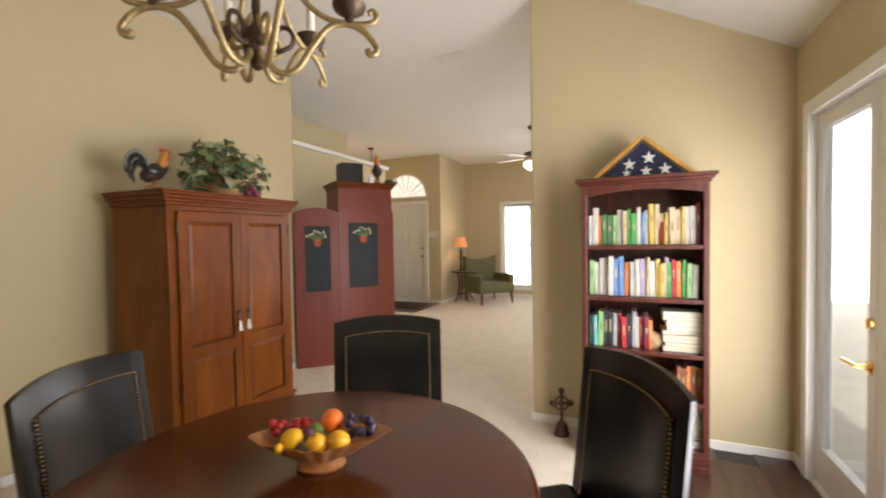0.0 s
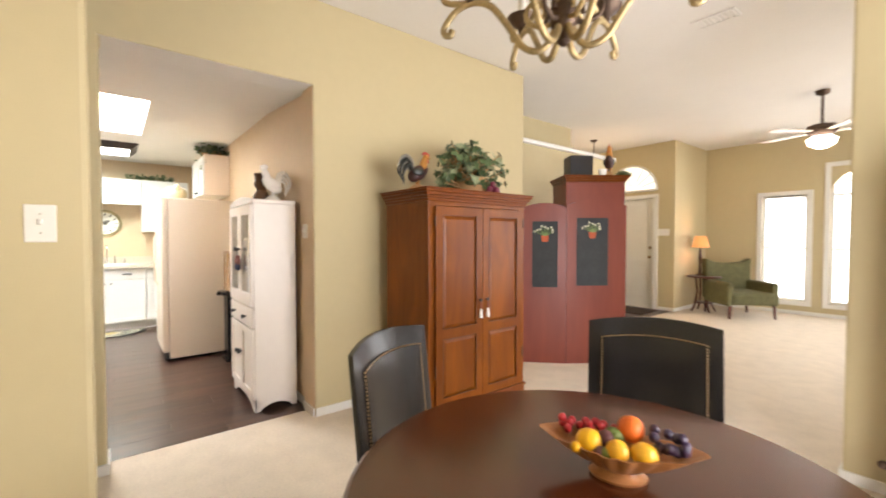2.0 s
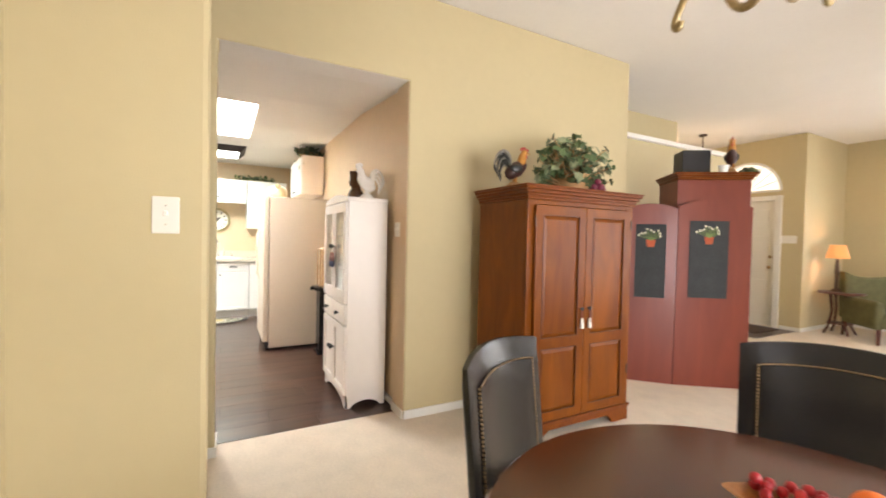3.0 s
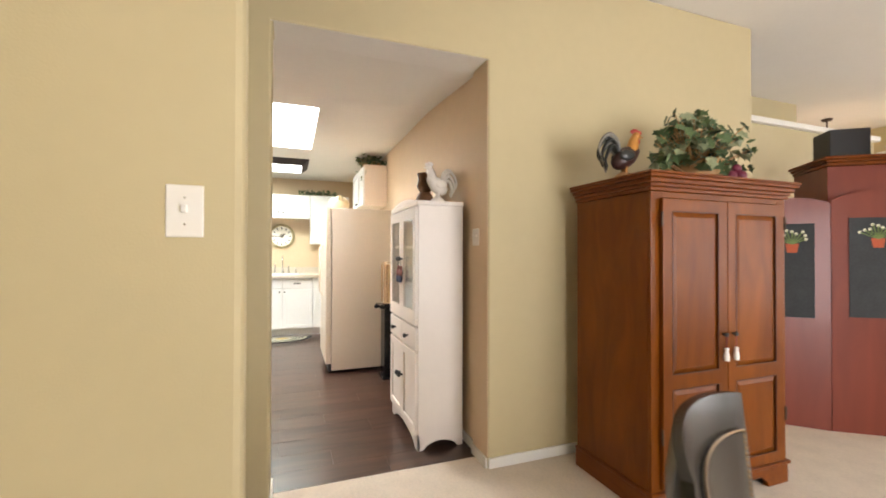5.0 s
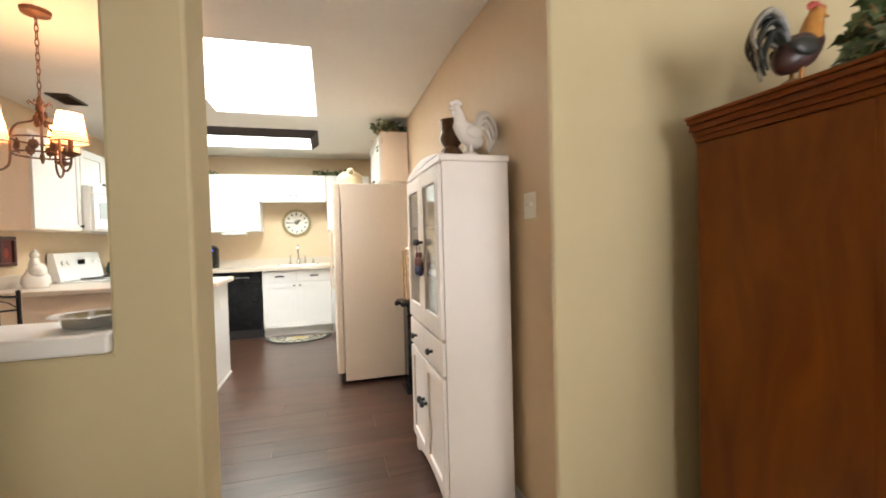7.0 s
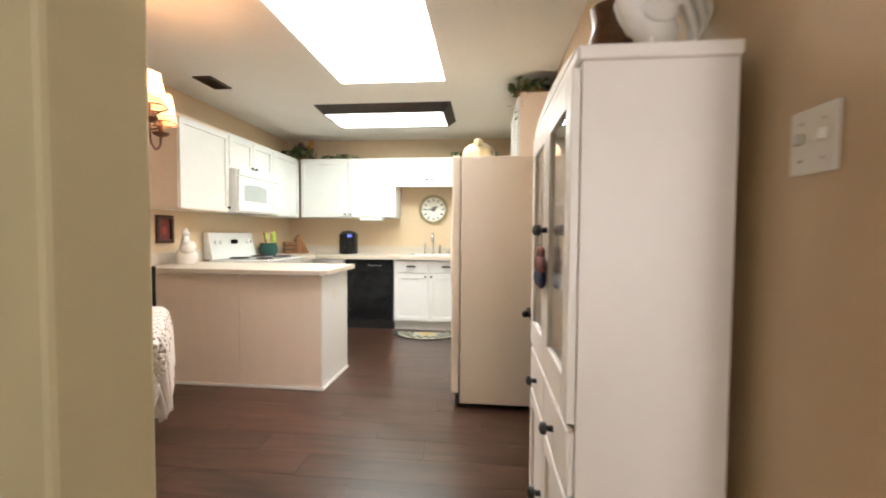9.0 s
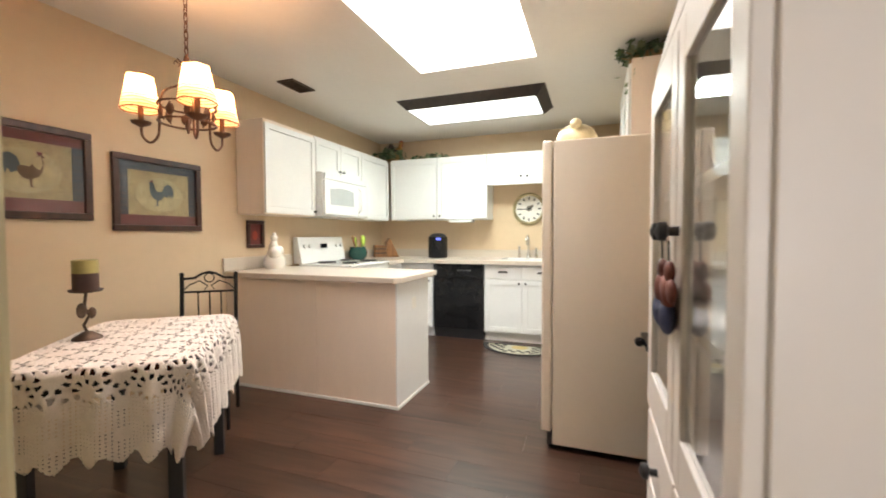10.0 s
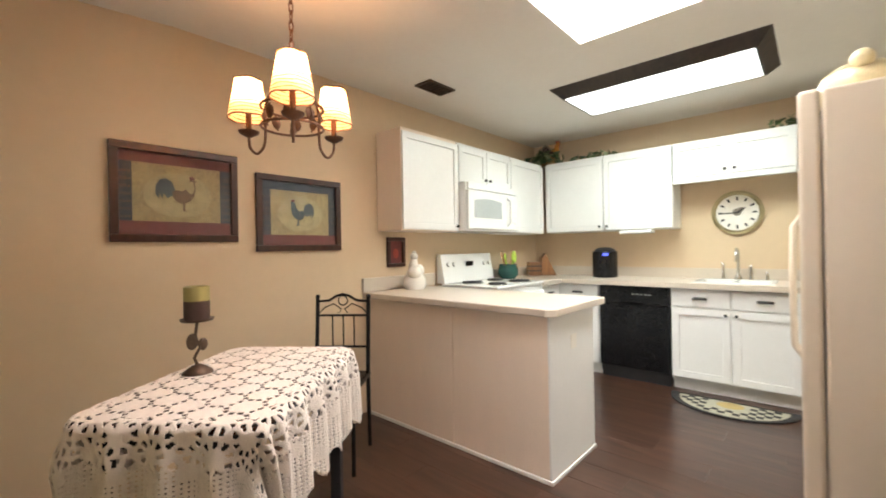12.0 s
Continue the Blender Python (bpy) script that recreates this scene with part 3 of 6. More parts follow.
def row(shelf, x0, colours, hs, lean=0.0):
    x = x0
    for i, c in enumerate(colours):
        w = 0.0165 + 0.012 * bk_rng.random()
        h = hs[0] + (hs[1] - hs[0]) * bk_rng.random()
        tilt = lean + (bk_rng.random() - 0.5) * 2.0
        book(pose(bx0 + x, BY - BD + 0.03 + 0.03 * bk_rng.random(), SH[shelf] + 0.001 + abs(math.sin(radians(tilt))) * w * (tilt > 0), 0, tilt, 0), w, 0.15, h, c)
        x += w + 0.0025 + abs(math.sin(radians(tilt))) * 0.02
    return x


row(4, 0.036, "wwoddlwcggwbwyccy", (0.17, 0.235))
row(4, 0.465, "ccywwm", (0.19, 0.235))
row(3, 0.036, "lwwwwbbowwpcwyyp", (0.19, 0.235))
row(3, 0.43, "lgroglw", (0.18, 0.22))
row(2, 0.036, "ttlkkerrkewrmo", (0.17, 0.215))
row(1, 0.036, "wkekwwrm", (0.15, 0.2))
row(1, 0.50, "nnonn", (0.17, 0.19))
book(pose(bx0 + 0.42, BY - BD + 0.04, SH[1] + 0.02, 0, 38, 0), 0.03, 0.15, 0.19, "n", "brown leather book leaning on its neighbours")
row(0, 0.036, "bbekwwb", (0.15, 0.22))


def stack(shelf, x, colours):
    z = SH[shelf] + 0.001
    for c in colours:
        h = 0.018 + 0.016 * bk_rng.random()
        w = 0.17 + 0.05 * bk_rng.random()
        ob = thing("book", pose(bx0 + x + (0.2 - w) * 0.5, BY - BD + 0.03 + 0.02 * bk_rng.random(), z, 0, 0, (bk_rng.random() - 0.5) * 5), "closed book lying in a stack on a shelf", "book", "stacked books on the bookcase")
        part("cover", Geo().box(0, w, 0, 0.15, 0, 0.003).box(0, w, 0, 0.15, h - 0.003, h).box(0, 0.004, 0, 0.15, 0.003, h - 0.003), book_mat(C[c]), ob)
        part("pages", Geo().box(0.004, w - 0.005, 0.003, 0.147, 0.003, h - 0.003), PAGES, ob)
        z += h + 0.0005


stack(2, 0.44, "wcwcwwwcw")
stack(0, 0.43, "wekwtwkcw")
solo("small_jar", Geo().lathe([(0.03, 0), (0.038, 0.02), (0.036, 0.09), (0.028, 0.11), (0.032, 0.13)], None, 14), mat("amber_jar", (0.25, 0.06, 0.02), 0.25), pose(bx0 + 0.435, BY - BD + 0.08, SH[4] + 0.001), "small dark red jar on a bookcase shelf", "jar", smooth=40)
solo("small_globe", Geo().ball((0, 0, 0.05), 0.05).lathe([(0.03, 0), (0.015, 0.01)]), mat("tan_trinket", (0.35, 0.22, 0.12), 0.5, var=0.3), pose(bx0 + 0.385, BY - BD + 0.08, SH[2] + 0.001), "small tan round trinket on a shelf", "ornament", smooth=40)

# ---- flag case on the bookcase ----
FOAK = wood("flag_case_oak", (0.42, 0.20, 0.03), (0.62, 0.33, 0.07), 0.35)
NAVY = mat("navy_flag_cloth", (0.018, 0.022, 0.05), 0.9, var=0.25, scale=18, bump=0.4, bscale=300)
STARW = mat("white_star_cloth", (0.72, 0.70, 0.66), 0.9, bump=0.3, bscale=300)
fc = thing("flag_case", pose(1.165, BY - 0.2, BH + 0.0005), "triangular oak display case holding a folded navy starred flag", "flag case")
FW, FHt = 0.53, 0.235
part("flag", Geo().prism([(-FW / 2 + 0.03, 0.012), (FW / 2 - 0.03, 0.012), (0, FHt - 0.015)], -0.03, 0.02, pose(0, 0, 0, 90)), NAVY, fc)
for s in (-1, 1):
    L = math.hypot(FW / 2, FHt)
    a = math.degrees(math.atan2(FHt, FW / 2))
    m = pose(-s * FW / 2, 0, 0, 0, -a if s > 0 else 180 + a, 0)
    part("frame_rail", Geo().box(0, L, -0.045, 0.045, -0.0 if s > 0 else -0.022, 0.022 if s > 0 else 0.0, m), FOAK, fc, bevel=0.002)
part("frame_rail", Geo().box(-FW / 2, FW / 2, -0.045, 0.045, 0, 0.014), FOAK, fc, bevel=0.002)
for x, z, r in ((-0.07, 0.09, 0.038), (0.035, 0.122, 0.040), (0.12, 0.05, 0.037), (0.02, 0.045, 0.034), (-0.085, 0.04, 0.025)):
    pts = [((r if k % 2 == 0 else r * 0.4) * math.sin(math.pi * k / 5), (r if k % 2 == 0 else r * 0.4) * math.cos(math.pi * k / 5)) for k in range(10)]
    part("star", Geo().prism(pts, 0.031, 0.034, pose(x, 0, z, 90)), STARW, fc)

# ---- french doors ----
struct("door_frame_french", Geo().box(DOORX - 0.003, DOORX + 0.085, FD1, FD1 + 0.031, 0, FDZ).box(DOORX - 0.003, DOORX + 0.085, FD0 - 0.031, FD0, 0, FDZ).box(DOORX - 0.003, DOORX + 0.085, FD0 - 0.031, FD1 + 0.031, FDZ, FDZ + 0.031).box(DOORX + 0.01, DOORX + 0.085, FD0, FD1, 0.0, 0.02).box(DOORX - 0.02, DOORX - 0.003, FD1 + 0.005, FD1 + 0.075, 0, FDZ + 0.075).box(DOORX - 0.02, DOORX - 0.003, FD0 - 0.075, FD0 - 0.005, 0, FDZ + 0.075).box(DOORX - 0.02, DOORX - 0.003, FD0 - 0.005, FD1 + 0.005, FDZ + 0.005, FDZ + 0.075), TRIM, "white french door casing", "door frame", 0.004)
# the first leaf is out of view and assumed
leaves = [(FD0, 2.865), (2.865, 3.58), (3.58, FD1)]
ST = 0.065
for k, (y0, y1) in enumerate(leaves):
    d = thing("door_%d" % (k + 4), pose(DOORX + 0.02, y0 + 0.004, 0.022), "white french door leaf with full glass, closed", "door", "", "structure")
    w, h = y1 - y0 - 0.008, FDZ - 0.03
    part("door_frame", Geo().box(0, 0.045, 0, ST, 0, h).box(0, 0.045, w - ST, w, 0, h).box(0, 0.045, ST, w - ST, 0, 0.2).box(0, 0.045, ST, w - ST, h - 0.075, h), TRIM, d, bevel=0.003)
    pn = part("pane", Geo().box(0.018, 0.026, ST, w - ST, 0.2, h - 0.075), PANE, d)
    pn.visible_shadow = False
    if k == 2:
        hy = 0.035
        BR = mat("polished_brass", (0.75, 0.50, 0.16), 0.2, 1.0, var=0.05)
        part("door_handle", Geo().lathe([(0.03, 0), (0.028, 0.008), (0.01, 0.012), (0.009, 0.05)], pose(0, hy, 0.75, 0, -90), 14).tube([(-0.048, hy, 0.75), (-0.05, hy + 0.05, 0.752), (-0.046, hy + 0.12, 0.748)], 0.009, 10), BR, d, "polished brass lever handle", smooth=40)
        part("deadbolt", Geo().lathe([(0.026, 0), (0.024, 0.012), (0.008, 0.016)], pose(0, hy, 0.93, 0, -90), 14), BR, d, "brass deadbolt", smooth=40)

# ---- dining table ----
TX, TY, TR, TZ = 0.345, 2.16, 0.565, 0.76
table = thing("dining_table", pose(TX, TY, 0), "round dark walnut pedestal dining table with polished top", "table")
part("tabletop", Geo().lathe([(TR - 0.05, -0.036), (TR - 0.012, -0.034), (TR - 0.004, -0.026), (TR, -0.016), (TR - 0.004, -0.006), (TR - 0.014, 0)], Matrix.Translation((0, 0, TZ)), 72), TABLEW, table, smooth=30)
part("apron", Geo().lathe([(TR - 0.1, -0.1), (TR - 0.08, -0.036)], Matrix.Translation((0, 0, TZ)), 48), TABLEW, table, smooth=30)
part("pedestal", Geo().lathe([(0.10, 0.14), (0.12, 0.2), (0.07, 0.28), (0.06, 0.36), (0.09, 0.45), (0.1, 0.52), (0.06, 0.6), (0.12, 0.67)], None, 24), TABLEW, table, smooth=40)
for k in range(4):
    part("leg", Geo().tube([(0.05, 0, 0.22), (0.2, 0, 0.2), (0.32, 0, 0.1), (0.4, 0, 0.03)], 0.04, 10, None, 0.03), TABLEW, table, smooth=50, m=pose(0, 0, 0, 0, 0, 45 + 90 * k))


def dining_chair(m):
    """Leather chair: origin on the floor under the back, facing -y; the back is curved."""
    c = thing("dining_chair", m, "black leather dining chair with brass nailheads at the table", "chair", "chairs round the dining table")
    W, Z0, Z1, n = 0.245, 0.40, 0.965, 14

    def cy(x, z):
        return 0.05 * (1 - (x / W) ** 2) + 0.10 * (z - 0.45) + 0.05

    def shell(x0, x1, z0f, z1f, off, th, nz=8):
        g = Geo()
        vs, k = [], n + 1
        for side in (0, 1):
            for j in range(nz + 1):
                for i in range(k):
                    x = x0 + (x1 - x0) * i / n
                    za, zb = z0f(x), z1f(x)
                    z = za + (zb - za) * j / nz
                    u, v = abs(2 * i / n - 1), abs(2 * j / nz - 1)
                    rnd = th * 0.35 * (max(u, v) ** 8)
                    vs.append((x, cy(x, z) + (-off + rnd if side == 0 else th - off - rnd), z))
        S = k * (nz + 1)
        fs = []
        for j in range(nz):
            for i in range(n):
                a = j * k + i
                fs += [(a, a + 1, a + k + 1, a + k), (S + a + k, S + a + k + 1, S + a + 1, S + a)]
        for i in range(n):
            fs += [(i + 1, i, S + i, S + i + 1), (nz * k + i, nz * k + i + 1, S + nz * k + i + 1, S + nz * k + i)]
        for j in range(nz):
            fs += [(j * k, (j + 1) * k, S + (j + 1) * k, S + j * k), ((j + 1) * k + n, j * k + n, S + j * k + n, S + (j + 1) * k + n)]
        return g.add(vs, fs)

    top = lambda x: Z1 - 0.022 * (x / W) ** 2
    part("backrest", shell(-W, W, lambda x: Z0, top, 0.0, 0.055), LEATHER, c, smooth=60)
    pw = W - 0.062
    part("back_pad", shell(-pw, pw, lambda x: Z0 + 0.02, lambda x: top(x) - 0.075, 0.012, 0.02), LEATHER, c, "raised padded inset", smooth=60)
    nl = Geo()
    for s in (-1, 1):
        for i in range(40):
            z = Z0 + 0.03 + i * 0.0118
            if z < Z1 - 0.08:
                x = s * (pw + 0.008)
                nl.ball((x, cy(x, z) - 0.002, z), 0.0044, None, 6, 4)
    part("nailheads", nl, BRASS, c, "row of brass nailheads", smooth=60)["kind"] = "stuff"
    x_n = 12
    part("piping", Geo().tube([(x, cy(x, top(x) - 0.07) - 0.006, top(x) - 0.07) for x in [-pw + 2 * pw * i / x_n for i in range(x_n + 1)]], 0.0026, 6), BRASS, c, "thin gold piping", smooth=60)
    part("seat", Geo().box(-0.235, 0.235, -0.42, 0.06, 0.40, 0.49), LEATHER, c, bevel=0.03)
    for x in (-0.2, 0.2):
        part("leg", Geo().tube([(x, -0.38, 0.4), (x, -0.385, 0.0)], 0.024, 8, None, 0.017), TABLEW, c)
        part("leg", Geo().tube([(x, 0.07, 0.42), (x, 0.13, 0.0)], 0.024, 8, None, 0.017), TABLEW, c)
    return c


def chair_at(x, y, face):
    """Back centre at x, y; face: the angle of the way it looks."""
    return pose(x, y, 0, 0, 0, face + 90) @ pose(0, -0.12, 0)


ch = dining_chair(chair_at(-0.415, 2.095, 28))
copy_thing(ch, chair_at(0.055, 3.04, -62))
copy_thing(ch, chair_at(1.07, 2.69, 213))

# ---- kitchen: white hutch ----
hutch = thing("hutch", pose(-3.10, 2.125, 0), "narrow white painted kitchen hutch with two glass doors", "hutch")
HW, HD, HH = 0.70, 0.305, 1.585
arc = [(0, 0), (0.035, 0)] + [(0.035 + (HD - 0.07) * i / 10, 0.05 * math.sin(math.pi * i / 10) ** 0.6) for i in range(1, 10)] + [(HD - 0.035, 0), (HD, 0), (HD, HH - 0.03), (0, HH - 0.03)]
YZ = Matrix(((0, 0, 1, 0), (1, 0, 0, 0), (0, 1, 0, 0), (0, 0, 0, 1)))
for x in (0.0, HW - 0.022):
    part("side_panel", Geo().prism(arc, x, x + 0.022, YZ), HUTCHW, hutch, bevel=0.002)
part("back_panel", Geo().box(0.022, HW - 0.022, HD - 0.012, HD, 0.08, HH - 0.03), HUTCHW, hutch)
part("top", Geo().box(-0.012, HW + 0.012, -0.012, HD + 0.002, HH - 0.03, HH), HUTCHW, hutch, bevel=0.006)
ap = [(0, HH), (HW, HH)] + [(HW - HW * i / 16, HH + 0.035 * math.sin(math.pi * i / 16)) for i in range(1, 16)]
part("pediment", Geo().prism(ap, 0.0, 0.012, pose(0, 0.0, 0, 90)), HUTCHW, hutch, bevel=0.002)
for z in (0.10, 0.60, 0.77, 1.05, 1.30):
    part("shelf", Geo().box(0.022, HW - 0.022, 0.012, HD - 0.012, z - 0.018, z), HUTCHW, hutch)
foot = [(0.0, 0.09), (0.0, 0.0), (0.06, 0.0)] + [(0.06 + (HW - 0.12) * i / 12, 0.06 * math.sin(math.pi * i / 12) ** 0.5) for i in range(1, 12)] + [(HW - 0.06, 0), (HW, 0), (HW, 0.09)]
part("foot_rail", Geo().prism(foot, -0.012, 0.0, pose(0, 0, 0, 90)), HUTCHW, hutch)
for x0, x1, kx in ((0.008, HW / 2 - 0.003, HW / 2 - 0.03), (HW / 2 + 0.003, HW - 0.008, HW / 2 + 0.03)):
    d = part("glass_door", Geo().box(x0, x0 + 0.055, -0.02, 0, 0.79, HH - 0.04).box(x1 - 0.055, x1, -0.02, 0, 0.79, HH - 0.04).box(x0 + 0.055, x1 - 0.055, -0.02, 0, 0.79, 0.88).box(x0 + 0.055, x1 - 0.055, -0.02, 0, HH - 0.11, HH - 0.04), HUTCHW, hutch, "white framed glass door", bevel=0.003)
    pn = part("pane", Geo().box(x0 + 0.055, x1 - 0.055, -0.012, -0.009, 0.88, HH - 0.11), PANEG, d)
    pn.visible_shadow = False
    knob(d, kx, -0.02, 1.21, 0.016)
    dw = part("drawer", Geo().box(x0, x1, -0.018, 0, 0.63, 0.775), HUTCHW, hutch, bevel=0.005)
    knob(dw, (x0 + x1) / 2, -0.018, 0.70, 0.016)
    d2 = panel_door("door", hutch, x0, x1, 0.10, 0.615, 0, HUTCHW, 0.05, 0.018, raised=False)
    knob(d2, kx, -0.018, 0.40, 0.018)
FIGR = mat("red_painted_figurine", (0.20, 0.055, 0.04), 0.6, var=0.3, scale=30)
FIGB = mat("blue_painted_figurine", (0.04, 0.05, 0.13), 0.6, var=0.3, scale=30)
for x in (HW / 2 - 0.04, HW / 2 + 0.03):
    orn = thing("hanging_ornament", pose(-3.10 + x, 2.125 - 0.034, 1.045), "small red and blue wooden ornament hanging from hutch knob", "ornament", "ornaments hanging on the hutch")
    part("upper", Geo().ball((0.012, 0, 0.10), 0.018, sy=0.5).ball((0, 0, 0.065), 0.028, sy=0.45).ball((0.03, 0, 0.07), 0.02, sy=0.4), FIGR, orn, smooth=60)
    part("lower", Geo().ball((-0.005, 0, 0.025), 0.030, sy=0.45).ball((-0.028, 0, 0.045), 0.016, sy=0.4), FIGB, orn, smooth=60)
    part("cord", Geo().tube([(0.005, 0, 0.11), (0, 0, 0.15)], 0.002, 5), IRON, orn)
# things on the hutch
VASE = mat("brown_glazed_vase", (0.10, 0.045, 0.02), 0.25, var=0.3, scale=9)
solo("vase", Geo().lathe([(0.045, 0), (0.06, 0.02), (0.066, 0.05), (0.05, 0.085), (0.036, 0.10), (0.05, 0.12), (0.06, 0.145), (0.052, 0.175), (0.05, 0.20), (0.058, 0.235), (0.05, 0.235), (0.044, 0.20)], None, 24), VASE, pose(-2.72, 2.27, HH), "dark brown gourd-shaped glazed vase on the hutch", "vase", smooth=50)
edge = mat("pale_feather_edge", (0.24, 0.22, 0.18), 0.4, var=0.3, scale=40)
PORC = mat("white_porcelain", (0.82, 0.78, 0.72), 0.25, var=0.03, bump=0.35, bscale=45)


def rooster(m, body, neck, tail, comb, base, label, k=1.0, white=False):
    """A rooster figurine, side on along x (head to +x), standing on a mound."""
    ob = thing("rooster_figurine", m @ Matrix.Scale(k, 4), label, "figurine")
    part("base", Geo().lathe([(0.05, 0), (0.055, 0.012), (0.035, 0.035), (0.02, 0.045)], None, 14, 1.1, 0.7), base, ob, smooth=50)
    for y in (-0.014, 0.014):
        part("leg", Geo().tube([(0.0, y, 0.03), (0.004, y, 0.075)], 0.007, 6), neck, ob)
    bd = [(0.001, -0.075), (0.03, -0.06), (0.046, -0.02), (0.048, 0.02), (0.036, 0.055), (0.022, 0.08), (0.001, 0.09)]
    part("body", Geo().lathe(bd, pose(0.0, 0, 0.115, 0, 55), 16, 1, 0.8), body, ob, smooth=60)
    part("neck", Geo().tube(flow([(0.02, 0, 0.125), (0.042, 0, 0.165), (0.05, 0, 0.20), (0.058, 0, 0.222)], 3), 0.034, 12, None, 0.017), neck, ob, smooth=60)
    part("head", Geo().ball((0.062, 0, 0.225), 0.020).lathe([(0.008, 0), (0.001, 0.022)], pose(0.078, 0, 0.222, 0, 100), 8), neck, ob, smooth=60)
    cb = Geo()
    for i in range(5):
        cb.ball((0.042 + 0.010 * i, 0, 0.246 + 0.006 * math.sin(i * 1.1)), 0.010, n=8, rings=6, sy=0.45)
    cb.ball((0.074, 0, 0.200), 0.010, n=8, rings=6, sz=1.5, sy=0.5)
    part("comb", cb, comb, ob, smooth=60)
    for side in (-1, 1):
        part("wing", Geo().ball((-0.005, side * 0.036, 0.122), 0.042, n=12, rings=8, sz=0.62, sy=0.28), tail if not white else body, ob, smooth=60)
    for i in range(9):
        a = i / 8
        r = 0.085 - 0.045 * a
        y = ((i % 3) - 1) * 0.010
        top = 0.225 - 0.075 * a
        pts = flow([(-0.03, 0, 0.115), (-0.045, y, 0.12 + (top - 0.12) * 0.7), (-0.05 - r * 0.4, y * 1.5, top), (-0.05 - r * 0.85, y * 1.6, top - 0.025), (-0.055 - r, y * 1.7, top - 0.07), (-0.045 - r, y * 1.7, top - 0.105)], 4)
        part("tail_feather", Geo().tube(pts, 0.014, 6, None, 0.004), body if white else (tail if i % 4 else edge), ob, smooth=60)
    return ob


rooster(pose(-2.57, 2.315, HH, 0, 0, -80), PORC, PORC, PORC, PORC, PORC, "white porcelain rooster figurine standing on the hutch", 1.1, white=True)
solo("frame_behind", Geo().box(0, 0.16, 0, 0.015, 0, 0.19), mat("cream_plate", (0.72, 0.66, 0.5), 0.5), pose(-2.98, 2.40, HH + 0.001, -8), "cream rectangular plaque leaning on the wall", "plaque", bevel=0.004)

# ---- fridge and stand ----
fridge = thing("refrigerator", pose(-5.08, 1.705, 0), "almond side-by-side refrigerator with textured sides", "refrigerator")
part("body", Geo().box(0, 0.78, 0.06, 0.74, 0.03, 1.715), FRIDGE, fridge, bevel=0.008)
part("door", Geo().box(0.0, 0.33, 0, 0.055, 0.10, 1.72), FRIDGE, fridge, bevel=0.012)
part("door", Geo().box(0.335, 0.78, 0, 0.055, 0.10, 1.72), FRIDGE, fridge, bevel=0.012)
for x in (0.30, 0.365):
    part("handle", Geo().tube([(x, 0, 0.78), (x, -0.028, 0.82), (x, -0.032, 1.05), (x, -0.028, 1.30), (x, 0, 1.34)], 0.011, 8), FRIDGE, fridge, smooth=50)
part("grille", Geo().box(0.02, 0.76, 0.03, 0.06, 0.02, 0.09), BLACKM, fridge)
stand = thing("pedestal_stand", pose(-4.02, 2.34, 0), "black wooden pedestal stand beside the refrigerator", "stand")
part("column", Geo().box(-0.09, 0.09, -0.10, 0.10, 0.03, 0.70), BLACKG, stand, bevel=0.006)
part("top", Geo().box(-0.12, 0.12, -0.15, 0.13, 0.70, 0.735).ball((0, -0.165, 0.715), 0.022), BLACKG, stand, bevel=0.006)
part("base", Geo().box(-0.11, 0.11, -0.12, 0.12, 0, 0.03), BLACKG, stand, bevel=0.005)
CHAMP = mat("champagne_metal", (0.68, 0.52, 0.36), 0.22, 0.85, var=0.1)
lan = thing("glass_lantern", pose(-4.02, 2.31, 0.736), "tall shiny champagne metal lantern on a black stand", "lantern")
for z in (0, 0.20, 0.41):
    part("ring", Geo().lathe([(0.07, z), (0.074, z + 0.007), (0.07, z + 0.014)], None, 20), CHAMP, lan, smooth=50)
for x in (-0.065, 0.065):
    for y in (-0.065, 0.065):
        part("rod", Geo().tube([(x, y, 0.014), (x, y, 0.41)], 0.008, 8), CHAMP, lan)
for z in (0.014, 0.214):
    part("glass_cylinder", Geo().lathe([(0.055, z), (0.055, z + 0.185)], None, 20), CHAMP, lan, "shiny champagne metal cylinder", smooth=50)

# ---- kitchen cabinets ----


def wall_cabinet(m, w, d, z0, z1, doors, knobs, label, side=None, st=0.05):
    c = thing("wall_cabinet", m, label, "cabinet", "white kitchen wall cabinets")
    part("body", Geo().box(0, w, 0.021, d, z0, z1), side or WHITECAB, c, bevel=0.003)
    dw = w / doors
    for i in range(doors):
        dd = panel_door("door", c, i * dw + 0.004, (i + 1) * dw - 0.004, z0 + 0.008, z1 - 0.03, 0.02, WHITECAB, st, 0.019, raised=False)
        kx = (i + 1) * dw - 0.035 if knobs[i] == "r" else i * dw + 0.035
        knob(dd, kx, 0.001, z0 + 0.045, 0.013)
    return c


LF = -0.51
wall_cabinet(pose(-4.61, LF, 0, 0, 0, 180), 0.645, 0.30, 1.38, 2.15, 1, "r", "white wall cabinet with one door beside the range", PANELW)
wall_cabinet(pose(-5.26, LF, 0, 0, 0, 180), 0.815, 0.30, 1.81, 2.15, 2, "rl", "short white wall cabinet above the microwave")
wall_cabinet(pose(-6.08, LF, 0, 0, 0, 180), 0.66, 0.30, 1.38, 2.15, 1, "l", "white wall cabinet in the kitchen corner")
wall_cabinet(pose(-6.765, -0.50, 0, 0, 0, 90), 0.64, 0.33, 1.39, 2.16, 1, "r", "white wall cabinet on the sink wall")
wall_cabinet(pose(-6.765, 0.145, 0, 0, 0, 90), 0.63, 0.33, 1.39, 2.16, 1, "l", "white wall cabinet beside the sink window space")
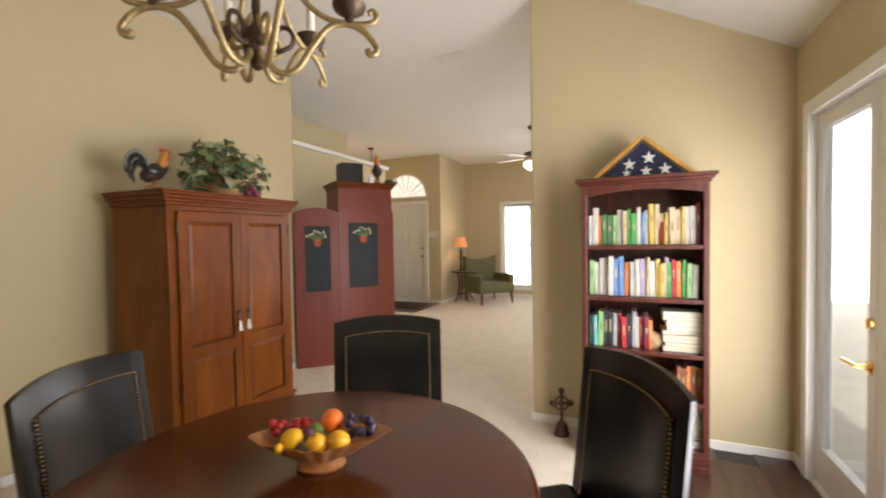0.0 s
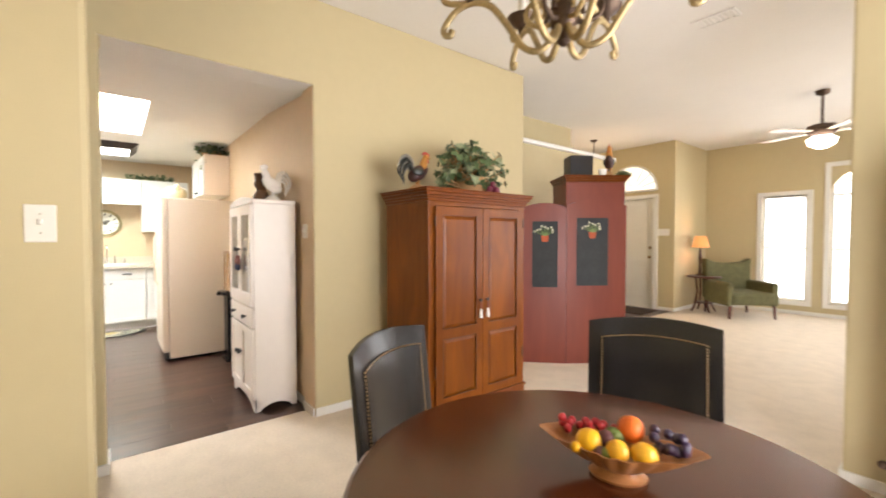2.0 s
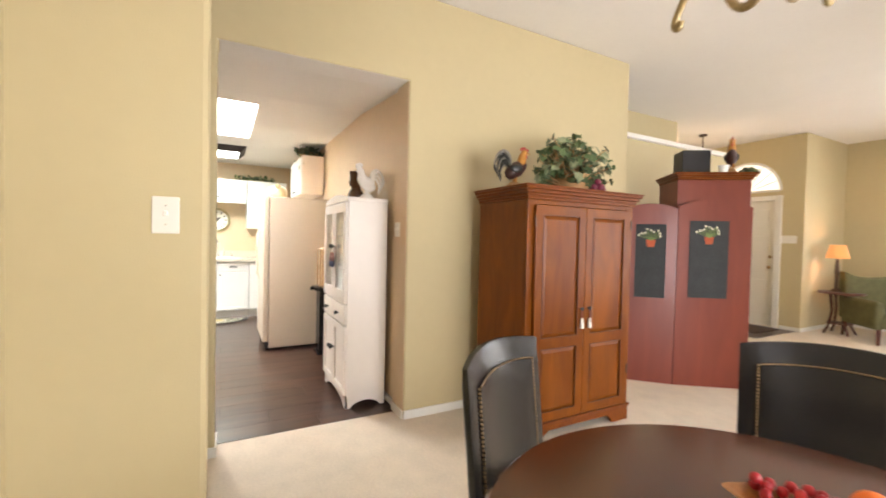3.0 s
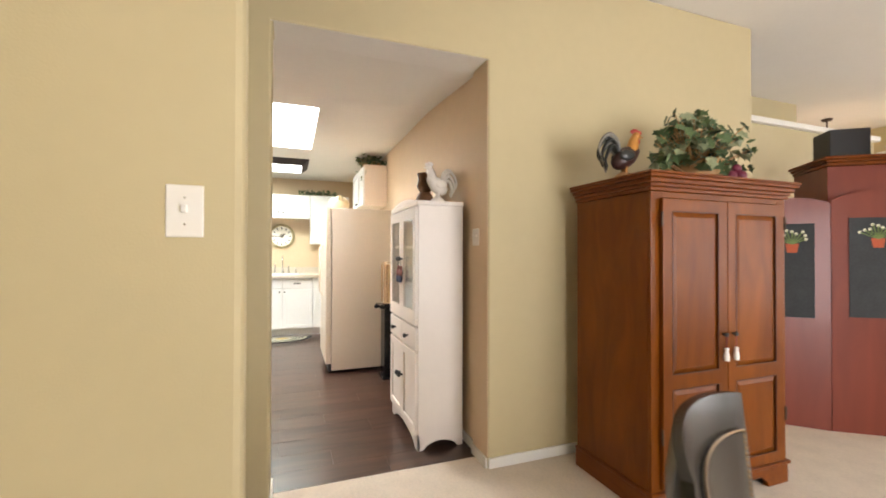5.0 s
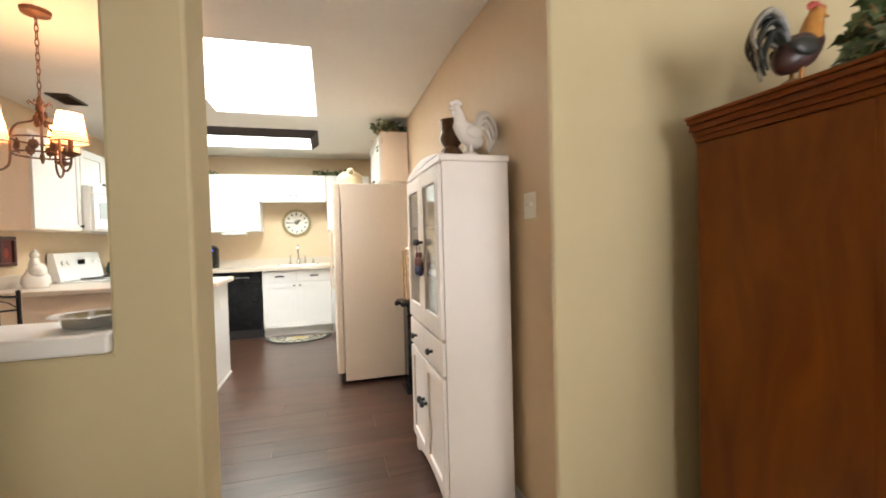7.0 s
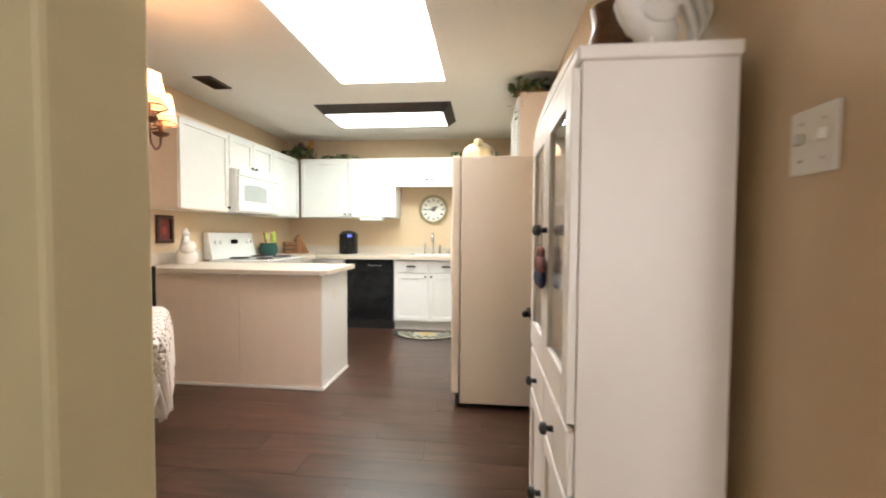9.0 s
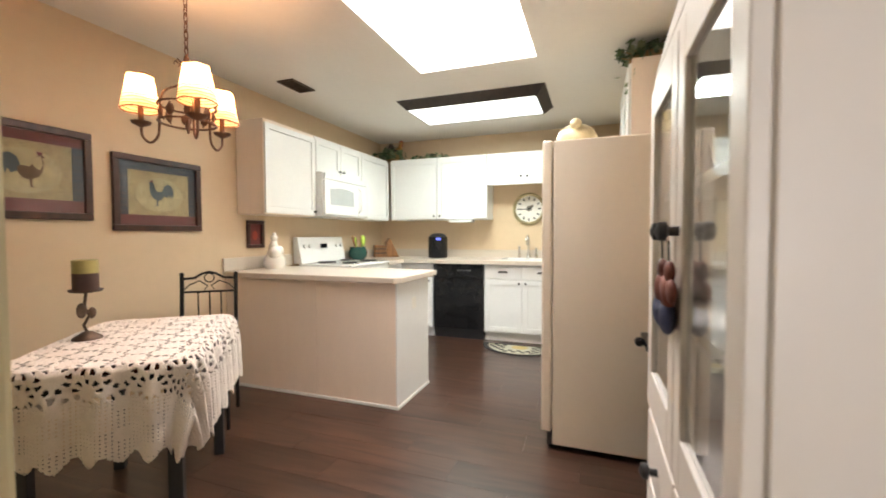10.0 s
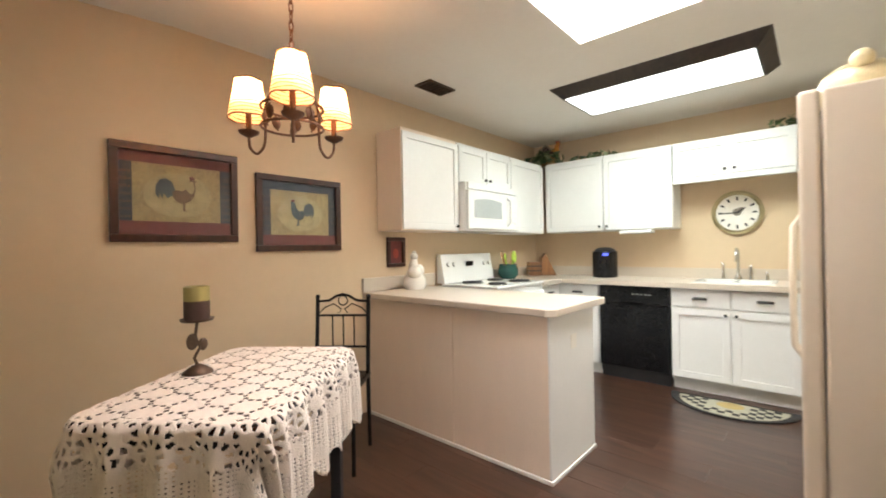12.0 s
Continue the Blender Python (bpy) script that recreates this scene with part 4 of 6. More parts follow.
wall_cabinet(pose(-6.765, 0.78, 0, 0, 0, 90), 0.87, 0.33, 1.83, 2.16, 2, "rl", "short white wall cabinet above the sink")
struct("trim_valance", Geo().box(-6.80, -6.752, 0.785, 1.645, 1.785, 1.828), WHITECAB, "white valance strip under the short cabinet", "trim", 0.004)
wall_cabinet(pose(-6.765, 1.655, 0, 0, 0, 90), 0.60, 0.33, 1.39, 2.16, 2, "rl", "white wall cabinet behind the refrigerator")
wall_cabinet(pose(-5.70, 2.17, 0), 0.85, 0.29, 1.82, 2.31, 2, "rl", "short white wall cabinet above the refrigerator", PANELW)


def base_cabinet(m, w, d, units, label):
    c = thing("base_cabinet", m, label, "cabinet", "white kitchen base cabinets")
    part("body", Geo().box(0, w, 0.021, d, 0.10, 0.87).box(0.0, w, 0.08, d, 0.0, 0.10), WHITECAB, c)
    dw = w / units
    for i in range(units):
        a, b = i * dw + 0.006, (i + 1) * dw - 0.006
        dr = part("drawer", Geo().box(a, b, 0.001, 0.02, 0.715, 0.86), WHITECAB, c, bevel=0.005)
        hx = (a + b) / 2
        part("cup_pull", Geo().tube([(hx - 0.045, 0.001, 0.785), (hx - 0.035, -0.02, 0.79), (hx + 0.035, -0.02, 0.79), (hx + 0.045, 0.001, 0.785)], 0.010, 8), BLACKM, dr, "dark cup pull", smooth=50)
        dd = panel_door("door", c, a, b, 0.12, 0.70, 0.02, WHITECAB, 0.055, 0.019, raised=False)
        knob(dd, b - 0.03 if i % 2 == 0 else a + 0.03, 0.001, 0.665, 0.012)
    return c


base_cabinet(pose(-6.47, 0.815, 0, 0, 0, 90), 0.86, 0.62, 2, "white sink base cabinet with two drawers and doors")
base_cabinet(pose(-6.47, 1.68, 0, 0, 0, 90), 0.43, 0.62, 1, "white base cabinet behind the refrigerator")
base_cabinet(pose(-6.47, -0.22, 0, 0, 0, 90), 0.41, 0.62, 1, "white base cabinet beside the dishwasher")
base_cabinet(pose(-6.05, -0.20, 0, 0, 0, 180), 0.41, 0.61, 1, "white base cabinet beside the range")
dwm = thing("dishwasher", pose(-6.475, 0.20, 0, 0, 0, 90), "black built-in dishwasher between white cabinets", "dishwasher")
part("body", Geo().box(0.005, 0.60, 0.03, 0.6, 0.06, 0.87), BLACKM, dwm)
part("door", Geo().box(0.005, 0.60, 0.0, 0.03, 0.12, 0.70), BLACKG, dwm, bevel=0.004)
part("control_panel", Geo().box(0.005, 0.60, -0.006, 0.03, 0.705, 0.865), BLACKG, dwm, bevel=0.006)
part("handle", Geo().box(0.20, 0.40, -0.02, -0.006, 0.72, 0.745), BLACKG, dwm, bevel=0.004)
part("kick_plate", Geo().box(0.005, 0.60, 0.05, 0.07, 0.0, 0.11), BLACKM, dwm)
for i in range(5):
    part("button", Geo().box(0.30 + i * 0.035, 0.322 + i * 0.035, -0.009, -0.006, 0.79, 0.80), STEEL, dwm)

# ---- counters ----
cw = Geo().box(KX + 0.002, -6.43, -0.16, 0.98, 0.872, 0.914).box(KX + 0.002, -6.43, 1.50, 2.46, 0.872, 0.914).box(KX + 0.002, -6.98, 0.98, 1.50, 0.872, 0.914).box(-6.56, -6.43, 0.98, 1.50, 0.872, 0.914)
cw.box(KX + 0.002, -6.055, KY0 + 0.002, -0.16, 0.872, 0.914).box(KX + 0.002, KX + 0.02, KY0 + 0.02, 2.46, 0.914, 1.01).box(KX + 0.02, -6.055, KY0 + 0.002, KY0 + 0.02, 0.914, 1.01)
solo("worktop", cw, LAMIN, ID, "beige laminate worktop with low backsplash along the sink wall", "worktop", bevel=0.0)
sink = thing("kitchen_sink", pose(-6.77, 1.24, 0.914), "white enamel double sink set into the worktop", "sink")
part("rim", Geo().box(-0.225, 0.225, -0.275, -0.24, -0.01, 0.008).box(-0.225, 0.225, 0.24, 0.275, -0.01, 0.008).box(-0.225, -0.17, -0.24, 0.24, -0.01, 0.008).box(0.18, 0.225, -0.24, 0.24, -0.01, 0.008).box(-0.17, 0.18, -0.012, 0.012, -0.04, 0.004), APPW, sink, bevel=0.003)
part("basin", Geo().box(-0.17, 0.18, -0.24, 0.24, -0.18, -0.17).box(-0.18, -0.17, -0.24, 0.24, -0.18, -0.01).box(0.18, 0.19, -0.24, 0.24, -0.18, -0.01), APPW, sink)
fau = thing("kitchen_faucet", pose(-6.965, 1.24, 0.922), "brushed steel gooseneck kitchen faucet with side levers", "faucet")
part("spout", Geo().lathe([(0.028, 0), (0.024, 0.03), (0.015, 0.05)], None, 14).tube([(0, 0, 0.04), (0, 0, 0.20)] + [(0.07 - 0.07 * math.cos(math.pi * i / 8), 0, 0.20 + 0.07 * math.sin(math.pi * i / 8)) for i in range(1, 9)] + [(0.14, 0, 0.16)], 0.011, 10), STEEL, fau, smooth=50)
for y, h in ((-0.11, 0.13), (0.09, 0.11), (0.2, 0.06)):
    part("lever", Geo().lathe([(0.018, 0), (0.014, 0.03), (0.01, h * 0.7), (0.014, h)], Matrix.Translation((0, y, 0)), 12).tube([(0, y, h), (0.04, y, h + 0.01)], 0.006, 8), STEEL, fau, smooth=50)

pen = thing("peninsula", ID, "cream panelled kitchen peninsula cabinet", "kitchen peninsula")
part("body", Geo().box(-5.05, -4.50, KY0 + 0.003, 0.705, 0.0, 0.87), PANELW, pen, bevel=0.003)
part("front_panel", Geo().box(-4.50, -4.49, KY0 + 0.003, 0.05, 0.025, 0.87), PANELW, pen, bevel=0.002)
part("front_panel", Geo().box(-4.50, -4.49, 0.053, 0.705, 0.025, 0.87), PANELW, pen, bevel=0.002)
part("end_panel", Geo().box(-5.05, -4.488, 0.705, 0.717, 0.025, 0.87), WHITECAB, pen, bevel=0.002)
part("base_trim", Geo().box(-4.49, -4.478, KY0 + 0.003, 0.728, 0.0, 0.022).box(-5.05, -4.49, 0.717, 0.728, 0.0, 0.022), TRIM, pen, bevel=0.003)
part("outlet", Geo().box(-4.80, -4.73, 0.717, 0.722, 0.66, 0.74), SWITCHW, pen, "cream outlet plate", bevel=0.002)
part("door", Geo().box(-5.075, -5.052, -0.1, 0.60, 0.1, 0.86), WHITECAB, pen)
o = [(-5.15, KY0 + 0.004), (-4.455, KY0 + 0.004), (-4.455, 0.71), (-4.50, 0.755), (-5.15, 0.755)]
solo("peninsula_worktop", Geo().prism(o, 0.872, 0.914), LAMIN, ID, "beige laminate worktop on the peninsula", "worktop", bevel=0.006)
struct("trim_backsplash", Geo().box(-5.25, -4.455, KY0 + 0.001, KY0 + 0.02, 0.916, 1.02), LAMIN, "low laminate backsplash", "backsplash", 0.003)

# ---- range and microwave ----
rng = thing("kitchen_range", pose(-5.275, -0.14, 0, 0, 0, 180), "white electric coil range with back control panel", "stove")
part("body", Geo().box(0, 0.76, 0.02, 0.66, 0.03, 0.90), APPW, rng, bevel=0.005)
part("cooktop", Geo().box(-0.003, 0.763, 0.0, 0.60, 0.90, 0.922), APPW, rng, bevel=0.006)
part("oven_door", Geo().box(0.01, 0.75, -0.01, 0.02, 0.2, 0.83), APPW, rng, bevel=0.006)
part("control_panel", Geo().prism([(0.565, 0.922), (0.665, 0.922), (0.665, 1.185), (0.615, 1.185)], 0.0, 0.76, YZ), APPW, rng, "white back control panel", bevel=0.006)
part("display", Geo().box(0.33, 0.43, 0.580, 0.592, 1.07, 1.115), BLACKG, rng, "dark display")
for x in (0.07, 0.15, 0.61, 0.69):
    part("dial", Geo().lathe([(0.022, 0), (0.018, 0.018)], pose(x, 0.588, 1.09, 78), 12), APPW, rng, smooth=40)
for x, y, r in ((0.2, 0.15, 0.075), (0.56, 0.15, 0.095), (0.2, 0.42, 0.095), (0.56, 0.42, 0.075)):
    b = part("burner", Geo().lathe([(r + 0.018, 0.9225), (r + 0.012, 0.928), (r, 0.924)], Matrix.Translation((x, y, 0)), 24), STEEL, rng, "chrome drip pan", smooth=40)
    sp = [(x + r * (0.25 + 0.75 * i / 60) * math.cos(i * 0.42), y + r * (0.25 + 0.75 * i / 60) * math.sin(i * 0.42), 0.933) for i in range(61)]
    part("coil", Geo().tube(sp, 0.006, 6), BLACKM, b, "black coil element")
mic = thing("microwave", pose(-5.265, -0.42, 0, 0, 0, 180), "white over-the-range microwave under a cabinet", "microwave")
part("body", Geo().box(0, 0.805, 0.03, 0.395, 1.385, 1.805), APPW, mic, bevel=0.006)
part("door", Geo().box(0.005, 0.60, 0.0, 0.03, 1.40, 1.735), APPW, mic, bevel=0.008)
part("window", Geo().prism([(0.09, 1.50), (0.50, 1.50), (0.50, 1.65)] + [(0.50 - 0.41 * i / 10, 1.65 + 0.02 * math.sin(math.pi * i / 10)) for i in range(1, 10)] + [(0.09, 1.65)], 0.0, 0.003, pose(0, -0.0005, 0, 90)), mat("grey_microwave_window", (0.42, 0.45, 0.45), 0.25), mic, "pale grey window")
part("control_panel", Geo().box(0.605, 0.80, 0.004, 0.03, 1.40, 1.735), APPW, mic, bevel=0.006)
part("handle", Geo().tube([(0.60, 0.0, 1.44), (0.60, -0.035, 1.47), (0.60, -0.035, 1.67), (0.60, 0.0, 1.70)], 0.011, 8), APPW, mic, smooth=50)
part("vent", Geo().box(0.02, 0.78, 0.01, 0.03, 1.745, 1.80), APPW, mic, bevel=0.004)
for i in range(9):
    part("button", Geo().box(0.64 + 0.045 * (i % 3), 0.672 + 0.045 * (i % 3), 0.001, 0.004, 1.46 + 0.05 * (i // 3), 1.485 + 0.05 * (i // 3)), SWITCHW, mic)

# ---- things on the worktops ----
GREEN = mat("green_crock_glaze", (0.02, 0.09, 0.075), 0.2, var=0.2)
crock = thing("utensil_crock", pose(-6.20, -0.645, 0.9145), "dark green glazed crock holding kitchen utensils", "crock")
part("pot", Geo().lathe([(0.075, 0), (0.105, 0.04), (0.108, 0.09), (0.092, 0.14), (0.098, 0.15), (0.088, 0.15), (0.084, 0.03)], None, 20, caps=False), GREEN, crock, smooth=50)
US = [mat("wooden_utensil", (0.22, 0.10, 0.04), 0.6), mat("lime_silicone", (0.42, 0.62, 0.08), 0.5), mat("dark_red_utensil", (0.22, 0.02, 0.03), 0.5), mat("tan_utensil", (0.5, 0.3, 0.12), 0.6)]
for i, (dx, dy, h, r) in enumerate(((0.13, 0.02, 0.17, 0.02), (-0.03, 0.05, 0.12, 0.042), (0.05, 0.0, 0.11, 0.034), (-0.10, -0.02, 0.15, 0.026), (-0.06, 0.03, 0.10, 0.036), (0.09, 0.03, 0.13, 0.022))):
    ut = part("utensil", Geo().tube([(dx * 0.3, dy * 0.3, 0.06), (dx, dy, 0.14 + h * 0.5)], 0.008, 6).ball((dx * 1.1, dy * 1.1, 0.14 + h * 0.7), r, sy=0.4, sz=1.6), US[(i) % 4 if i != 4 else 1], crock, smooth=60)
solo("potholder_rack", Geo().box(-0.06, 0.06, 0, 0.02, 0, 0.15), US[2], pose(-5.62, -0.795, 1.03), "dark red cloth hung behind the range", "cloth", bevel=0.008)
kb = thing("knife_block", pose(-6.84, -0.58, 0.9145, 0, 0, -50) @ Matrix.Scale(1.2, 4), "wooden knife block with stacked spice drawers", "knife block")
WOODK = wood("knife_block_wood", (0.14, 0.05, 0.018), (0.36, 0.17, 0.06), 0.4)
part("block", Geo().prism([(-0.11, 0), (0.03, 0), (0.03, 0.16), (-0.01, 0.21)], -0.06, 0.06, Matrix(((1, 0, 0, 0), (0, 0, 1, 0), (0, 1, 0, 0), (0, 0, 0, 1)))), WOODK, kb, bevel=0.004)
part("box", Geo().box(0.035, 0.15, -0.06, 0.06, 0, 0.13), WOODK, kb, "striped wooden box", bevel=0.004)
for z in (0.04, 0.085):
    part("stripe", Geo().box(0.034, 0.151, -0.061, 0.061, z, z + 0.01), BLACKM, kb)
cof = thing("coffee_maker", pose(-6.85, 0.12, 0.914, 0, 0, 90), "black single-serve coffee maker on the worktop", "coffee maker")
part("body", Geo().prism([(0.12 * math.cos(2 * math.pi * i / 24), 0.14 * math.sin(2 * math.pi * i / 24)) for i in range(24)], 0.0, 0.27), BLACKG, cof, bevel=0.012)
part("lid", Geo().lathe([(0.10, 0.27), (0.10, 0.285), (0.06, 0.305), (0.01, 0.31)], None, 24), BLACKM, cof, smooth=40)
part("light_ring", Geo().box(0.03, 0.08, -0.142, -0.12, 0.225, 0.25), glow("blue_indicator", (0.1, 0.15, 0.9), 1.5), cof, "glowing blue indicator")
solo("under_cabinet_holder", Geo().box(0, 0.30, 0, 0.12, 0, 0.035), APPW, pose(-6.75, 0.30, 1.352, 0, 0, 90), "white paper towel holder mounted under cabinet", "holder", bevel=0.01)
wf = thing("porcelain_figurine", pose(-4.86, -0.66, 0.9145) @ Matrix.Scale(1.25, 4), "white porcelain hen group figurine on the peninsula", "figurine")
part("body", Geo().lathe([(0.062, 0), (0.075, 0.03), (0.07, 0.07), (0.05, 0.1), (0.045, 0.12)], None, 16).ball((0.03, 0.03, 0.11), 0.045).ball((-0.035, 0, 0.12), 0.04), PORC, wf, smooth=60)
part("neck", Geo().tube([(0, 0, 0.1), (0.008, 0, 0.16), (0.0, 0, 0.20)], 0.042, 12, None, 0.018).ball((0.003, 0, 0.21), 0.026).ball((0.0, 0, 0.235), 0.014), PORC, wf, smooth=60)
bowl2 = solo("steel_bowl", Geo().lathe([(0.055, 0.0), (0.10, 0.006), (0.115, 0.05), (0.15, 0.055), (0.15, 0.058), (0.11, 0.056), (0.095, 0.012), (0.0, 0.01)], None, 28), STEEL, pose(-2.22, 0.945, 0.9855) @ Matrix.Scale(0.68, 4), "shallow steel bowl on the pass-through ledge", "bowl", smooth=40)

# ---- clock ----
ck = thing("wall_clock", pose(KX + 0.002, 1.225, 1.515, 90, 0, 90), "round wall clock with gold rim and black numerals", "clock")
part("rim", Geo().lathe([(0.16, 0), (0.195, 0.005), (0.197, 0.025), (0.175, 0.035), (0.16, 0.022)], None, 40, caps=False), mat("worn_gold_rim", (0.42, 0.35, 0.20), 0.35, 0.6, var=0.3, scale=20), ck, smooth=40)
part("dial", Geo().lathe([(0.163, 0.004), (0.163, 0.012), (0.001, 0.0125)], None, 40), mat("cream_clock_dial", (0.80, 0.77, 0.70), 0.4), ck)
for k in range(12):
    a = 2 * math.pi * k / 12
    part("numeral", Geo().box(-0.008, 0.008, -0.016, 0.016, 0, 0.002), BLACKM, ck, m=Matrix.Translation((0.128 * math.sin(a), 0.128 * math.cos(a), 0.013)) @ pose(0, 0, 0, 0, 0, -math.degrees(a)))
part("dial_motif", Geo().ball((0.0, 0.005, 0.013), 0.035, sz=0.04).ball((0.03, 0.03, 0.013), 0.02, sz=0.06), mat("grey_motif", (0.25, 0.22, 0.18), 0.6), ck)
part("hand_long", Geo().box(-0.115, 0.02, -0.005, 0.005, 0, 0.002), BLACKM, ck, m=Matrix.Translation((0, 0, 0.017)) @ pose(0, 0, 0, 0, 0, 2))
part("hand_short", Geo().box(-0.01, 0.07, -0.006, 0.006, 0, 0.002), BLACKM, ck, m=Matrix.Translation((0, 0, 0.0195)) @ pose(0, 0, 0, 0, 0, 35))

# ---- ceiling light box, vent ----
tb = thing("fluorescent_light", ID, "dark framed fluorescent ceiling light box, lit", "ceiling light")
lx0, lx1, ly0, ly1 = -6.22, -5.50, 0.215, 1.585
part("frame", Geo().add([(lx0 + 0.075, ly0 + 0.075, 2.385), (lx1 - 0.075, ly0 + 0.075, 2.385), (lx1 - 0.075, ly1 - 0.075, 2.385), (lx0 + 0.075, ly1 - 0.075, 2.385), (lx0, ly0, H2 - 0.001), (lx1, ly0, H2 - 0.001), (lx1, ly1, H2 - 0.001), (lx0, ly1, H2 - 0.001),
                         (lx0 + 0.09, ly0 + 0.09, 2.385), (lx1 - 0.09, ly0 + 0.09, 2.385), (lx1 - 0.09, ly1 - 0.09, 2.385), (lx0 + 0.09, ly1 - 0.09, 2.385)],
                        [(0, 1, 5, 4), (1, 2, 6, 5), (2, 3, 7, 6), (3, 0, 4, 7), (0, 8, 9, 1), (1, 9, 10, 2), (2, 10, 11, 3), (3, 11, 8, 0)]), wood("dark_light_frame", (0.012, 0.008, 0.006), (0.04, 0.024, 0.016), 0.5), tb)
part("diffuser", Geo().box(lx0 + 0.085, lx1 - 0.085, ly0 + 0.085, ly1 - 0.085, 2.387, 2.395), TUBEGLOW, tb, "glowing white diffuser")
vt = thing("ceiling_vent", pose(-4.84, -0.38, H2 - 0.012), "bronze ceiling air vent with slats", "vent")
part("frame", Geo().box(-0.14, 0.14, -0.08, -0.065, 0, 0.012).box(-0.14, 0.14, 0.065, 0.08, 0, 0.012).box(-0.14, -0.125, -0.065, 0.065, 0, 0.012).box(0.125, 0.14, -0.065, 0.065, 0, 0.012), BRONZED, vt)
part("backing", Geo().box(-0.125, 0.125, -0.065, 0.065, 0.009, 0.0115), BLACKM, vt)
for i in range(7):
    part("slat", Geo().box(-0.125 + i * 0.036, -0.118 + i * 0.036, -0.065, 0.065, 0.0, 0.009), BRONZED, vt)

# ---- rug in front of the sink ----
rg = thing("rug", pose(-6.41, 1.25, 0.0), "half-round checked rug with dark border before the sink", "rug")
RB = mat("dark_rug_border", (0.02, 0.018, 0.018), 0.95, var=0.2, bump=0.6, bscale=200)
RW = mat("cream_rug_weave", (0.36, 0.34, 0.26), 0.95, var=0.15, bump=0.6, bscale=200)
half = lambda r, s: [(r * 0.9 * math.sin(math.pi * i / 20) + s, -r * math.cos(math.pi * i / 20)) for i in range(21)]
part("border", Geo().prism(half(0.42, 0), 0.0, 0.008), RB, rg)
part("field", Geo().prism(half(0.35, 0.035), 0.008, 0.0095), RW, rg)
chk = Geo()
for i in range(16):
    for j in range(7):
        x, y = 0.04 + j * 0.045, -0.35 + i * 0.045
        if (i + j) % 2 == 0 and (x / 0.9) ** 2 + y ** 2 < 0.33 ** 2 and not (abs(y) < 0.14 and x < 0.2):
            chk.box(x, x + 0.0445, y - 0.0222, y + 0.0222, 0.0095, 0.0105)
part("checks", chk, RB, rg)
part("motif", Geo().ball((0.11, 0, 0.0095), 0.09, sz=0.015, sx=0.8), mat("tan_rug_motif", (0.4, 0.3, 0.12), 0.95), rg)

# ---- kitchen floor planks ----
pw, pl = 0.20, 0.92
plank_mesh = mesh(Geo().box(0.0008, pw - 0.0008, 0.0008, pl - 0.0008, -0.006, 0.0), PLANK)
kfloor = bpy.data.objects["floor_kitchen_base"]
i = 0
x = -2.225 - pw
while x > KX - pw:
    y = KY0 - 0.02 - (0.31 * (i % 3))
    while y < KY1:
        pk = new("plank", plank_mesh)
        pk.parent = kfloor
        pk.location = (x, y, 0)
        y += pl
    x -= pw
    i += 1
patio = bpy.data.objects["floor_patio_strip"]
for i in range(5):
    for j in range(3):
        pk = new("plank", plank_mesh)
        pk.parent = patio
        pk.matrix_basis = pose(0.96 + i * pw, 1.59 + j * pl - 0.15 * (i % 2), 0.0125)

# ---- dining chandelier ----
CX, CY, CZ = 0.255, 2.14, 1.795
chand = thing("chandelier", pose(CX, CY, CZ), "antique gold scrolled iron chandelier with white candle sleeves", "chandelier")
part("hub", Geo().lathe([(0.006, -0.055), (0.016, -0.045), (0.014, -0.03), (0.03, -0.01), (0.034, 0.02), (0.02, 0.05), (0.01, 0.08), (0.012, 0.6)], None, 16), BRONZED, chand, smooth=50)
WAX = mat("white_candle_sleeve", (0.80, 0.77, 0.70), 0.5, var=0.04)
for k in range(6):
    m = pose(0, 0, 0, 0, 0, 36 + 60 * k)
    m = m @ Matrix.Diagonal((0.84, 0.84, 0.86, 1))
    arm = flow([(0.018, 0, 0.04), (0.028, 0, -0.03), (0.062, 0, -0.068), (0.11, 0, -0.052), (0.155, 0, 0.015), (0.20, 0, 0.07), (0.25, 0, 0.086), (0.30, 0, 0.07), (0.336, 0, 0.03), (0.336, 0, 0.008), (0.318, 0, 0.004), (0.313, 0, 0.018)])
    a = part("arm", Geo().tube(arm, 0.0095, 8), BRONZE, chand, smooth=60, m=m)
    part("upper_scroll", Geo().tube(flow([(0.05, 0, 0.5), (0.075, 0, 0.3), (0.12, 0, 0.16), (0.19, 0, 0.10), (0.27, 0, 0.088), (0.325, 0, 0.095), (0.342, 0, 0.115), (0.33, 0, 0.13), (0.316, 0, 0.122)]), 0.0085, 8), BRONZE, chand, smooth=60, m=m)
    cu = [(0.03, 0, 0.0), (0.06, 0, -0.01)] + [(0.075 + 0.026 * math.cos(t), 0, 0.03 + 0.03 * math.sin(t)) for t in [-1.4 + 0.5 * i for i in range(11)]]
    part("inner_curl", Geo().tube(cu, 0.007, 8), BRONZE if k % 2 else BRONZED, chand, smooth=60, m=m)
    part("leaf", Geo().ball((0.02, 0, 0.055), 0.018, sz=1.6, sy=0.4, sx=0.8), BRONZE, chand, smooth=60, m=m)
    cup = part("candle_cup", Geo().lathe([(0.012, 0.085), (0.014, 0.105), (0.045, 0.125), (0.05, 0.14), (0.042, 0.138), (0.02, 0.125)], Matrix.Translation((0.26, 0, 0)), 18), BRONZED, chand, smooth=50, m=m)
    part("candle_sleeve", Geo().lathe([(0.014, 0.127), (0.014, 0.23), (0.004, 0.235)], Matrix.Translation((0.26, 0, 0)), 12), WAX, cup, "white candle sleeve", smooth=40)
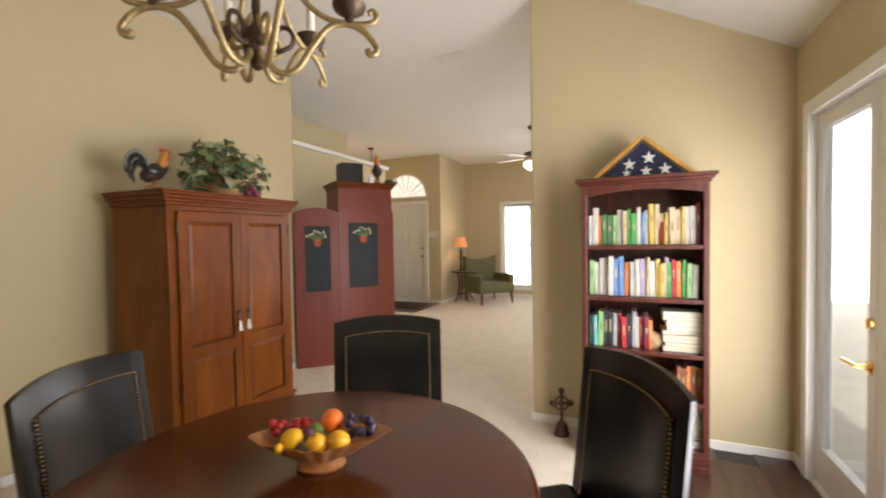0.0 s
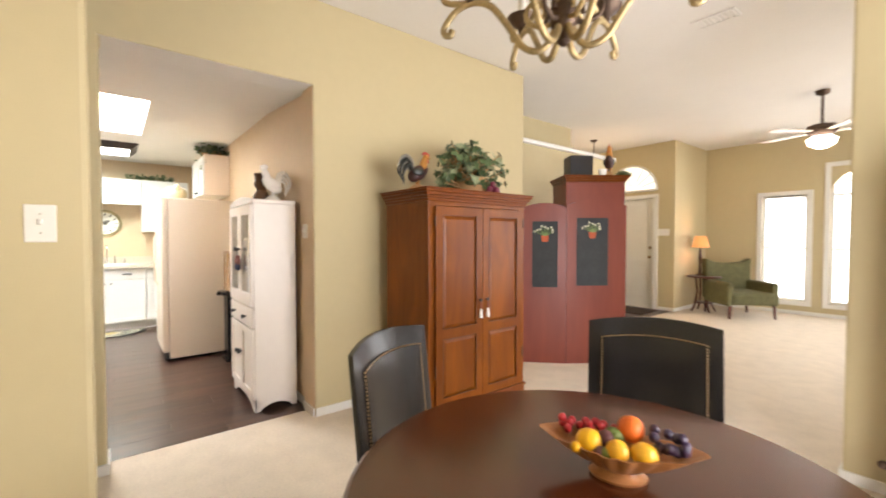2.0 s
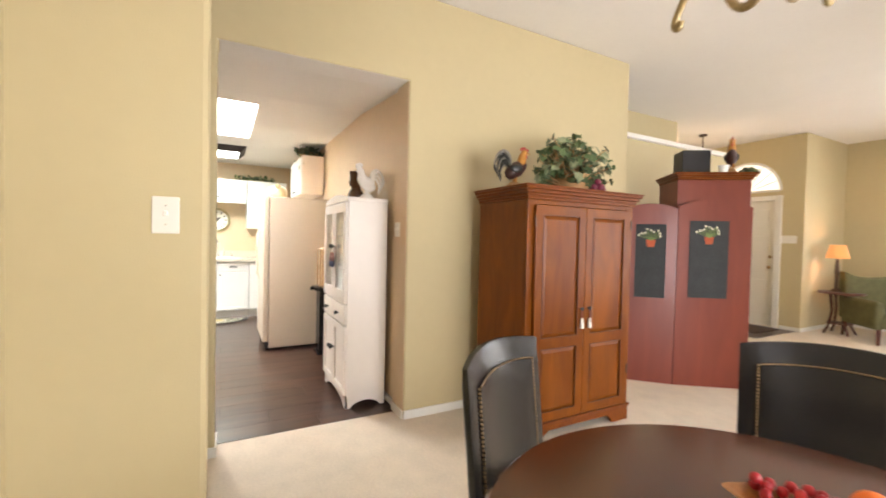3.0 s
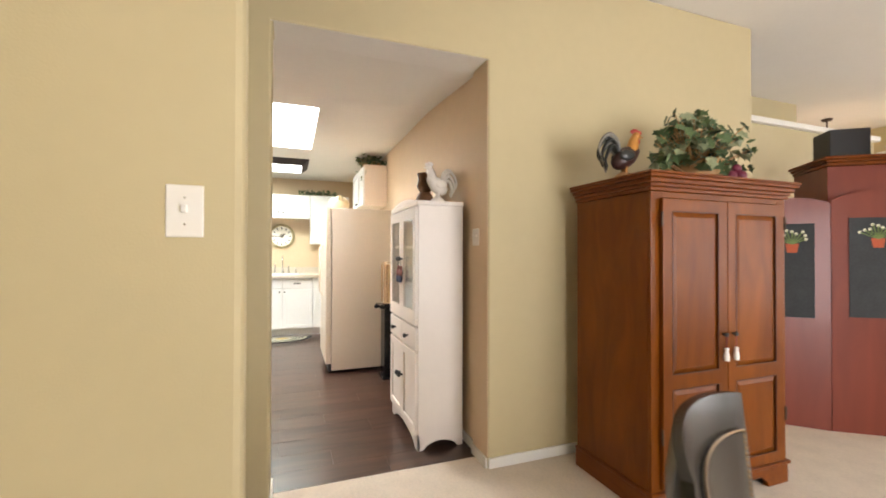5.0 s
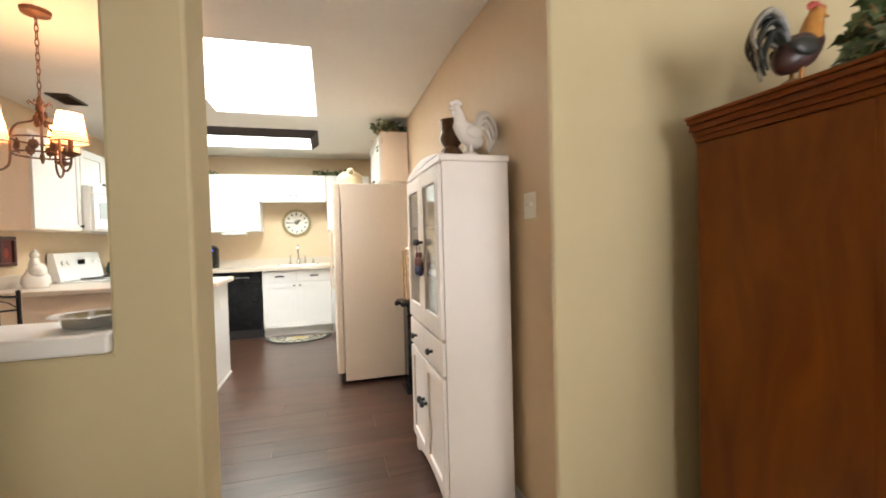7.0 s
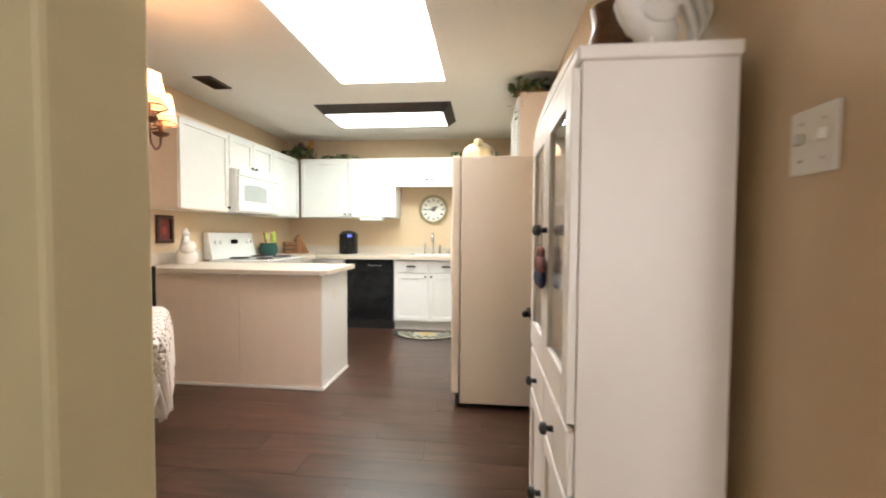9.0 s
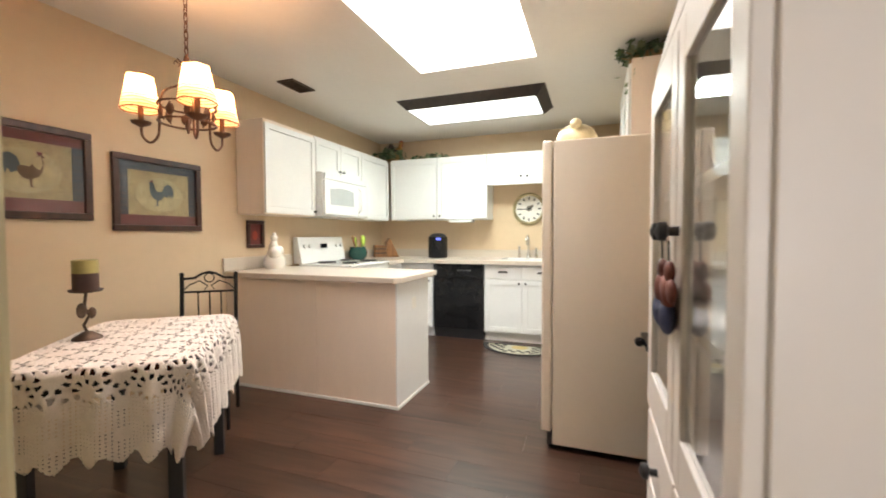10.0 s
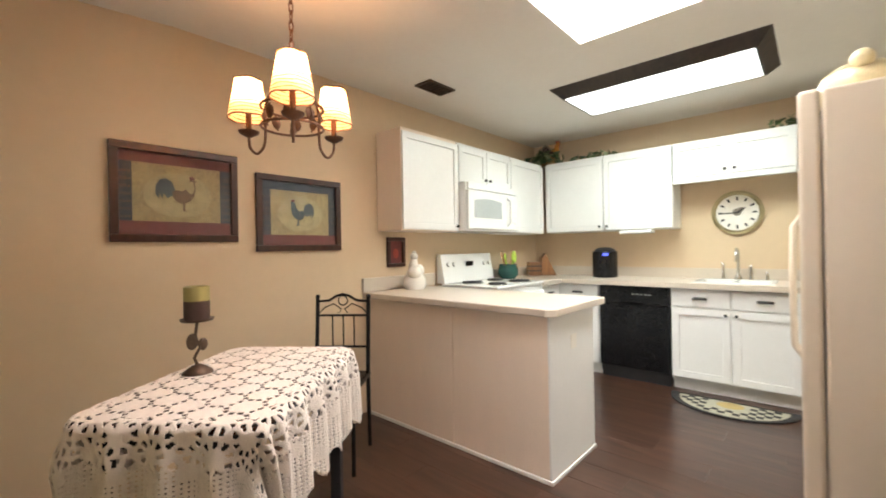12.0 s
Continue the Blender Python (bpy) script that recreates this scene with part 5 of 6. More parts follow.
part("chain", Geo().tube([(0, 0, 0.6), (0, 0, H1 - CZ - 0.02)], 0.006, 6), BRONZED, chand)
part("canopy", Geo().lathe([(0.01, -0.05), (0.06, -0.02), (0.065, 0)], Matrix.Translation((0, 0, H1 - CZ)), 18), BRONZED, chand, smooth=50)

# ---- kitchen pendant ----
SHADE = bpy.data.materials.new("woven_cream_shade")
SHADE.use_nodes = True
nt = SHADE.node_tree
dif, tra, mix = nt.nodes.new("ShaderNodeBsdfDiffuse"), nt.nodes.new("ShaderNodeBsdfTranslucent"), nt.nodes.new("ShaderNodeMixShader")
dif.inputs[0].default_value, tra.inputs[0].default_value = (0.78, 0.62, 0.42, 1), (0.90, 0.70, 0.46, 1)
mix.inputs[0].default_value = 0.6
nt.links.new(dif.outputs[0], mix.inputs[1])
nt.links.new(tra.outputs[0], mix.inputs[2])
nt.links.new(mix.outputs[0], nt.nodes["Material Output"].inputs[0])
AMBER = mat("amber_lamp_shade", (0.55, 0.20, 0.05), 0.8)
AMBER.node_tree.nodes["Principled BSDF"].inputs["Emission Color"].default_value = (1.0, 0.42, 0.14, 1)
AMBER.node_tree.nodes["Principled BSDF"].inputs["Emission Strength"].default_value = 0.55
WICKER = mat("tan_wicker_strand", (0.42, 0.22, 0.09), 0.8, var=0.2, scale=40)
RATTAN = mat("brown_shade_binding", (0.16, 0.07, 0.03), 0.7)
COPPER = mat("rustic_copper_iron", (0.17, 0.085, 0.05), 0.5, 0.7, var=0.4, scale=25)
PX, PY = -3.35, 0.235
pend = thing("pendant_chandelier", pose(PX, PY, 0), "rustic three-arm pendant with lit woven shades", "pendant lamp")
part("canopy", Geo().lathe([(0.065, H2), (0.06, H2 - 0.02), (0.015, H2 - 0.035)], None, 18), COPPER, pend, smooth=50)
nlk = 11
for i in range(nlk):
    z = H2 - 0.035 - (H2 - 0.035 - 2.02) * (i + 0.5) / nlk
    hh = (H2 - 0.035 - 2.02) / nlk * 0.68
    ring = [(0.008 * math.cos(t), 0, z + hh * math.sin(t)) for t in [2 * math.pi * j / 10 for j in range(11)]]
    part("chain_link", Geo().tube(ring, 0.0028, 5), COPPER, pend, m=pose(0, 0, 0, 0, 0, 90 * (i % 2)))
for z in (1.715, 1.79):
    part("ring", Geo().tube([(0.115 * math.cos(t), 0.115 * math.sin(t), z) for t in [2 * math.pi * j / 32 for j in range(33)]], 0.005, 6), COPPER, pend, smooth=60)
part("stem", Geo().lathe([(0.004, 1.67), (0.012, 1.7), (0.006, 1.73), (0.006, 1.92), (0.02, 1.95), (0.014, 2.), (0.005, 2.025)], None, 10), COPPER, pend, smooth=50)
for k in range(8):
    an = 45 * k
    part("leaf", Geo().ball((0.02, 0, 1.88 + 0.02 * (k % 3)), 0.022, sx=0.5, sy=0.25, n=8, rings=6), COPPER, pend, smooth=60, m=pose(0, 0, 0, 0, 0, an))
    part("scroll", Geo().tube([(0.015, 0, 1.97), (0.045, 0, 1.99), (0.05, 0, 1.975)], 0.003, 5), COPPER, pend, smooth=60, m=pose(0, 0, 0, 0, 0, an))
    part("ring_ornament", Geo().ball((0.10, 0, 1.753), 0.022, sx=0.3, sz=1.2, n=8, rings=6).tube([(0.09, 0, 1.72), (0.112, 0, 1.75), (0.1, 0, 1.785)], 0.004, 5), COPPER, pend, smooth=60, m=pose(0, 0, 0, 0, 0, an + 10))
for an in (62, 182, 302):
    m = pose(0, 0, 0, 0, 0, an)
    part("arm", Geo().tube(flow([(0.01, 0, 1.94), (0.03, 0, 1.89), (0.09, 0, 1.86), (0.115, 0, 1.80), (0.117, 0, 1.70), (0.125, 0, 1.65), (0.155, 0, 1.623), (0.185, 0, 1.65), (0.19, 0, 1.70)]), 0.0055, 8), COPPER, pend, smooth=60, m=m)
    part("cup", Geo().lathe([(0.008, 1.69), (0.036, 1.705), (0.040, 1.714), (0.01, 1.711)], Matrix.Translation((0.19, 0, 0)), 16), COPPER, pend, smooth=50, m=m)
    part("candle_sleeve", Geo().lathe([(0.011, 1.711), (0.011, 1.795)], Matrix.Translation((0.19, 0, 0)), 10), COPPER, pend, m=m)
    sh = part("shade", Geo().lathe([(0.076, 1.765), (0.070, 1.80), (0.064, 1.835), (0.058, 1.87), (0.050, 1.915)], Matrix.Translation((0.19, 0, 0)), 28, caps=False), SHADE, pend, "lit woven cream shade", smooth=60, m=m)
    for j in range(12):
        z = 1.765 + j * 0.01364
        r = 0.0765 - (z - 1.765) * 0.173
        ring = [(0.19 + (r + 0.0012 * math.sin(7 * t + j)) * math.cos(t), r * math.sin(t), z + 0.002 * math.sin(5 * t + 2 * j)) for t in [2 * math.pi * i / 24 for i in range(25)]]
        part("weave_band", Geo().tube(ring, 0.0018 if 0 < j < 11 else 0.0032, 5), RATTAN if j in (0, 11) else WICKER, sh)
    part("bulb", Geo().ball((0.19, 0, 1.825), 0.017, sz=1.67), BULB, pend, "glowing bulb", smooth=60, m=m)
    p = pend.matrix_basis @ m @ Vector((0.19, 0, 1.87))
    lamp("bulb_light", 'POINT', 11, (1.0, 0.52, 0.24), Matrix.Translation(p), 0.02)

# ---- rooster pictures ----
FRAMEW = wood("picture_frame_dark_wood", (0.022, 0.006, 0.004), (0.065, 0.018, 0.010), 0.28, coat=0.0)
SEPIA = mat("sepia_print_ground", (0.40, 0.29, 0.14), 0.5, var=0.35, scale=8)
NAVYP = mat("print_navy_border", (0.035, 0.04, 0.06), 0.5, var=0.3, scale=40)
REDP = mat("print_red_band", (0.16, 0.03, 0.03), 0.5, var=0.3, scale=30)
HAZE = mat("print_pale_haze", (0.47, 0.36, 0.19), 0.5, var=0.3, scale=14)
GREYB = mat("print_blue_grey_bird", (0.08, 0.10, 0.11), 0.5, var=0.3, scale=30)
CREAMB = mat("print_brown_bird", (0.17, 0.09, 0.045), 0.5, var=0.2, scale=30)


def picture(x0, x1, z0, z1, style, label):
    """A framed print hung on the tan wall; front faces +y."""
    w, h = abs(x1 - x0), z1 - z0
    p = thing("framed_picture", pose(max(x0, x1), KY0 + 0.003, z0, 0, 0, 180), label, "picture", "framed rooster prints on the kitchen wall")
    f = 0.04 if w > 0.3 else 0.03
    part("frame", Geo().box(0, w, -0.025, 0, 0, f).box(0, w, -0.025, 0, h - f, h).box(0, f, -0.025, 0, f, h - f).box(w - f, w, -0.025, 0, f, h - f), FRAMEW, p, bevel=0.005)
    part("print", Geo().box(f, w - f, -0.006, -0.001, f, h - f), SEPIA if style < 3 else REDP, p)
    if style == 3:
        part("print_bird", Geo().ball((w / 2, -0.007, h * 0.45), 0.03, sy=0.03, sz=1.4), mat("print_bright_red", (0.35, 0.05, 0.03), 0.5), p)
        return p
    t = (h - 2 * f)
    part("print_band", Geo().box(f, w - f, -0.008, -0.006, f, f + t * 0.16), REDP, p)
    part("print_band", Geo().box(f, w - f, -0.008, -0.006, h - f - t * 0.13, h - f), REDP if style == 1 else NAVYP, p)
    for xa in (f, w - f - 0.055):
        bd = part("print_border", Geo().box(xa, xa + 0.055, -0.008, -0.006, f + t * 0.16, h - f - t * 0.13), NAVYP, p)
        dots = Geo()
        for i in range(7):
            for j in range(3):
                dots.box(xa + 0.008 + j * 0.016, xa + 0.015 + j * 0.016, -0.009, -0.008, f + t * 0.2 + i * t * 0.09, f + t * 0.2 + i * t * 0.09 + 0.009)
        part("border_dots", dots, CREAMB, bd)
    s = 1 if style == 1 else -1
    cx, cz = w / 2, h / 2
    k = 0.92 if style == 1 else 0.82
    part("print_field", Geo().prism([(cx + w * 0.27 * math.cos(q), cz + t * 0.28 * math.sin(q)) for q in [2 * math.pi * i / 24 for i in range(24)]], 0.0062, 0.0066, pose(0, 0, 0, 90)), HAZE, p)
    # outlines of the printed bird, facing +x: body with neck and head, then the sickle tail
    bird = [(-0.055, 0.02), (-0.03, 0.03), (0.0, 0.025), (0.022, 0.05), (0.03, 0.085), (0.045, 0.102), (0.06, 0.098), (0.075, 0.088), (0.063, 0.082), (0.068, 0.045), (0.06, 0.0), (0.04, -0.03), (0.012, -0.045), (0.012, -0.085), (0.03, -0.092), (0.0, -0.092), (0.0, -0.05), (-0.03, -0.04), (-0.05, -0.015)]
    tail = [(-0.045, 0.0), (-0.04, 0.035), (-0.055, 0.075), (-0.085, 0.095), (-0.115, 0.085), (-0.135, 0.05), (-0.138, 0.005), (-0.12, -0.03), (-0.118, 0.01), (-0.105, -0.025), (-0.095, 0.005), (-0.08, -0.02)]
    comb = [(0.036, 0.10), (0.034, 0.118), (0.044, 0.112), (0.05, 0.122), (0.056, 0.11), (0.064, 0.112), (0.062, 0.098)]
    for nm, shape, mt, dep in (("print_bird", bird, CREAMB if style == 1 else GREYB, 0.0072), ("print_tail", tail, GREYB, 0.0070), ("print_comb", comb, REDP, 0.0074)):
        part(nm, Geo().prism([(cx + s * k * (x + 0.02), cz + k * z) for x, z in shape][::s], 0.0060, dep, pose(0, 0, 0, 90)), mt, p)
    if style == 1:
        part("print_neck", Geo().prism([(cx + k * (x + 0.02), cz + k * z) for x, z in ((0.012, 0.045), (0.03, 0.085), (0.055, 0.09), (0.062, 0.045), (0.05, 0.01), (0.03, 0.02))], 0.0060, 0.0076, pose(0, 0, 0, 90)), HAZE, p)
    gl = part("glass", Geo().box(f, w - f, -0.014, -0.0125, f, h - f), PANEG, p)
    gl.visible_shadow = False
    return p


picture(-2.945, -3.55, 1.295, 1.80, 1, "dark framed rooster print with red bands on tan wall")
picture(-3.657, -4.264, 1.237, 1.725, 2, "dark framed blue-grey rooster print on tan wall")
picture(-4.70, -4.89, 1.095, 1.335, 3, "small dark framed red print beside the range")

# ---- switches ----


def switch(m, w, h, n, label):
    s = thing("light_switch", m, label, "light switch", "wall switches")
    part("plate", Geo().box(-w / 2, w / 2, -0.006, 0, -h / 2, h / 2), SWITCHW, s, bevel=0.003)
    for i in range(n):
        x = (i - (n - 1) / 2) * 0.045
        part("toggle", Geo().box(x - 0.006, x + 0.006, -0.018, -0.006, -0.004, 0.014), SWITCHW, s, bevel=0.002)
        for z in (-0.03, 0.03):
            part("screw", Geo().lathe([(0.003, 0), (0.002, 0.001)], pose(x, -0.006, z, 90), 8), STEEL, s)


switch(pose(-0.969, 1.145, 1.345, 0, 0, 90), 0.075, 0.118, 1, "white single toggle switch plate on olive wall")
switch(pose(-2.225, 2.446, 1.350), 0.095, 0.105, 2, "white double switch plate on the tan jamb")
switch(pose(-2.50, ENT - 0.001, 1.40), 0.24, 0.118, 4, "white wide switch plate beside the entry door")

# ---- nook table with crochet cloth ----
nt_m = pose(-3.21, 0.09, 0, 0, 0, 218.2)
nook = thing("nook_table", nt_m, "black legged rectangular kitchen table under a crochet cloth", "table")
part("tabletop", Geo().box(-0.44, 0.44, -0.29, 0.29, 0.72, 0.75), TABLEW, nook, bevel=0.006)
for x in (-0.38, 0.38):
    for y in (-0.23, 0.23):
        part("leg", Geo().box(x - 0.024, x + 0.024, y - 0.024, y + 0.024, 0, 0.72), BLACKM, nook, bevel=0.004)
part("apron", Geo().box(-0.38, 0.38, -0.24, 0.24, 0.65, 0.72), BLACKM, nook)
CLOTH = mat("cream_crochet_cotton", (0.78, 0.69, 0.61), 0.95, var=0.08, scale=30, bump=1.0, bscale=260, spec=0.1)


def crochet():
    """A cloth of small cells, open where the lace has holes, bent over the table's edge in folds."""
    hx, hy, drop, cell, rc = 0.445, 0.295, 0.36, 0.0046, 0.07
    nu, nv = int(2 * (hx + drop) / cell), int(2 * (hy + drop) / cell)
    p = 0.108

    def hole(u, v):
        """Solid six-sided medallions, parted by pairs of slots; round the table's edge wheels of large slots; fine mesh below."""
        ou, ov = abs(u) - hx, abs(v) - hy
        over = max(ou, ov)
        q = round(v / (p * 0.866))
        best = None
        for j in (q - 1, q, q + 1):
            c0 = (j % 2) * p / 2
            i = round((u - c0) / p)
            dx, dy = u - c0 - i * p, v - j * p * 0.866
            d = dx * dx + dy * dy
            if best is None or d < best[0]:
                best = (d, dx, dy)
        d, ang = math.sqrt(best[0]) / p, math.atan2(best[2], best[1])
        if over > 0.13:
            mesh_hole = (math.floor(u / cell) % 3 == 0) and (math.floor(v / cell) % 3 == 0)
            return mesh_hole if d > 0.22 else False
        if over > -0.025:
            return 0.27 < d < 0.46 and math.cos(ang * 9) > 0.05 + (0.35 if d < 0.33 else 0)
        a6 = (ang + math.pi / 6) % (math.pi / 3) - math.pi / 6
        along, across = d * math.sin(a6), d * math.cos(a6)
        return across > 0.425 and 0.05 < abs(along) < 0.215

    def place(u, v):
        cu, cv = max(-hx + rc, min(hx - rc, u)), max(-hy + rc, min(hy - rc, v))
        dx, dy = u - cu, v - cv
        d = math.hypot(dx, dy)
        if d <= rc:
            return (u, v, 0.757)
        s = d - rc
        nx, ny = dx / d, dy / d
        ang = math.atan2(ny, nx)
        t = u if abs(ny) > abs(nx) else v
        fold = 0.022 * math.sin(t * 42 + ang * 5) * min(1, s / 0.12)
        out = rc + 0.022 * min(1, s / 0.03) + fold + 0.04 * s
        return (cu + nx * out, cv + ny * out, 0.757 - max(0, s - 0.012) * 0.96)

    g = Geo()
    ids = {}
    for i in range(nu):
        for j in range(nv):
            u, v = -hx - drop + (i + 0.5) * cell, -hy - drop + (j + 0.5) * cell
            ou, ov = abs(u) - hx, abs(v) - hy
            lim = drop - 0.02 + 0.018 * math.cos((u if ov > ou else v) * 70)
            if max(ou, ov) > lim or (ou > 0 and ov > 0 and ou + ov > drop * 1.25) or hole(u, v):
                continue
            q = []
            for a, b in ((i, j), (i + 1, j), (i + 1, j + 1), (i, j + 1)):
                if (a, b) not in ids:
                    ids[a, b] = len(g.v)
                    g.v.append(place(-hx - drop + a * cell, -hy - drop + b * cell))
                q.append(ids[a, b])
            g.f.append(tuple(q))
    return g


tc = solo("tablecloth", crochet(), CLOTH, nt_m, "cream crochet lace tablecloth draped over the nook table", "tablecloth", smooth=80)
thick = tc.modifiers.new("thickness", 'SOLIDIFY')
thick.thickness, thick.offset = 0.003, 1
# candle holder
ch2 = thing("candle_holder", pose(-3.10, -0.08, 0.7605), "dark iron candle holder with a green and brown pillar candle", "candle holder")
part("base", Geo().lathe([(0.055, 0), (0.052, 0.008), (0.02, 0.03), (0.008, 0.035)], None, 18), BRONZED, ch2, smooth=50)
part("stem", Geo().tube([(0, 0, 0.03), (0.012, 0, 0.06), (-0.01, 0, 0.1), (0.008, 0, 0.14), (0, 0, 0.2)], 0.006, 8).ball((0.018, 0, 0.125), 0.022, sy=0.4, sz=1.5).ball((-0.02, 0, 0.11), 0.018, sy=0.4, sz=1.4), BRONZED, ch2, smooth=60)
part("dish", Geo().lathe([(0.01, 0.198), (0.055, 0.205), (0.062, 0.215), (0.05, 0.212)], None, 18), BRONZED, ch2, smooth=50)
part("candle_lower", Geo().lathe([(0.046, 0.213), (0.046, 0.285)], None, 20), mat("brown_wax", (0.05, 0.022, 0.016), 0.5), ch2, "dark brown wax", smooth=40)
part("candle_upper", Geo().lathe([(0.046, 0.285), (0.046, 0.34), (0.038, 0.343), (0.005, 0.335)], None, 20), mat("olive_wax", (0.34, 0.29, 0.10), 0.5), ch2, "olive green wax", smooth=40)
# metal chair
mc = thing("metal_chair", pose(-4.06, -0.50, 0, 0, 0, -52), "black wrought iron kitchen chair with scrolled back", "chair")
for x in (-0.165, 0.165):
    part("back_post", Geo().tube([(x, 0.0, 0.0), (x, 0.02, 0.45), (x, -0.02, 0.93)], 0.013, 8).ball((x, -0.02, 0.94), 0.015), IRON, mc, smooth=60)
    part("leg", Geo().tube([(x, 0.36, 0.0), (x, 0.35, 0.45)], 0.012, 8), IRON, mc)
part("seat", Geo().box(-0.18, 0.18, 0.0, 0.38, 0.44, 0.475), LEATHER, mc, bevel=0.012)
tw = lambda x, z: (x, -0.018, z)
for z in (0.62, 0.82):
    part("crossbar", Geo().tube([tw(-0.165, z), tw(0.165, z)], 0.007, 8), IRON, mc)
part("top_rail", Geo().tube([tw(-0.165, 0.91), tw(-0.09, 0.915), tw(-0.04, 0.945), tw(0, 0.955), tw(0.04, 0.945), tw(0.09, 0.915), tw(0.165, 0.91)], 0.008, 8), IRON, mc, smooth=60)
for s in (-1, 1):
    part("scroll", Geo().tube([tw(s * 0.155, 0.835), tw(s * 0.12, 0.87), tw(s * 0.06, 0.895), tw(s * 0.01, 0.86), tw(s * 0.03, 0.835)], 0.004, 6), IRON, mc, smooth=60)
part("scroll", Geo().tube([tw(0.03 * math.cos(t), 0.915 + 0.03 * math.sin(t)) for t in [2 * math.pi * i / 14 for i in range(15)]], 0.004, 6), IRON, mc)
for x in (-0.07, 0.0, 0.07):
    part("spindle", Geo().tube([tw(x, 0.62), tw(x, 0.82)], 0.005, 6), IRON, mc)

# ---- roosters and greenery ----
RBODY = mat("rooster_dark_plumage", (0.05, 0.018, 0.014), 0.4, var=0.4, scale=40)
RNECK = mat("rooster_golden_neck", (0.50, 0.22, 0.04), 0.45, var=0.3, scale=40)
RTAIL = mat("rooster_black_tail", (0.02, 0.022, 0.018), 0.35, var=0.4, scale=40)
RRED = mat("rooster_red_comb", (0.42, 0.05, 0.03), 0.45)
RBASE = mat("rooster_straw_base", (0.36, 0.20, 0.08), 0.7, var=0.3)
rooster(pose(-1.66, 3.07, AH + 0.0005, 0, 0, 78), RBODY, RNECK, RTAIL, RRED, RBASE, "painted rooster figurine with golden neck on the armoire", 1.12)
rooster(pose(-1.50, 5.42, 1.945, 0, 0, -60), RBODY, RNECK, RTAIL, RRED, RBASE, "red and black rooster figurine on the corner cabinet", 1.25)
LEAVES = [mat("ivy_leaf_dark", (0.05, 0.085, 0.03), 0.5, var=0.3, scale=20), mat("ivy_leaf_mid", (0.10, 0.15, 0.055), 0.5, var=0.3, scale=20), mat("ivy_leaf_pale", (0.27, 0.30, 0.17), 0.55, var=0.3, scale=20)]


def leafy(name, m, sx, sy, sz, n, size, seed, label, trail=0.0, basket=True):
    """A spray of lobed leaves on stems, uneven in outline."""
    r = random.Random(seed)
    t = thing(name, m, label, "plant")
    if basket:
        part("basket", Geo().lathe([(0.6 * min(sx, sy), 0), (0.7 * min(sx, sy), 0.3 * sz), (0.5 * min(sx, sy), 0.32 * sz)], None, 16), RBASE, t, smooth=50)
    gs, st = [Geo(), Geo(), Geo()], Geo()
    for i in range(n):
        a, e = r.random() * 2 * math.pi, math.asin(r.random() ** 0.8)
        rad = (0.40 + 0.75 * r.random() ** 0.8) * (0.86 + 0.22 * math.sin(3 * a + seed) * math.cos(2.3 * e + seed))
        p = Vector((sx * rad * math.cos(a) * math.cos(e), sy * rad * math.sin(a) * math.cos(e), max(0.012, sz * (0.12 + rad * 0.85 * math.sin(e)))))
        if trail and r.random() < 0.3:
            p.z -= trail * r.random()
            p.x, p.y = p.x * 1.15, p.y * 1.15
        s = size * (0.6 + 0.7 * r.random())
        q = Euler((r.uniform(-0.9, 0.9), r.uniform(-0.9, 0.9) + 0.5, a + r.uniform(-0.7, 0.7))).to_matrix().to_4x4()
        mm = Matrix.Translation(p) @ q
        o = [(-0.5, 0, 0), (-0.35, 0.42, 0.05), (-0.02, 0.28, 0.02), (0.12, 0.5, 0.06), (0.3, 0.2, 0.0), (0.62, 0, -0.10), (0.3, -0.2, 0.0), (0.12, -0.5, 0.06), (-0.02, -0.28, 0.02), (-0.35, -0.42, 0.05), (0, 0, -0.05)]
        gs[i % 3].add([(x * s, y * s, z * s) for x, y, z in o], [(10, k, (k + 1) % 10) for k in range(10)], mm)
        if i % 3 == 0:
            st.tube([(p.x * 0.2, p.y * 0.2, 0.1 * sz), (p.x * 0.7, p.y * 0.7, p.z * 0.8), tuple(p)], 0.003, 4)
    for g, mt in zip(gs, LEAVES):
        f = part("foliage", g, mt, t)
        f["kind"] = "stuff"
    s = part("stems", st, RBASE, t)
    s["kind"] = "stuff"
    return t


leafy("ivy_plant", pose(-1.60, 3.53, AH + 0.0005), 0.20, 0.35, 0.42, 520, 0.062, 2, "bushy variegated artificial ivy arrangement on the armoire")
FL = mat("dark_red_berries", (0.16, 0.015, 0.04), 0.4, var=0.3)
fr2 = solo("berry_cluster", Geo().ball((0, 0, 0.03), 0.03).ball((0.02, 0.05, 0.03), 0.03).ball((0.0, 0.09, 0.025), 0.024).ball((0.01, 0.03, 0.07), 0.025), FL, pose(-1.45, 3.60, AH + 0.0005), "dark red artificial fruit cluster beside the ivy", "fruit", smooth=60)
leafy("cabinet_greenery", pose(-6.88, -0.58, 2.155), 0.16, 0.26, 0.20, 210, 0.065, 5, "dark green leafy garland in the cabinet corner", basket=False)
leafy("cabinet_greenery", pose(-6.92, 0.02, 2.165), 0.10, 0.30, 0.07, 110, 0.05, 6, "dark green leafy garland on the wall cabinets", basket=False)
leafy("cabinet_greenery", pose(-6.92, 1.75, 2.165), 0.10, 0.36, 0.10, 130, 0.05, 7, "dark green leafy garland above the sink", basket=False)
rooster(pose(-6.86, -0.45, 2.165, 0, 0, 90), RNECK, RNECK, RBODY, RRED, RBASE, "brown rooster figurine amid greenery on the cabinets", 1.0)
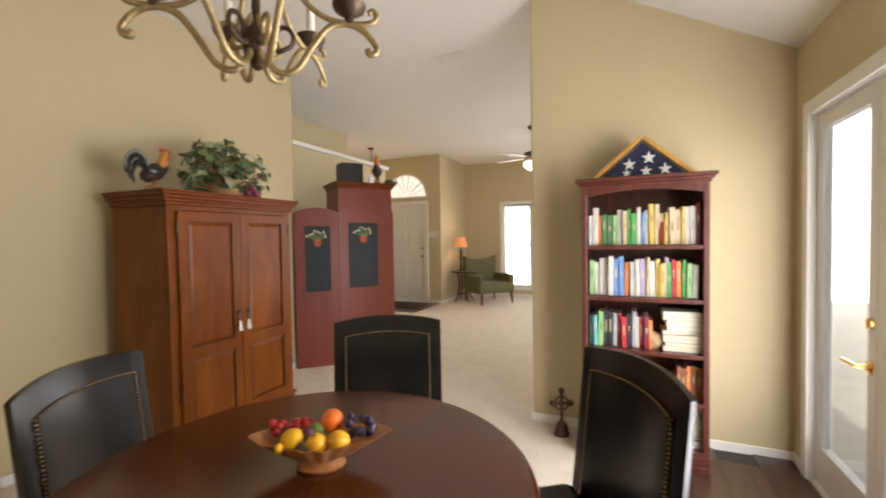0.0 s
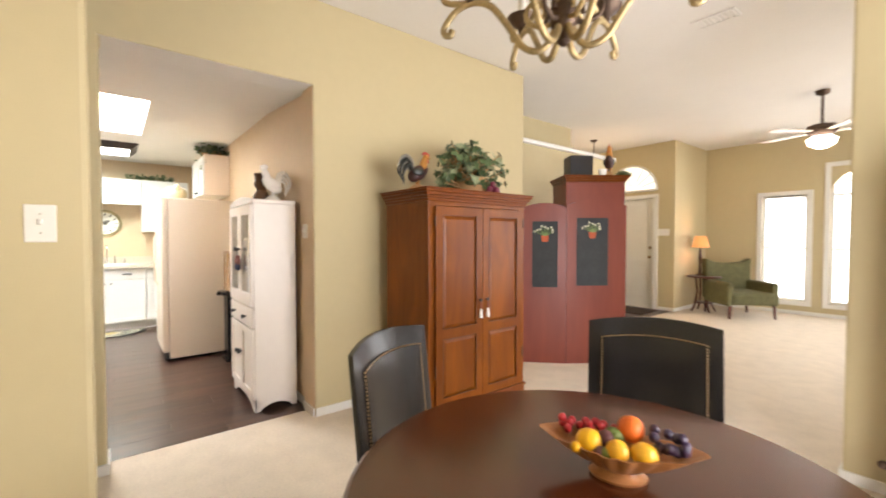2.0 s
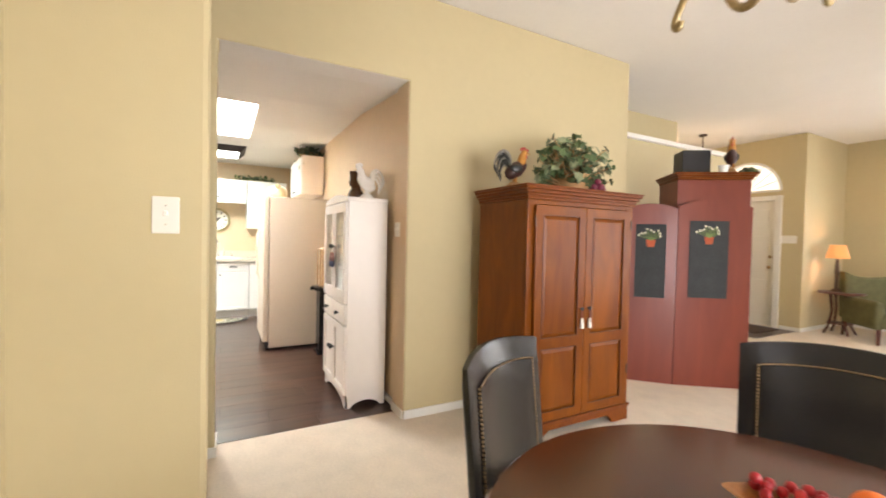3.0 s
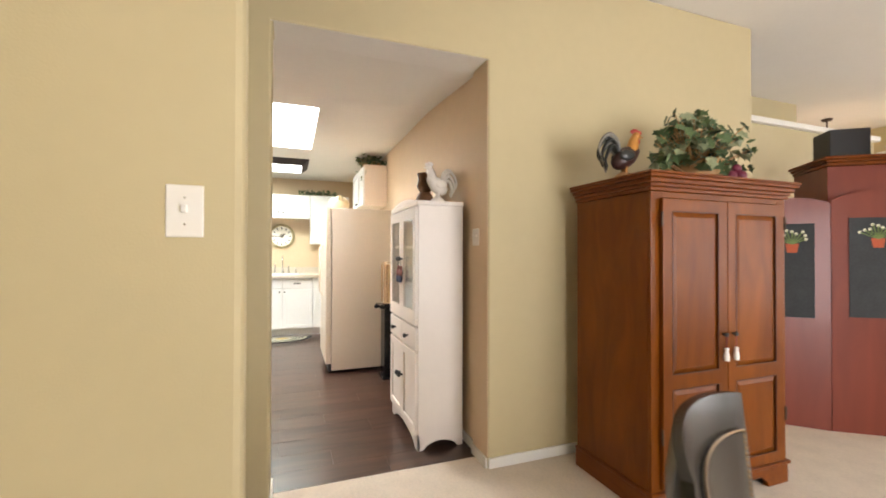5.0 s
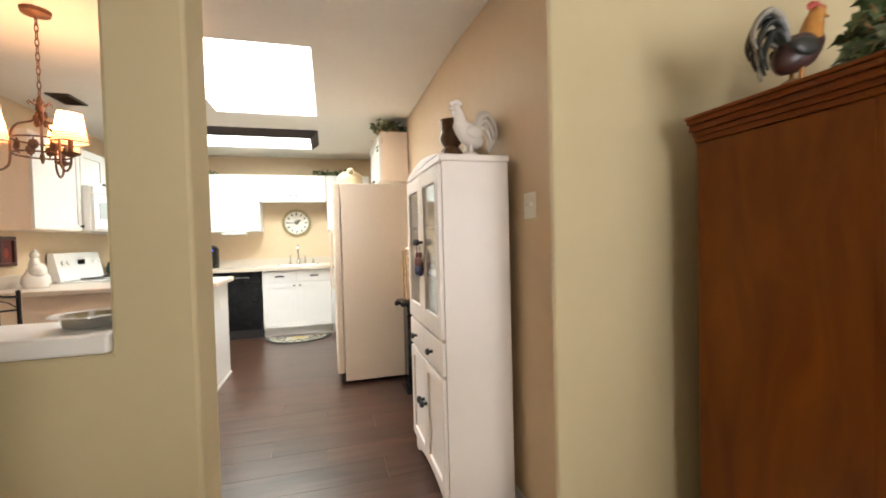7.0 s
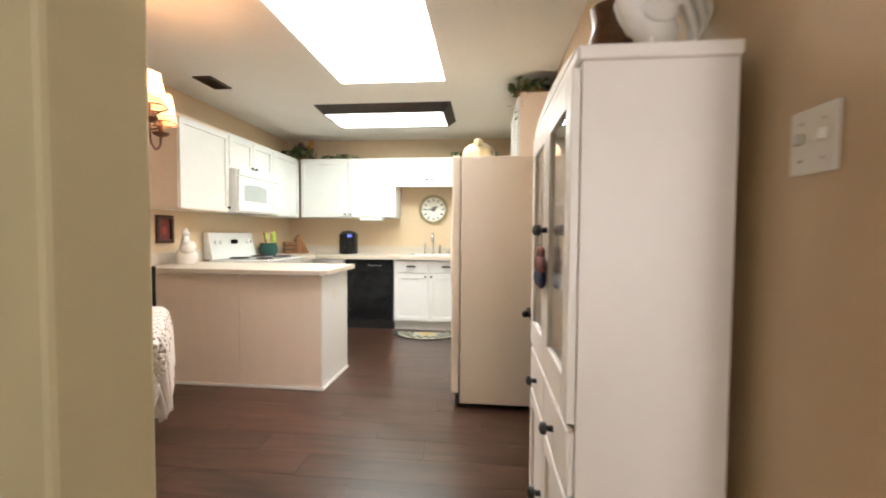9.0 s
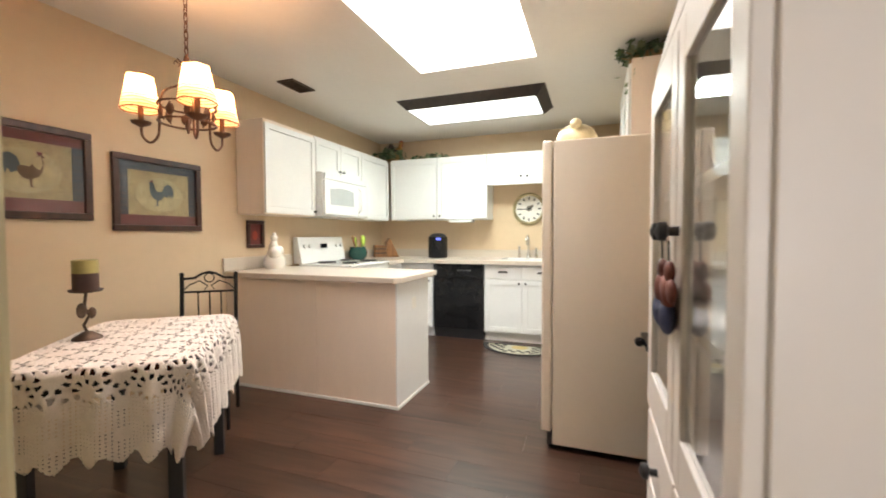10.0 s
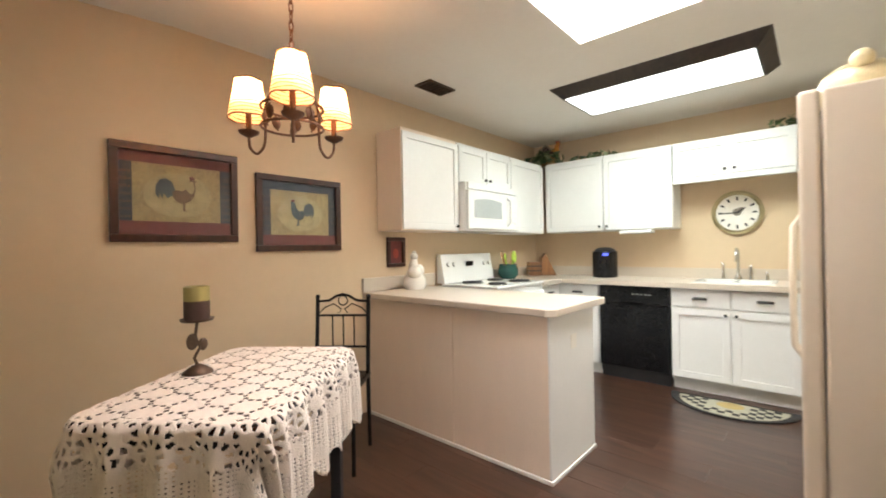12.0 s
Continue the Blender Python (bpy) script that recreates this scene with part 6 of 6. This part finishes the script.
leafy("trailing_ivy", pose(-4.99, 2.30, 2.311), 0.19, 0.18, 0.15, 260, 0.058, 8, "trailing green ivy on the cabinet above the refrigerator", trail=0.30)
rooster(pose(-5.35, 2.33, 2.311, 0, 0, -60), RNECK, RNECK, RTAIL, RRED, RBASE, "small brown rooster figurine on the wall cabinet", 0.7)
CER = mat("cream_ceramic", (0.66, 0.56, 0.34), 0.3, var=0.12, scale=15)
tp = thing("ceramic_jar", pose(-4.66, 1.87, 1.7165) @ Matrix.Scale(1.2, 4), "cream ceramic hen-shaped jar on top of refrigerator", "jar")
part("body", Geo().lathe([(0.07, 0), (0.095, 0.03), (0.10, 0.07), (0.085, 0.10)], None, 20, 1.25, 1.0), CER, tp, smooth=60)
part("lid", Geo().lathe([(0.09, 0.10), (0.06, 0.12), (0.012, 0.125), (0.015, 0.14), (0.005, 0.145)], None, 20, 1.2, 1.0).ball((0.10, 0, 0.115), 0.028).ball((-0.10, 0, 0.105), 0.03, sz=1.1), CER, tp, smooth=60)

# ---- corner cabinet top: box speaker and foliage ----
solo("speaker_box", Geo().box(0, 0.25, 0, 0.22, 0, 0.24), BLACKM, pose(-1.80, 5.17, 1.9455, 0, 0, ang), "black box speaker on the corner cabinet", "speaker", bevel=0.006)
solo("small_white_pot", Geo().lathe([(0.03, 0), (0.045, 0.06), (0.042, 0.06)], None, 14), APPW, pose(-1.49, 5.28, 1.9455), "small white pot on the corner cabinet", "pot", smooth=40)
leafy("autumn_spray", pose(-1.42, 5.56, 1.946), 0.09, 0.10, 0.06, 60, 0.04, 11, "small yellow-green leaf spray on the corner cabinet", basket=False)

# ---- fruit bowl on the dining table ----
BOWLM = mat("carved_wood_bowl", (0.34, 0.14, 0.045), 0.4, var=0.25, scale=14)
fb = thing("fruit_bowl", pose(0.36, 2.21, TZ + 0.0005, 0, 0, 27) @ Matrix.Scale(0.86, 4), "carved wooden boat-shaped bowl filled with artificial fruit", "bowl")
part("foot", Geo().lathe([(0.062, 0), (0.066, 0.008), (0.05, 0.018), (0.045, 0.026)], None, 24, 1.1, 0.8), BOWLM, fb, smooth=50)
n, vs, fs = 112, [], []
prof = [(0.045, 0.024), (0.075, 0.04), (0.10, 0.065), (0.115, 0.085), (0.108, 0.085), (0.09, 0.062), (0.05, 0.035), (0.001, 0.032)]
for r, z in prof:
    for i in range(n):
        t = 2 * math.pi * i / n
        ext = 1 + 0.75 * abs(math.cos(t)) ** 6 * (r / 0.115) + 0.045 * math.cos(14 * t)
        vs.append((r * ext * math.cos(t), r * 0.78 * ext * math.sin(t), z + 0.012 * abs(math.cos(t)) ** 4 * (r / 0.115)))
for j in range(len(prof) - 1):
    fs += [(j * n + i, j * n + (i + 1) % n, (j + 1) * n + (i + 1) % n, (j + 1) * n + i) for i in range(n)]
part("shell", Geo().add(vs, fs), BOWLM, fb, smooth=60)
FR = dict(orange=((0.80, 0.16, 0.015), 0.5), lemon=((0.78, 0.40, 0.02), 0.4), pepper=((0.80, 0.42, 0.01), 0.3), lime=((0.13, 0.18, 0.03), 0.45), plum=((0.10, 0.03, 0.03), 0.4))
FM = {k: mat(k + "_skin", c, r, var=0.12, scale=20, bump=0.2, bscale=300) for k, (c, r) in FR.items()}
for kind, x, y, z, r, sx in (("orange", 0.03, 0.02, 0.122, 0.034, 1), ("lemon", 0.06, -0.045, 0.092, 0.028, 1.15), ("lemon", 0.0, -0.05, 0.09, 0.027, 1.1), ("pepper", -0.07, -0.035, 0.096, 0.031, 1.1), ("pepper", -0.10, -0.06, 0.085, 0.014, 1),
                             ("lime", -0.012, 0.0, 0.105, 0.022, 1.2), ("lime", -0.025, -0.055, 0.08, 0.017, 1), ("plum", -0.03, -0.02, 0.10, 0.024, 1), ("plum", -0.045, -0.055, 0.082, 0.015, 1)):
    f = solo("artificial_" + kind, Geo().ball((0, 0, 0), r, None, 18, 12, 1.0, sx, 1.0), FM[kind], fb.matrix_basis @ Matrix.Translation((x, y, z)), "artificial %s resting in the wooden bowl" % kind, "fruit", "artificial fruit in the bowl", smooth=60)
rr = random.Random(9)
GR, CH = mat("dark_grape_skin", (0.035, 0.018, 0.045), 0.35, var=0.3), mat("red_berry_skin", (0.42, 0.02, 0.03), 0.35, var=0.2)
gg = thing("grape_bunch", fb.matrix_basis @ Matrix.Translation((0.11, 0.0, 0.10)), "bunch of dark purple artificial grapes in the bowl", "fruit", "artificial fruit in the bowl")
for i in range(16):
    part("grape", Geo().ball((rr.uniform(-0.035, 0.05), rr.uniform(-0.03, 0.04), rr.uniform(-0.012, 0.04)), 0.0135, None, 10, 7), GR, gg, smooth=60)
gg = thing("berry_bunch", fb.matrix_basis @ Matrix.Translation((-0.07, 0.03, 0.105)), "bunch of red artificial berries in the bowl", "fruit", "artificial fruit in the bowl")
for i in range(20):
    part("berry", Geo().ball((rr.uniform(-0.09, 0.06), rr.uniform(-0.02, 0.03), rr.uniform(-0.01, 0.018)), 0.012, None, 10, 7), CH, gg, smooth=60)

# ---- cross ornament by the bookcase ----
cr = thing("cross_ornament", pose(0.68, 4.20, 0, 0, 0, 20), "small rusty iron cross standing on a stone base", "ornament")
part("base", Geo().lathe([(0.05, 0), (0.052, 0.01), (0.035, 0.07), (0.03, 0.085)], None, 12, 1, 0.8), BRONZED, cr, smooth=50)
part("upright", Geo().tube([(0, 0, 0.08), (0, 0, 0.30)], 0.011, 8), BRONZED, cr)
part("crossbar", Geo().tube([(-0.06, 0, 0.215), (0.06, 0, 0.215)], 0.011, 8).ball((0.06, 0, 0.215), 0.02).ball((-0.06, 0, 0.215), 0.02).ball((0, 0, 0.30), 0.02), BRONZED, cr, smooth=60)
part("wreath", Geo().tube([(0.045 * math.cos(t), 0, 0.215 + 0.045 * math.sin(t)) for t in [2 * math.pi * i / 18 for i in range(19)]], 0.006, 6), BRONZED, cr, smooth=60)

# ---- living room: windows, door, lamp, chair, fan ----


def window(k, x0, x1, z0, z1, arched):
    w = thing("window_%d" % k, pose(0, FAR, 0), "white framed window with closed blinds, glowing with daylight", "window", "", "structure")
    c = 0.07
    part("window_frame", Geo().box(x0 - c, x0, -0.02, 0.002, z0 - c, z1 + c).box(x1, x1 + c, -0.02, 0.002, z0 - c, z1 + c).box(x0, x1, -0.02, 0.002, z1, z1 + c).box(x0, x1, -0.02, 0.002, z0 - c, z0), TRIM, w, bevel=0.004)
    zt = z1 if not arched else z1 - 0.45
    part("sash", Geo().box(x0, x0 + 0.04, 0.05, 0.09, z0, z1).box(x1 - 0.04, x1, 0.05, 0.09, z0, z1).box(x0 + 0.04, x1 - 0.04, 0.05, 0.09, z0, z0 + 0.04).box(x0 + 0.04, x1 - 0.04, 0.05, 0.09, z1 - 0.04, z1).box(x0 + 0.04, x1 - 0.04, 0.05, 0.09, (z0 + zt) / 2 - 0.02, (z0 + zt) / 2 + 0.02).box(x0 + 0.04, x1 - 0.04, 0.05, 0.09, zt - 0.02, zt + 0.02), TRIM, w)
    pn = part("pane", Geo().box(x0 + 0.04, x1 - 0.04, 0.068, 0.072, z0 + 0.04, z1 - 0.04), PANE, w)
    pn.visible_shadow = False
    z = z0 + 0.03
    while z < zt:
        part("blind_slat", Geo().box(x0 + 0.01, x1 - 0.01, 0.012, 0.03, z, z + 0.003), TRIM, w)
        z += 0.045
    if arched:
        cx, r = (x0 + x1) / 2, (x1 - x0) / 2
        out = [(x0, z1)] + [(cx - r * math.cos(math.pi * i / 16), zt + 0.02 + (z1 - zt - 0.02) * math.sin(math.pi * i / 16)) for i in range(17)] + [(x1, z1)]
        for q in ([(x0, z1 + 0.001)] + out[1:10] + [(cx, z1 + 0.001)], [(cx, z1 + 0.001)] + out[9:18] + [(x1, z1 + 0.001)]):
            part("arch_spandrel", Geo().prism(q, -0.14, 0.0, pose(0, 0, 0, 90)), WALL, w)
        for a in (35, 65, 90, 115, 145):
            part("sunburst_bar", Geo().tube([(cx, 0.06, zt), (cx - r * math.cos(radians(a)), 0.06, zt + (z1 - zt) * math.sin(radians(a)))], 0.012, 6), TRIM, w)


window(1, *W1, False)
window(2, *W2, True)
ed = thing("door_3", pose(ED[0], ENT + 0.03, 0), "white six-panel entry door, closed", "door", "", "structure")
dw_ = ED[1] - ED[0]
part("slab", Geo().box(0.03, dw_ - 0.03, 0.02, 0.06, 0.01, 2.02), TRIM, ed)
for i in range(2):
    for z0, z1 in ((0.2, 0.75), (0.87, 1.45), (1.57, 1.88)):
        part("panel", Geo().box(0.14 + i * 0.34, 0.40 + i * 0.34, 0.012, 0.021, z0, z1), TRIM, ed, bevel=0.006)
part("casing", Geo().box(-0.06, 0.03, -0.045, 0.06, 0, 2.05).box(dw_ - 0.03, dw_ + 0.06, -0.045, 0.06, 0, 2.05).box(-0.06, dw_ + 0.06, -0.045, 0.06, 2.022, 2.09), TRIM, ed, bevel=0.004)
part("door_handle", Geo().ball((dw_ - 0.09, -0.03, 0.95), 0.03).ball((dw_ - 0.09, -0.01, 1.12), 0.025), BRASS, ed, "brass knob and deadbolt", smooth=60)
fan_l = thing("window_3", pose((ED[0] + ED[1]) / 2, ENT, 2.17), "white arched sunburst fanlight above the entry door", "window", "", "structure")
arcp = [(0.46 * math.cos(math.pi * i / 20), 0.46 * math.sin(math.pi * i / 20)) for i in range(21)]
# the wall is solid here; the pane's own emission gives the daylight
part("pane", Geo().prism(arcp, 0.004, 0.010, pose(0, 0, 0, 90)), glow("fanlight_daylight", (1.0, 0.93, 0.82), 0.9), fan_l, "emissive fanlight pane standing in for daylight")
part("frame", Geo().tube([(x * 1.02, -0.012, z * 1.02) for x, z in arcp] + [(-0.46, -0.012, 0), (0.46, -0.012, 0)], 0.022, 6), TRIM, fan_l)
for a in range(20, 180, 20):
    part("sunburst_bar", Geo().tube([(0.1 * math.cos(radians(a)), -0.014, 0.1 * math.sin(radians(a))), (0.45 * math.cos(radians(a)), -0.014, 0.45 * math.sin(radians(a)))], 0.010, 6), TRIM, fan_l)

st = thing("side_table", pose(-2.00, 9.48, 0), "dark wooden side table with splayed legs on carpet", "table")
part("top", Geo().lathe([(0.26, 0.60), (0.27, 0.615), (0.26, 0.63)], None, 24), MAHOG, st, smooth=40)
for k in range(4):
    part("leg", Geo().tube([(0.13, 0, 0.60), (0.10, 0, 0.35), (0.14, 0, 0.12), (0.2, 0, 0.0)], 0.02, 8, None, 0.015), MAHOG, st, smooth=60, m=pose(0, 0, 0, 0, 0, 45 + 90 * k))
part("shelf", Geo().lathe([(0.15, 0.15), (0.15, 0.17)], None, 18), MAHOG, st)
tl = thing("table_lamp", pose(-2.06, 9.48, 0.6305), "slender bronze table lamp with glowing amber shade", "lamp")
part("base", Geo().lathe([(0.07, 0), (0.06, 0.02), (0.025, 0.05), (0.02, 0.2), (0.03, 0.3), (0.022, 0.42), (0.012, 0.5), (0.008, 0.56)], None, 16), BRONZED, tl, smooth=50)
part("shade", Geo().lathe([(0.14, 0.50), (0.12, 0.58), (0.09, 0.70)], None, 24, caps=False), AMBER, tl, "glowing amber shade", smooth=60)
part("bulb", Geo().ball((0, 0, 0.58), 0.025), BULB, tl, "glowing bulb")
lamp("lamp_light", 'POINT', 6, (1.0, 0.55, 0.25), Matrix.Translation((-2.06, 9.48, 0.6305 + 0.62)), 0.03)
OLIVE = mat("olive_upholstery", (0.13, 0.125, 0.055), 0.9, var=0.25, scale=12, bump=0.5, bscale=250)
ac = thing("armchair", pose(-1.50, 9.52, 0, 0, 0, 48), "olive upholstered armchair with dark legs beside a lamp", "armchair")
part("seat", Geo().box(-0.34, 0.34, -0.42, 0.28, 0.22, 0.42), OLIVE, ac, bevel=0.05)
part("backrest", Geo().prism([(-0.36, 0.25), (0.36, 0.25), (0.38, 0.95), (0.25, 0.88), (0, 0.86), (-0.25, 0.88), (-0.38, 0.95)], -0.4, -0.24, pose(0, 0, 0, 90)), OLIVE, ac, bevel=0.03)
for x in (-0.40, 0.30):
    part("armrest", Geo().box(x, x + 0.10, -0.40, 0.28, 0.2, 0.58), OLIVE, ac, bevel=0.04)
for x in (-0.34, 0.34):
    for y in (-0.36, 0.30):
        part("leg", Geo().tube([(x, y, 0.22), (x * 1.03, y * 1.03, 0.0)], 0.026, 8, None, 0.018), MAHOG, ac)

cf = thing("ceiling_fan", pose(-0.20, 7.75, 0), "dark bronze ceiling fan with light wood blades and lit bowl", "ceiling fan")
part("rod", Geo().tube([(0, 0, 2.98), (0, 0, 2.62)], 0.014, 8), BRONZED, cf)
part("canopy", Geo().lathe([(0.07, 3.0), (0.06, 2.96), (0.02, 2.94)], None, 18), BRONZED, cf, smooth=50)
part("motor", Geo().lathe([(0.05, 2.62), (0.13, 2.60), (0.15, 2.55), (0.12, 2.50), (0.06, 2.48)], None, 24), BRONZED, cf, smooth=50)
for k in range(5):
    b = part("blade", Geo().prism([(0.14, -0.04), (0.6, -0.07), (0.64, 0), (0.6, 0.07), (0.14, 0.04)], 2.525, 2.533), mat("pale_fan_blade", (0.55, 0.45, 0.33), 0.4) if k == 0 else b.data.materials[0], cf, m=pose(0, 0, 0, 0, 0, 20 + 72 * k))
part("light_bowl", Geo().lathe([(0.10, 2.47), (0.14, 2.44), (0.12, 2.38), (0.05, 2.34), (0.005, 2.335)], None, 24), glow("lit_fan_bowl", (1.0, 0.93, 0.82), 6.0), cf, "glowing white glass bowl", smooth=50)
lamp("fan_light", 'POINT', 6, (1.0, 0.88, 0.74), Matrix.Translation((-0.20, 7.75, 2.28)), 0.08)
pl = thing("entry_pendant", pose(-3.2, 7.9, 0), "small bronze entry pendant with lit globe", "pendant lamp")
part("rod", Geo().tube([(0, 0, 3.0), (0, 0, 2.72)], 0.008, 6).lathe([(0.06, 3.0), (0.05, 2.975), (0.01, 2.97)], None, 14), BRONZED, pl)
part("globe", Geo().ball((0, 0, 2.66), 0.07), glow("lit_entry_globe", (1.0, 0.82, 0.6), 3.0), pl, "glowing globe", smooth=60)
lamp("entry_light", 'POINT', 8, (1.0, 0.72, 0.45), Matrix.Translation((-3.2, 7.9, 2.52)), 0.06)
cv = thing("ceiling_vent", pose(-0.39, 5.0, H1 - 0.012, 0, 0, 0), "white ceiling air vent with slats", "vent")
part("frame", Geo().box(-0.15, 0.15, -0.08, -0.065, 0, 0.012).box(-0.15, 0.15, 0.065, 0.08, 0, 0.012).box(-0.15, -0.135, -0.065, 0.065, 0, 0.012).box(0.135, 0.15, -0.065, 0.065, 0, 0.012), CEIL, cv)
for i in range(8):
    part("slat", Geo().box(-0.132 + i * 0.035, -0.118 + i * 0.035, -0.065, 0.065, 0.002, 0.01), CEIL, cv)
struct("mat_entry", Geo().box(-3.4, -2.5, 8.2, 8.85, 0.007, 0.018), mat("dark_entry_mat", (0.05, 0.03, 0.02), 0.95, var=0.3), "dark mat inside the entry door", "mat")
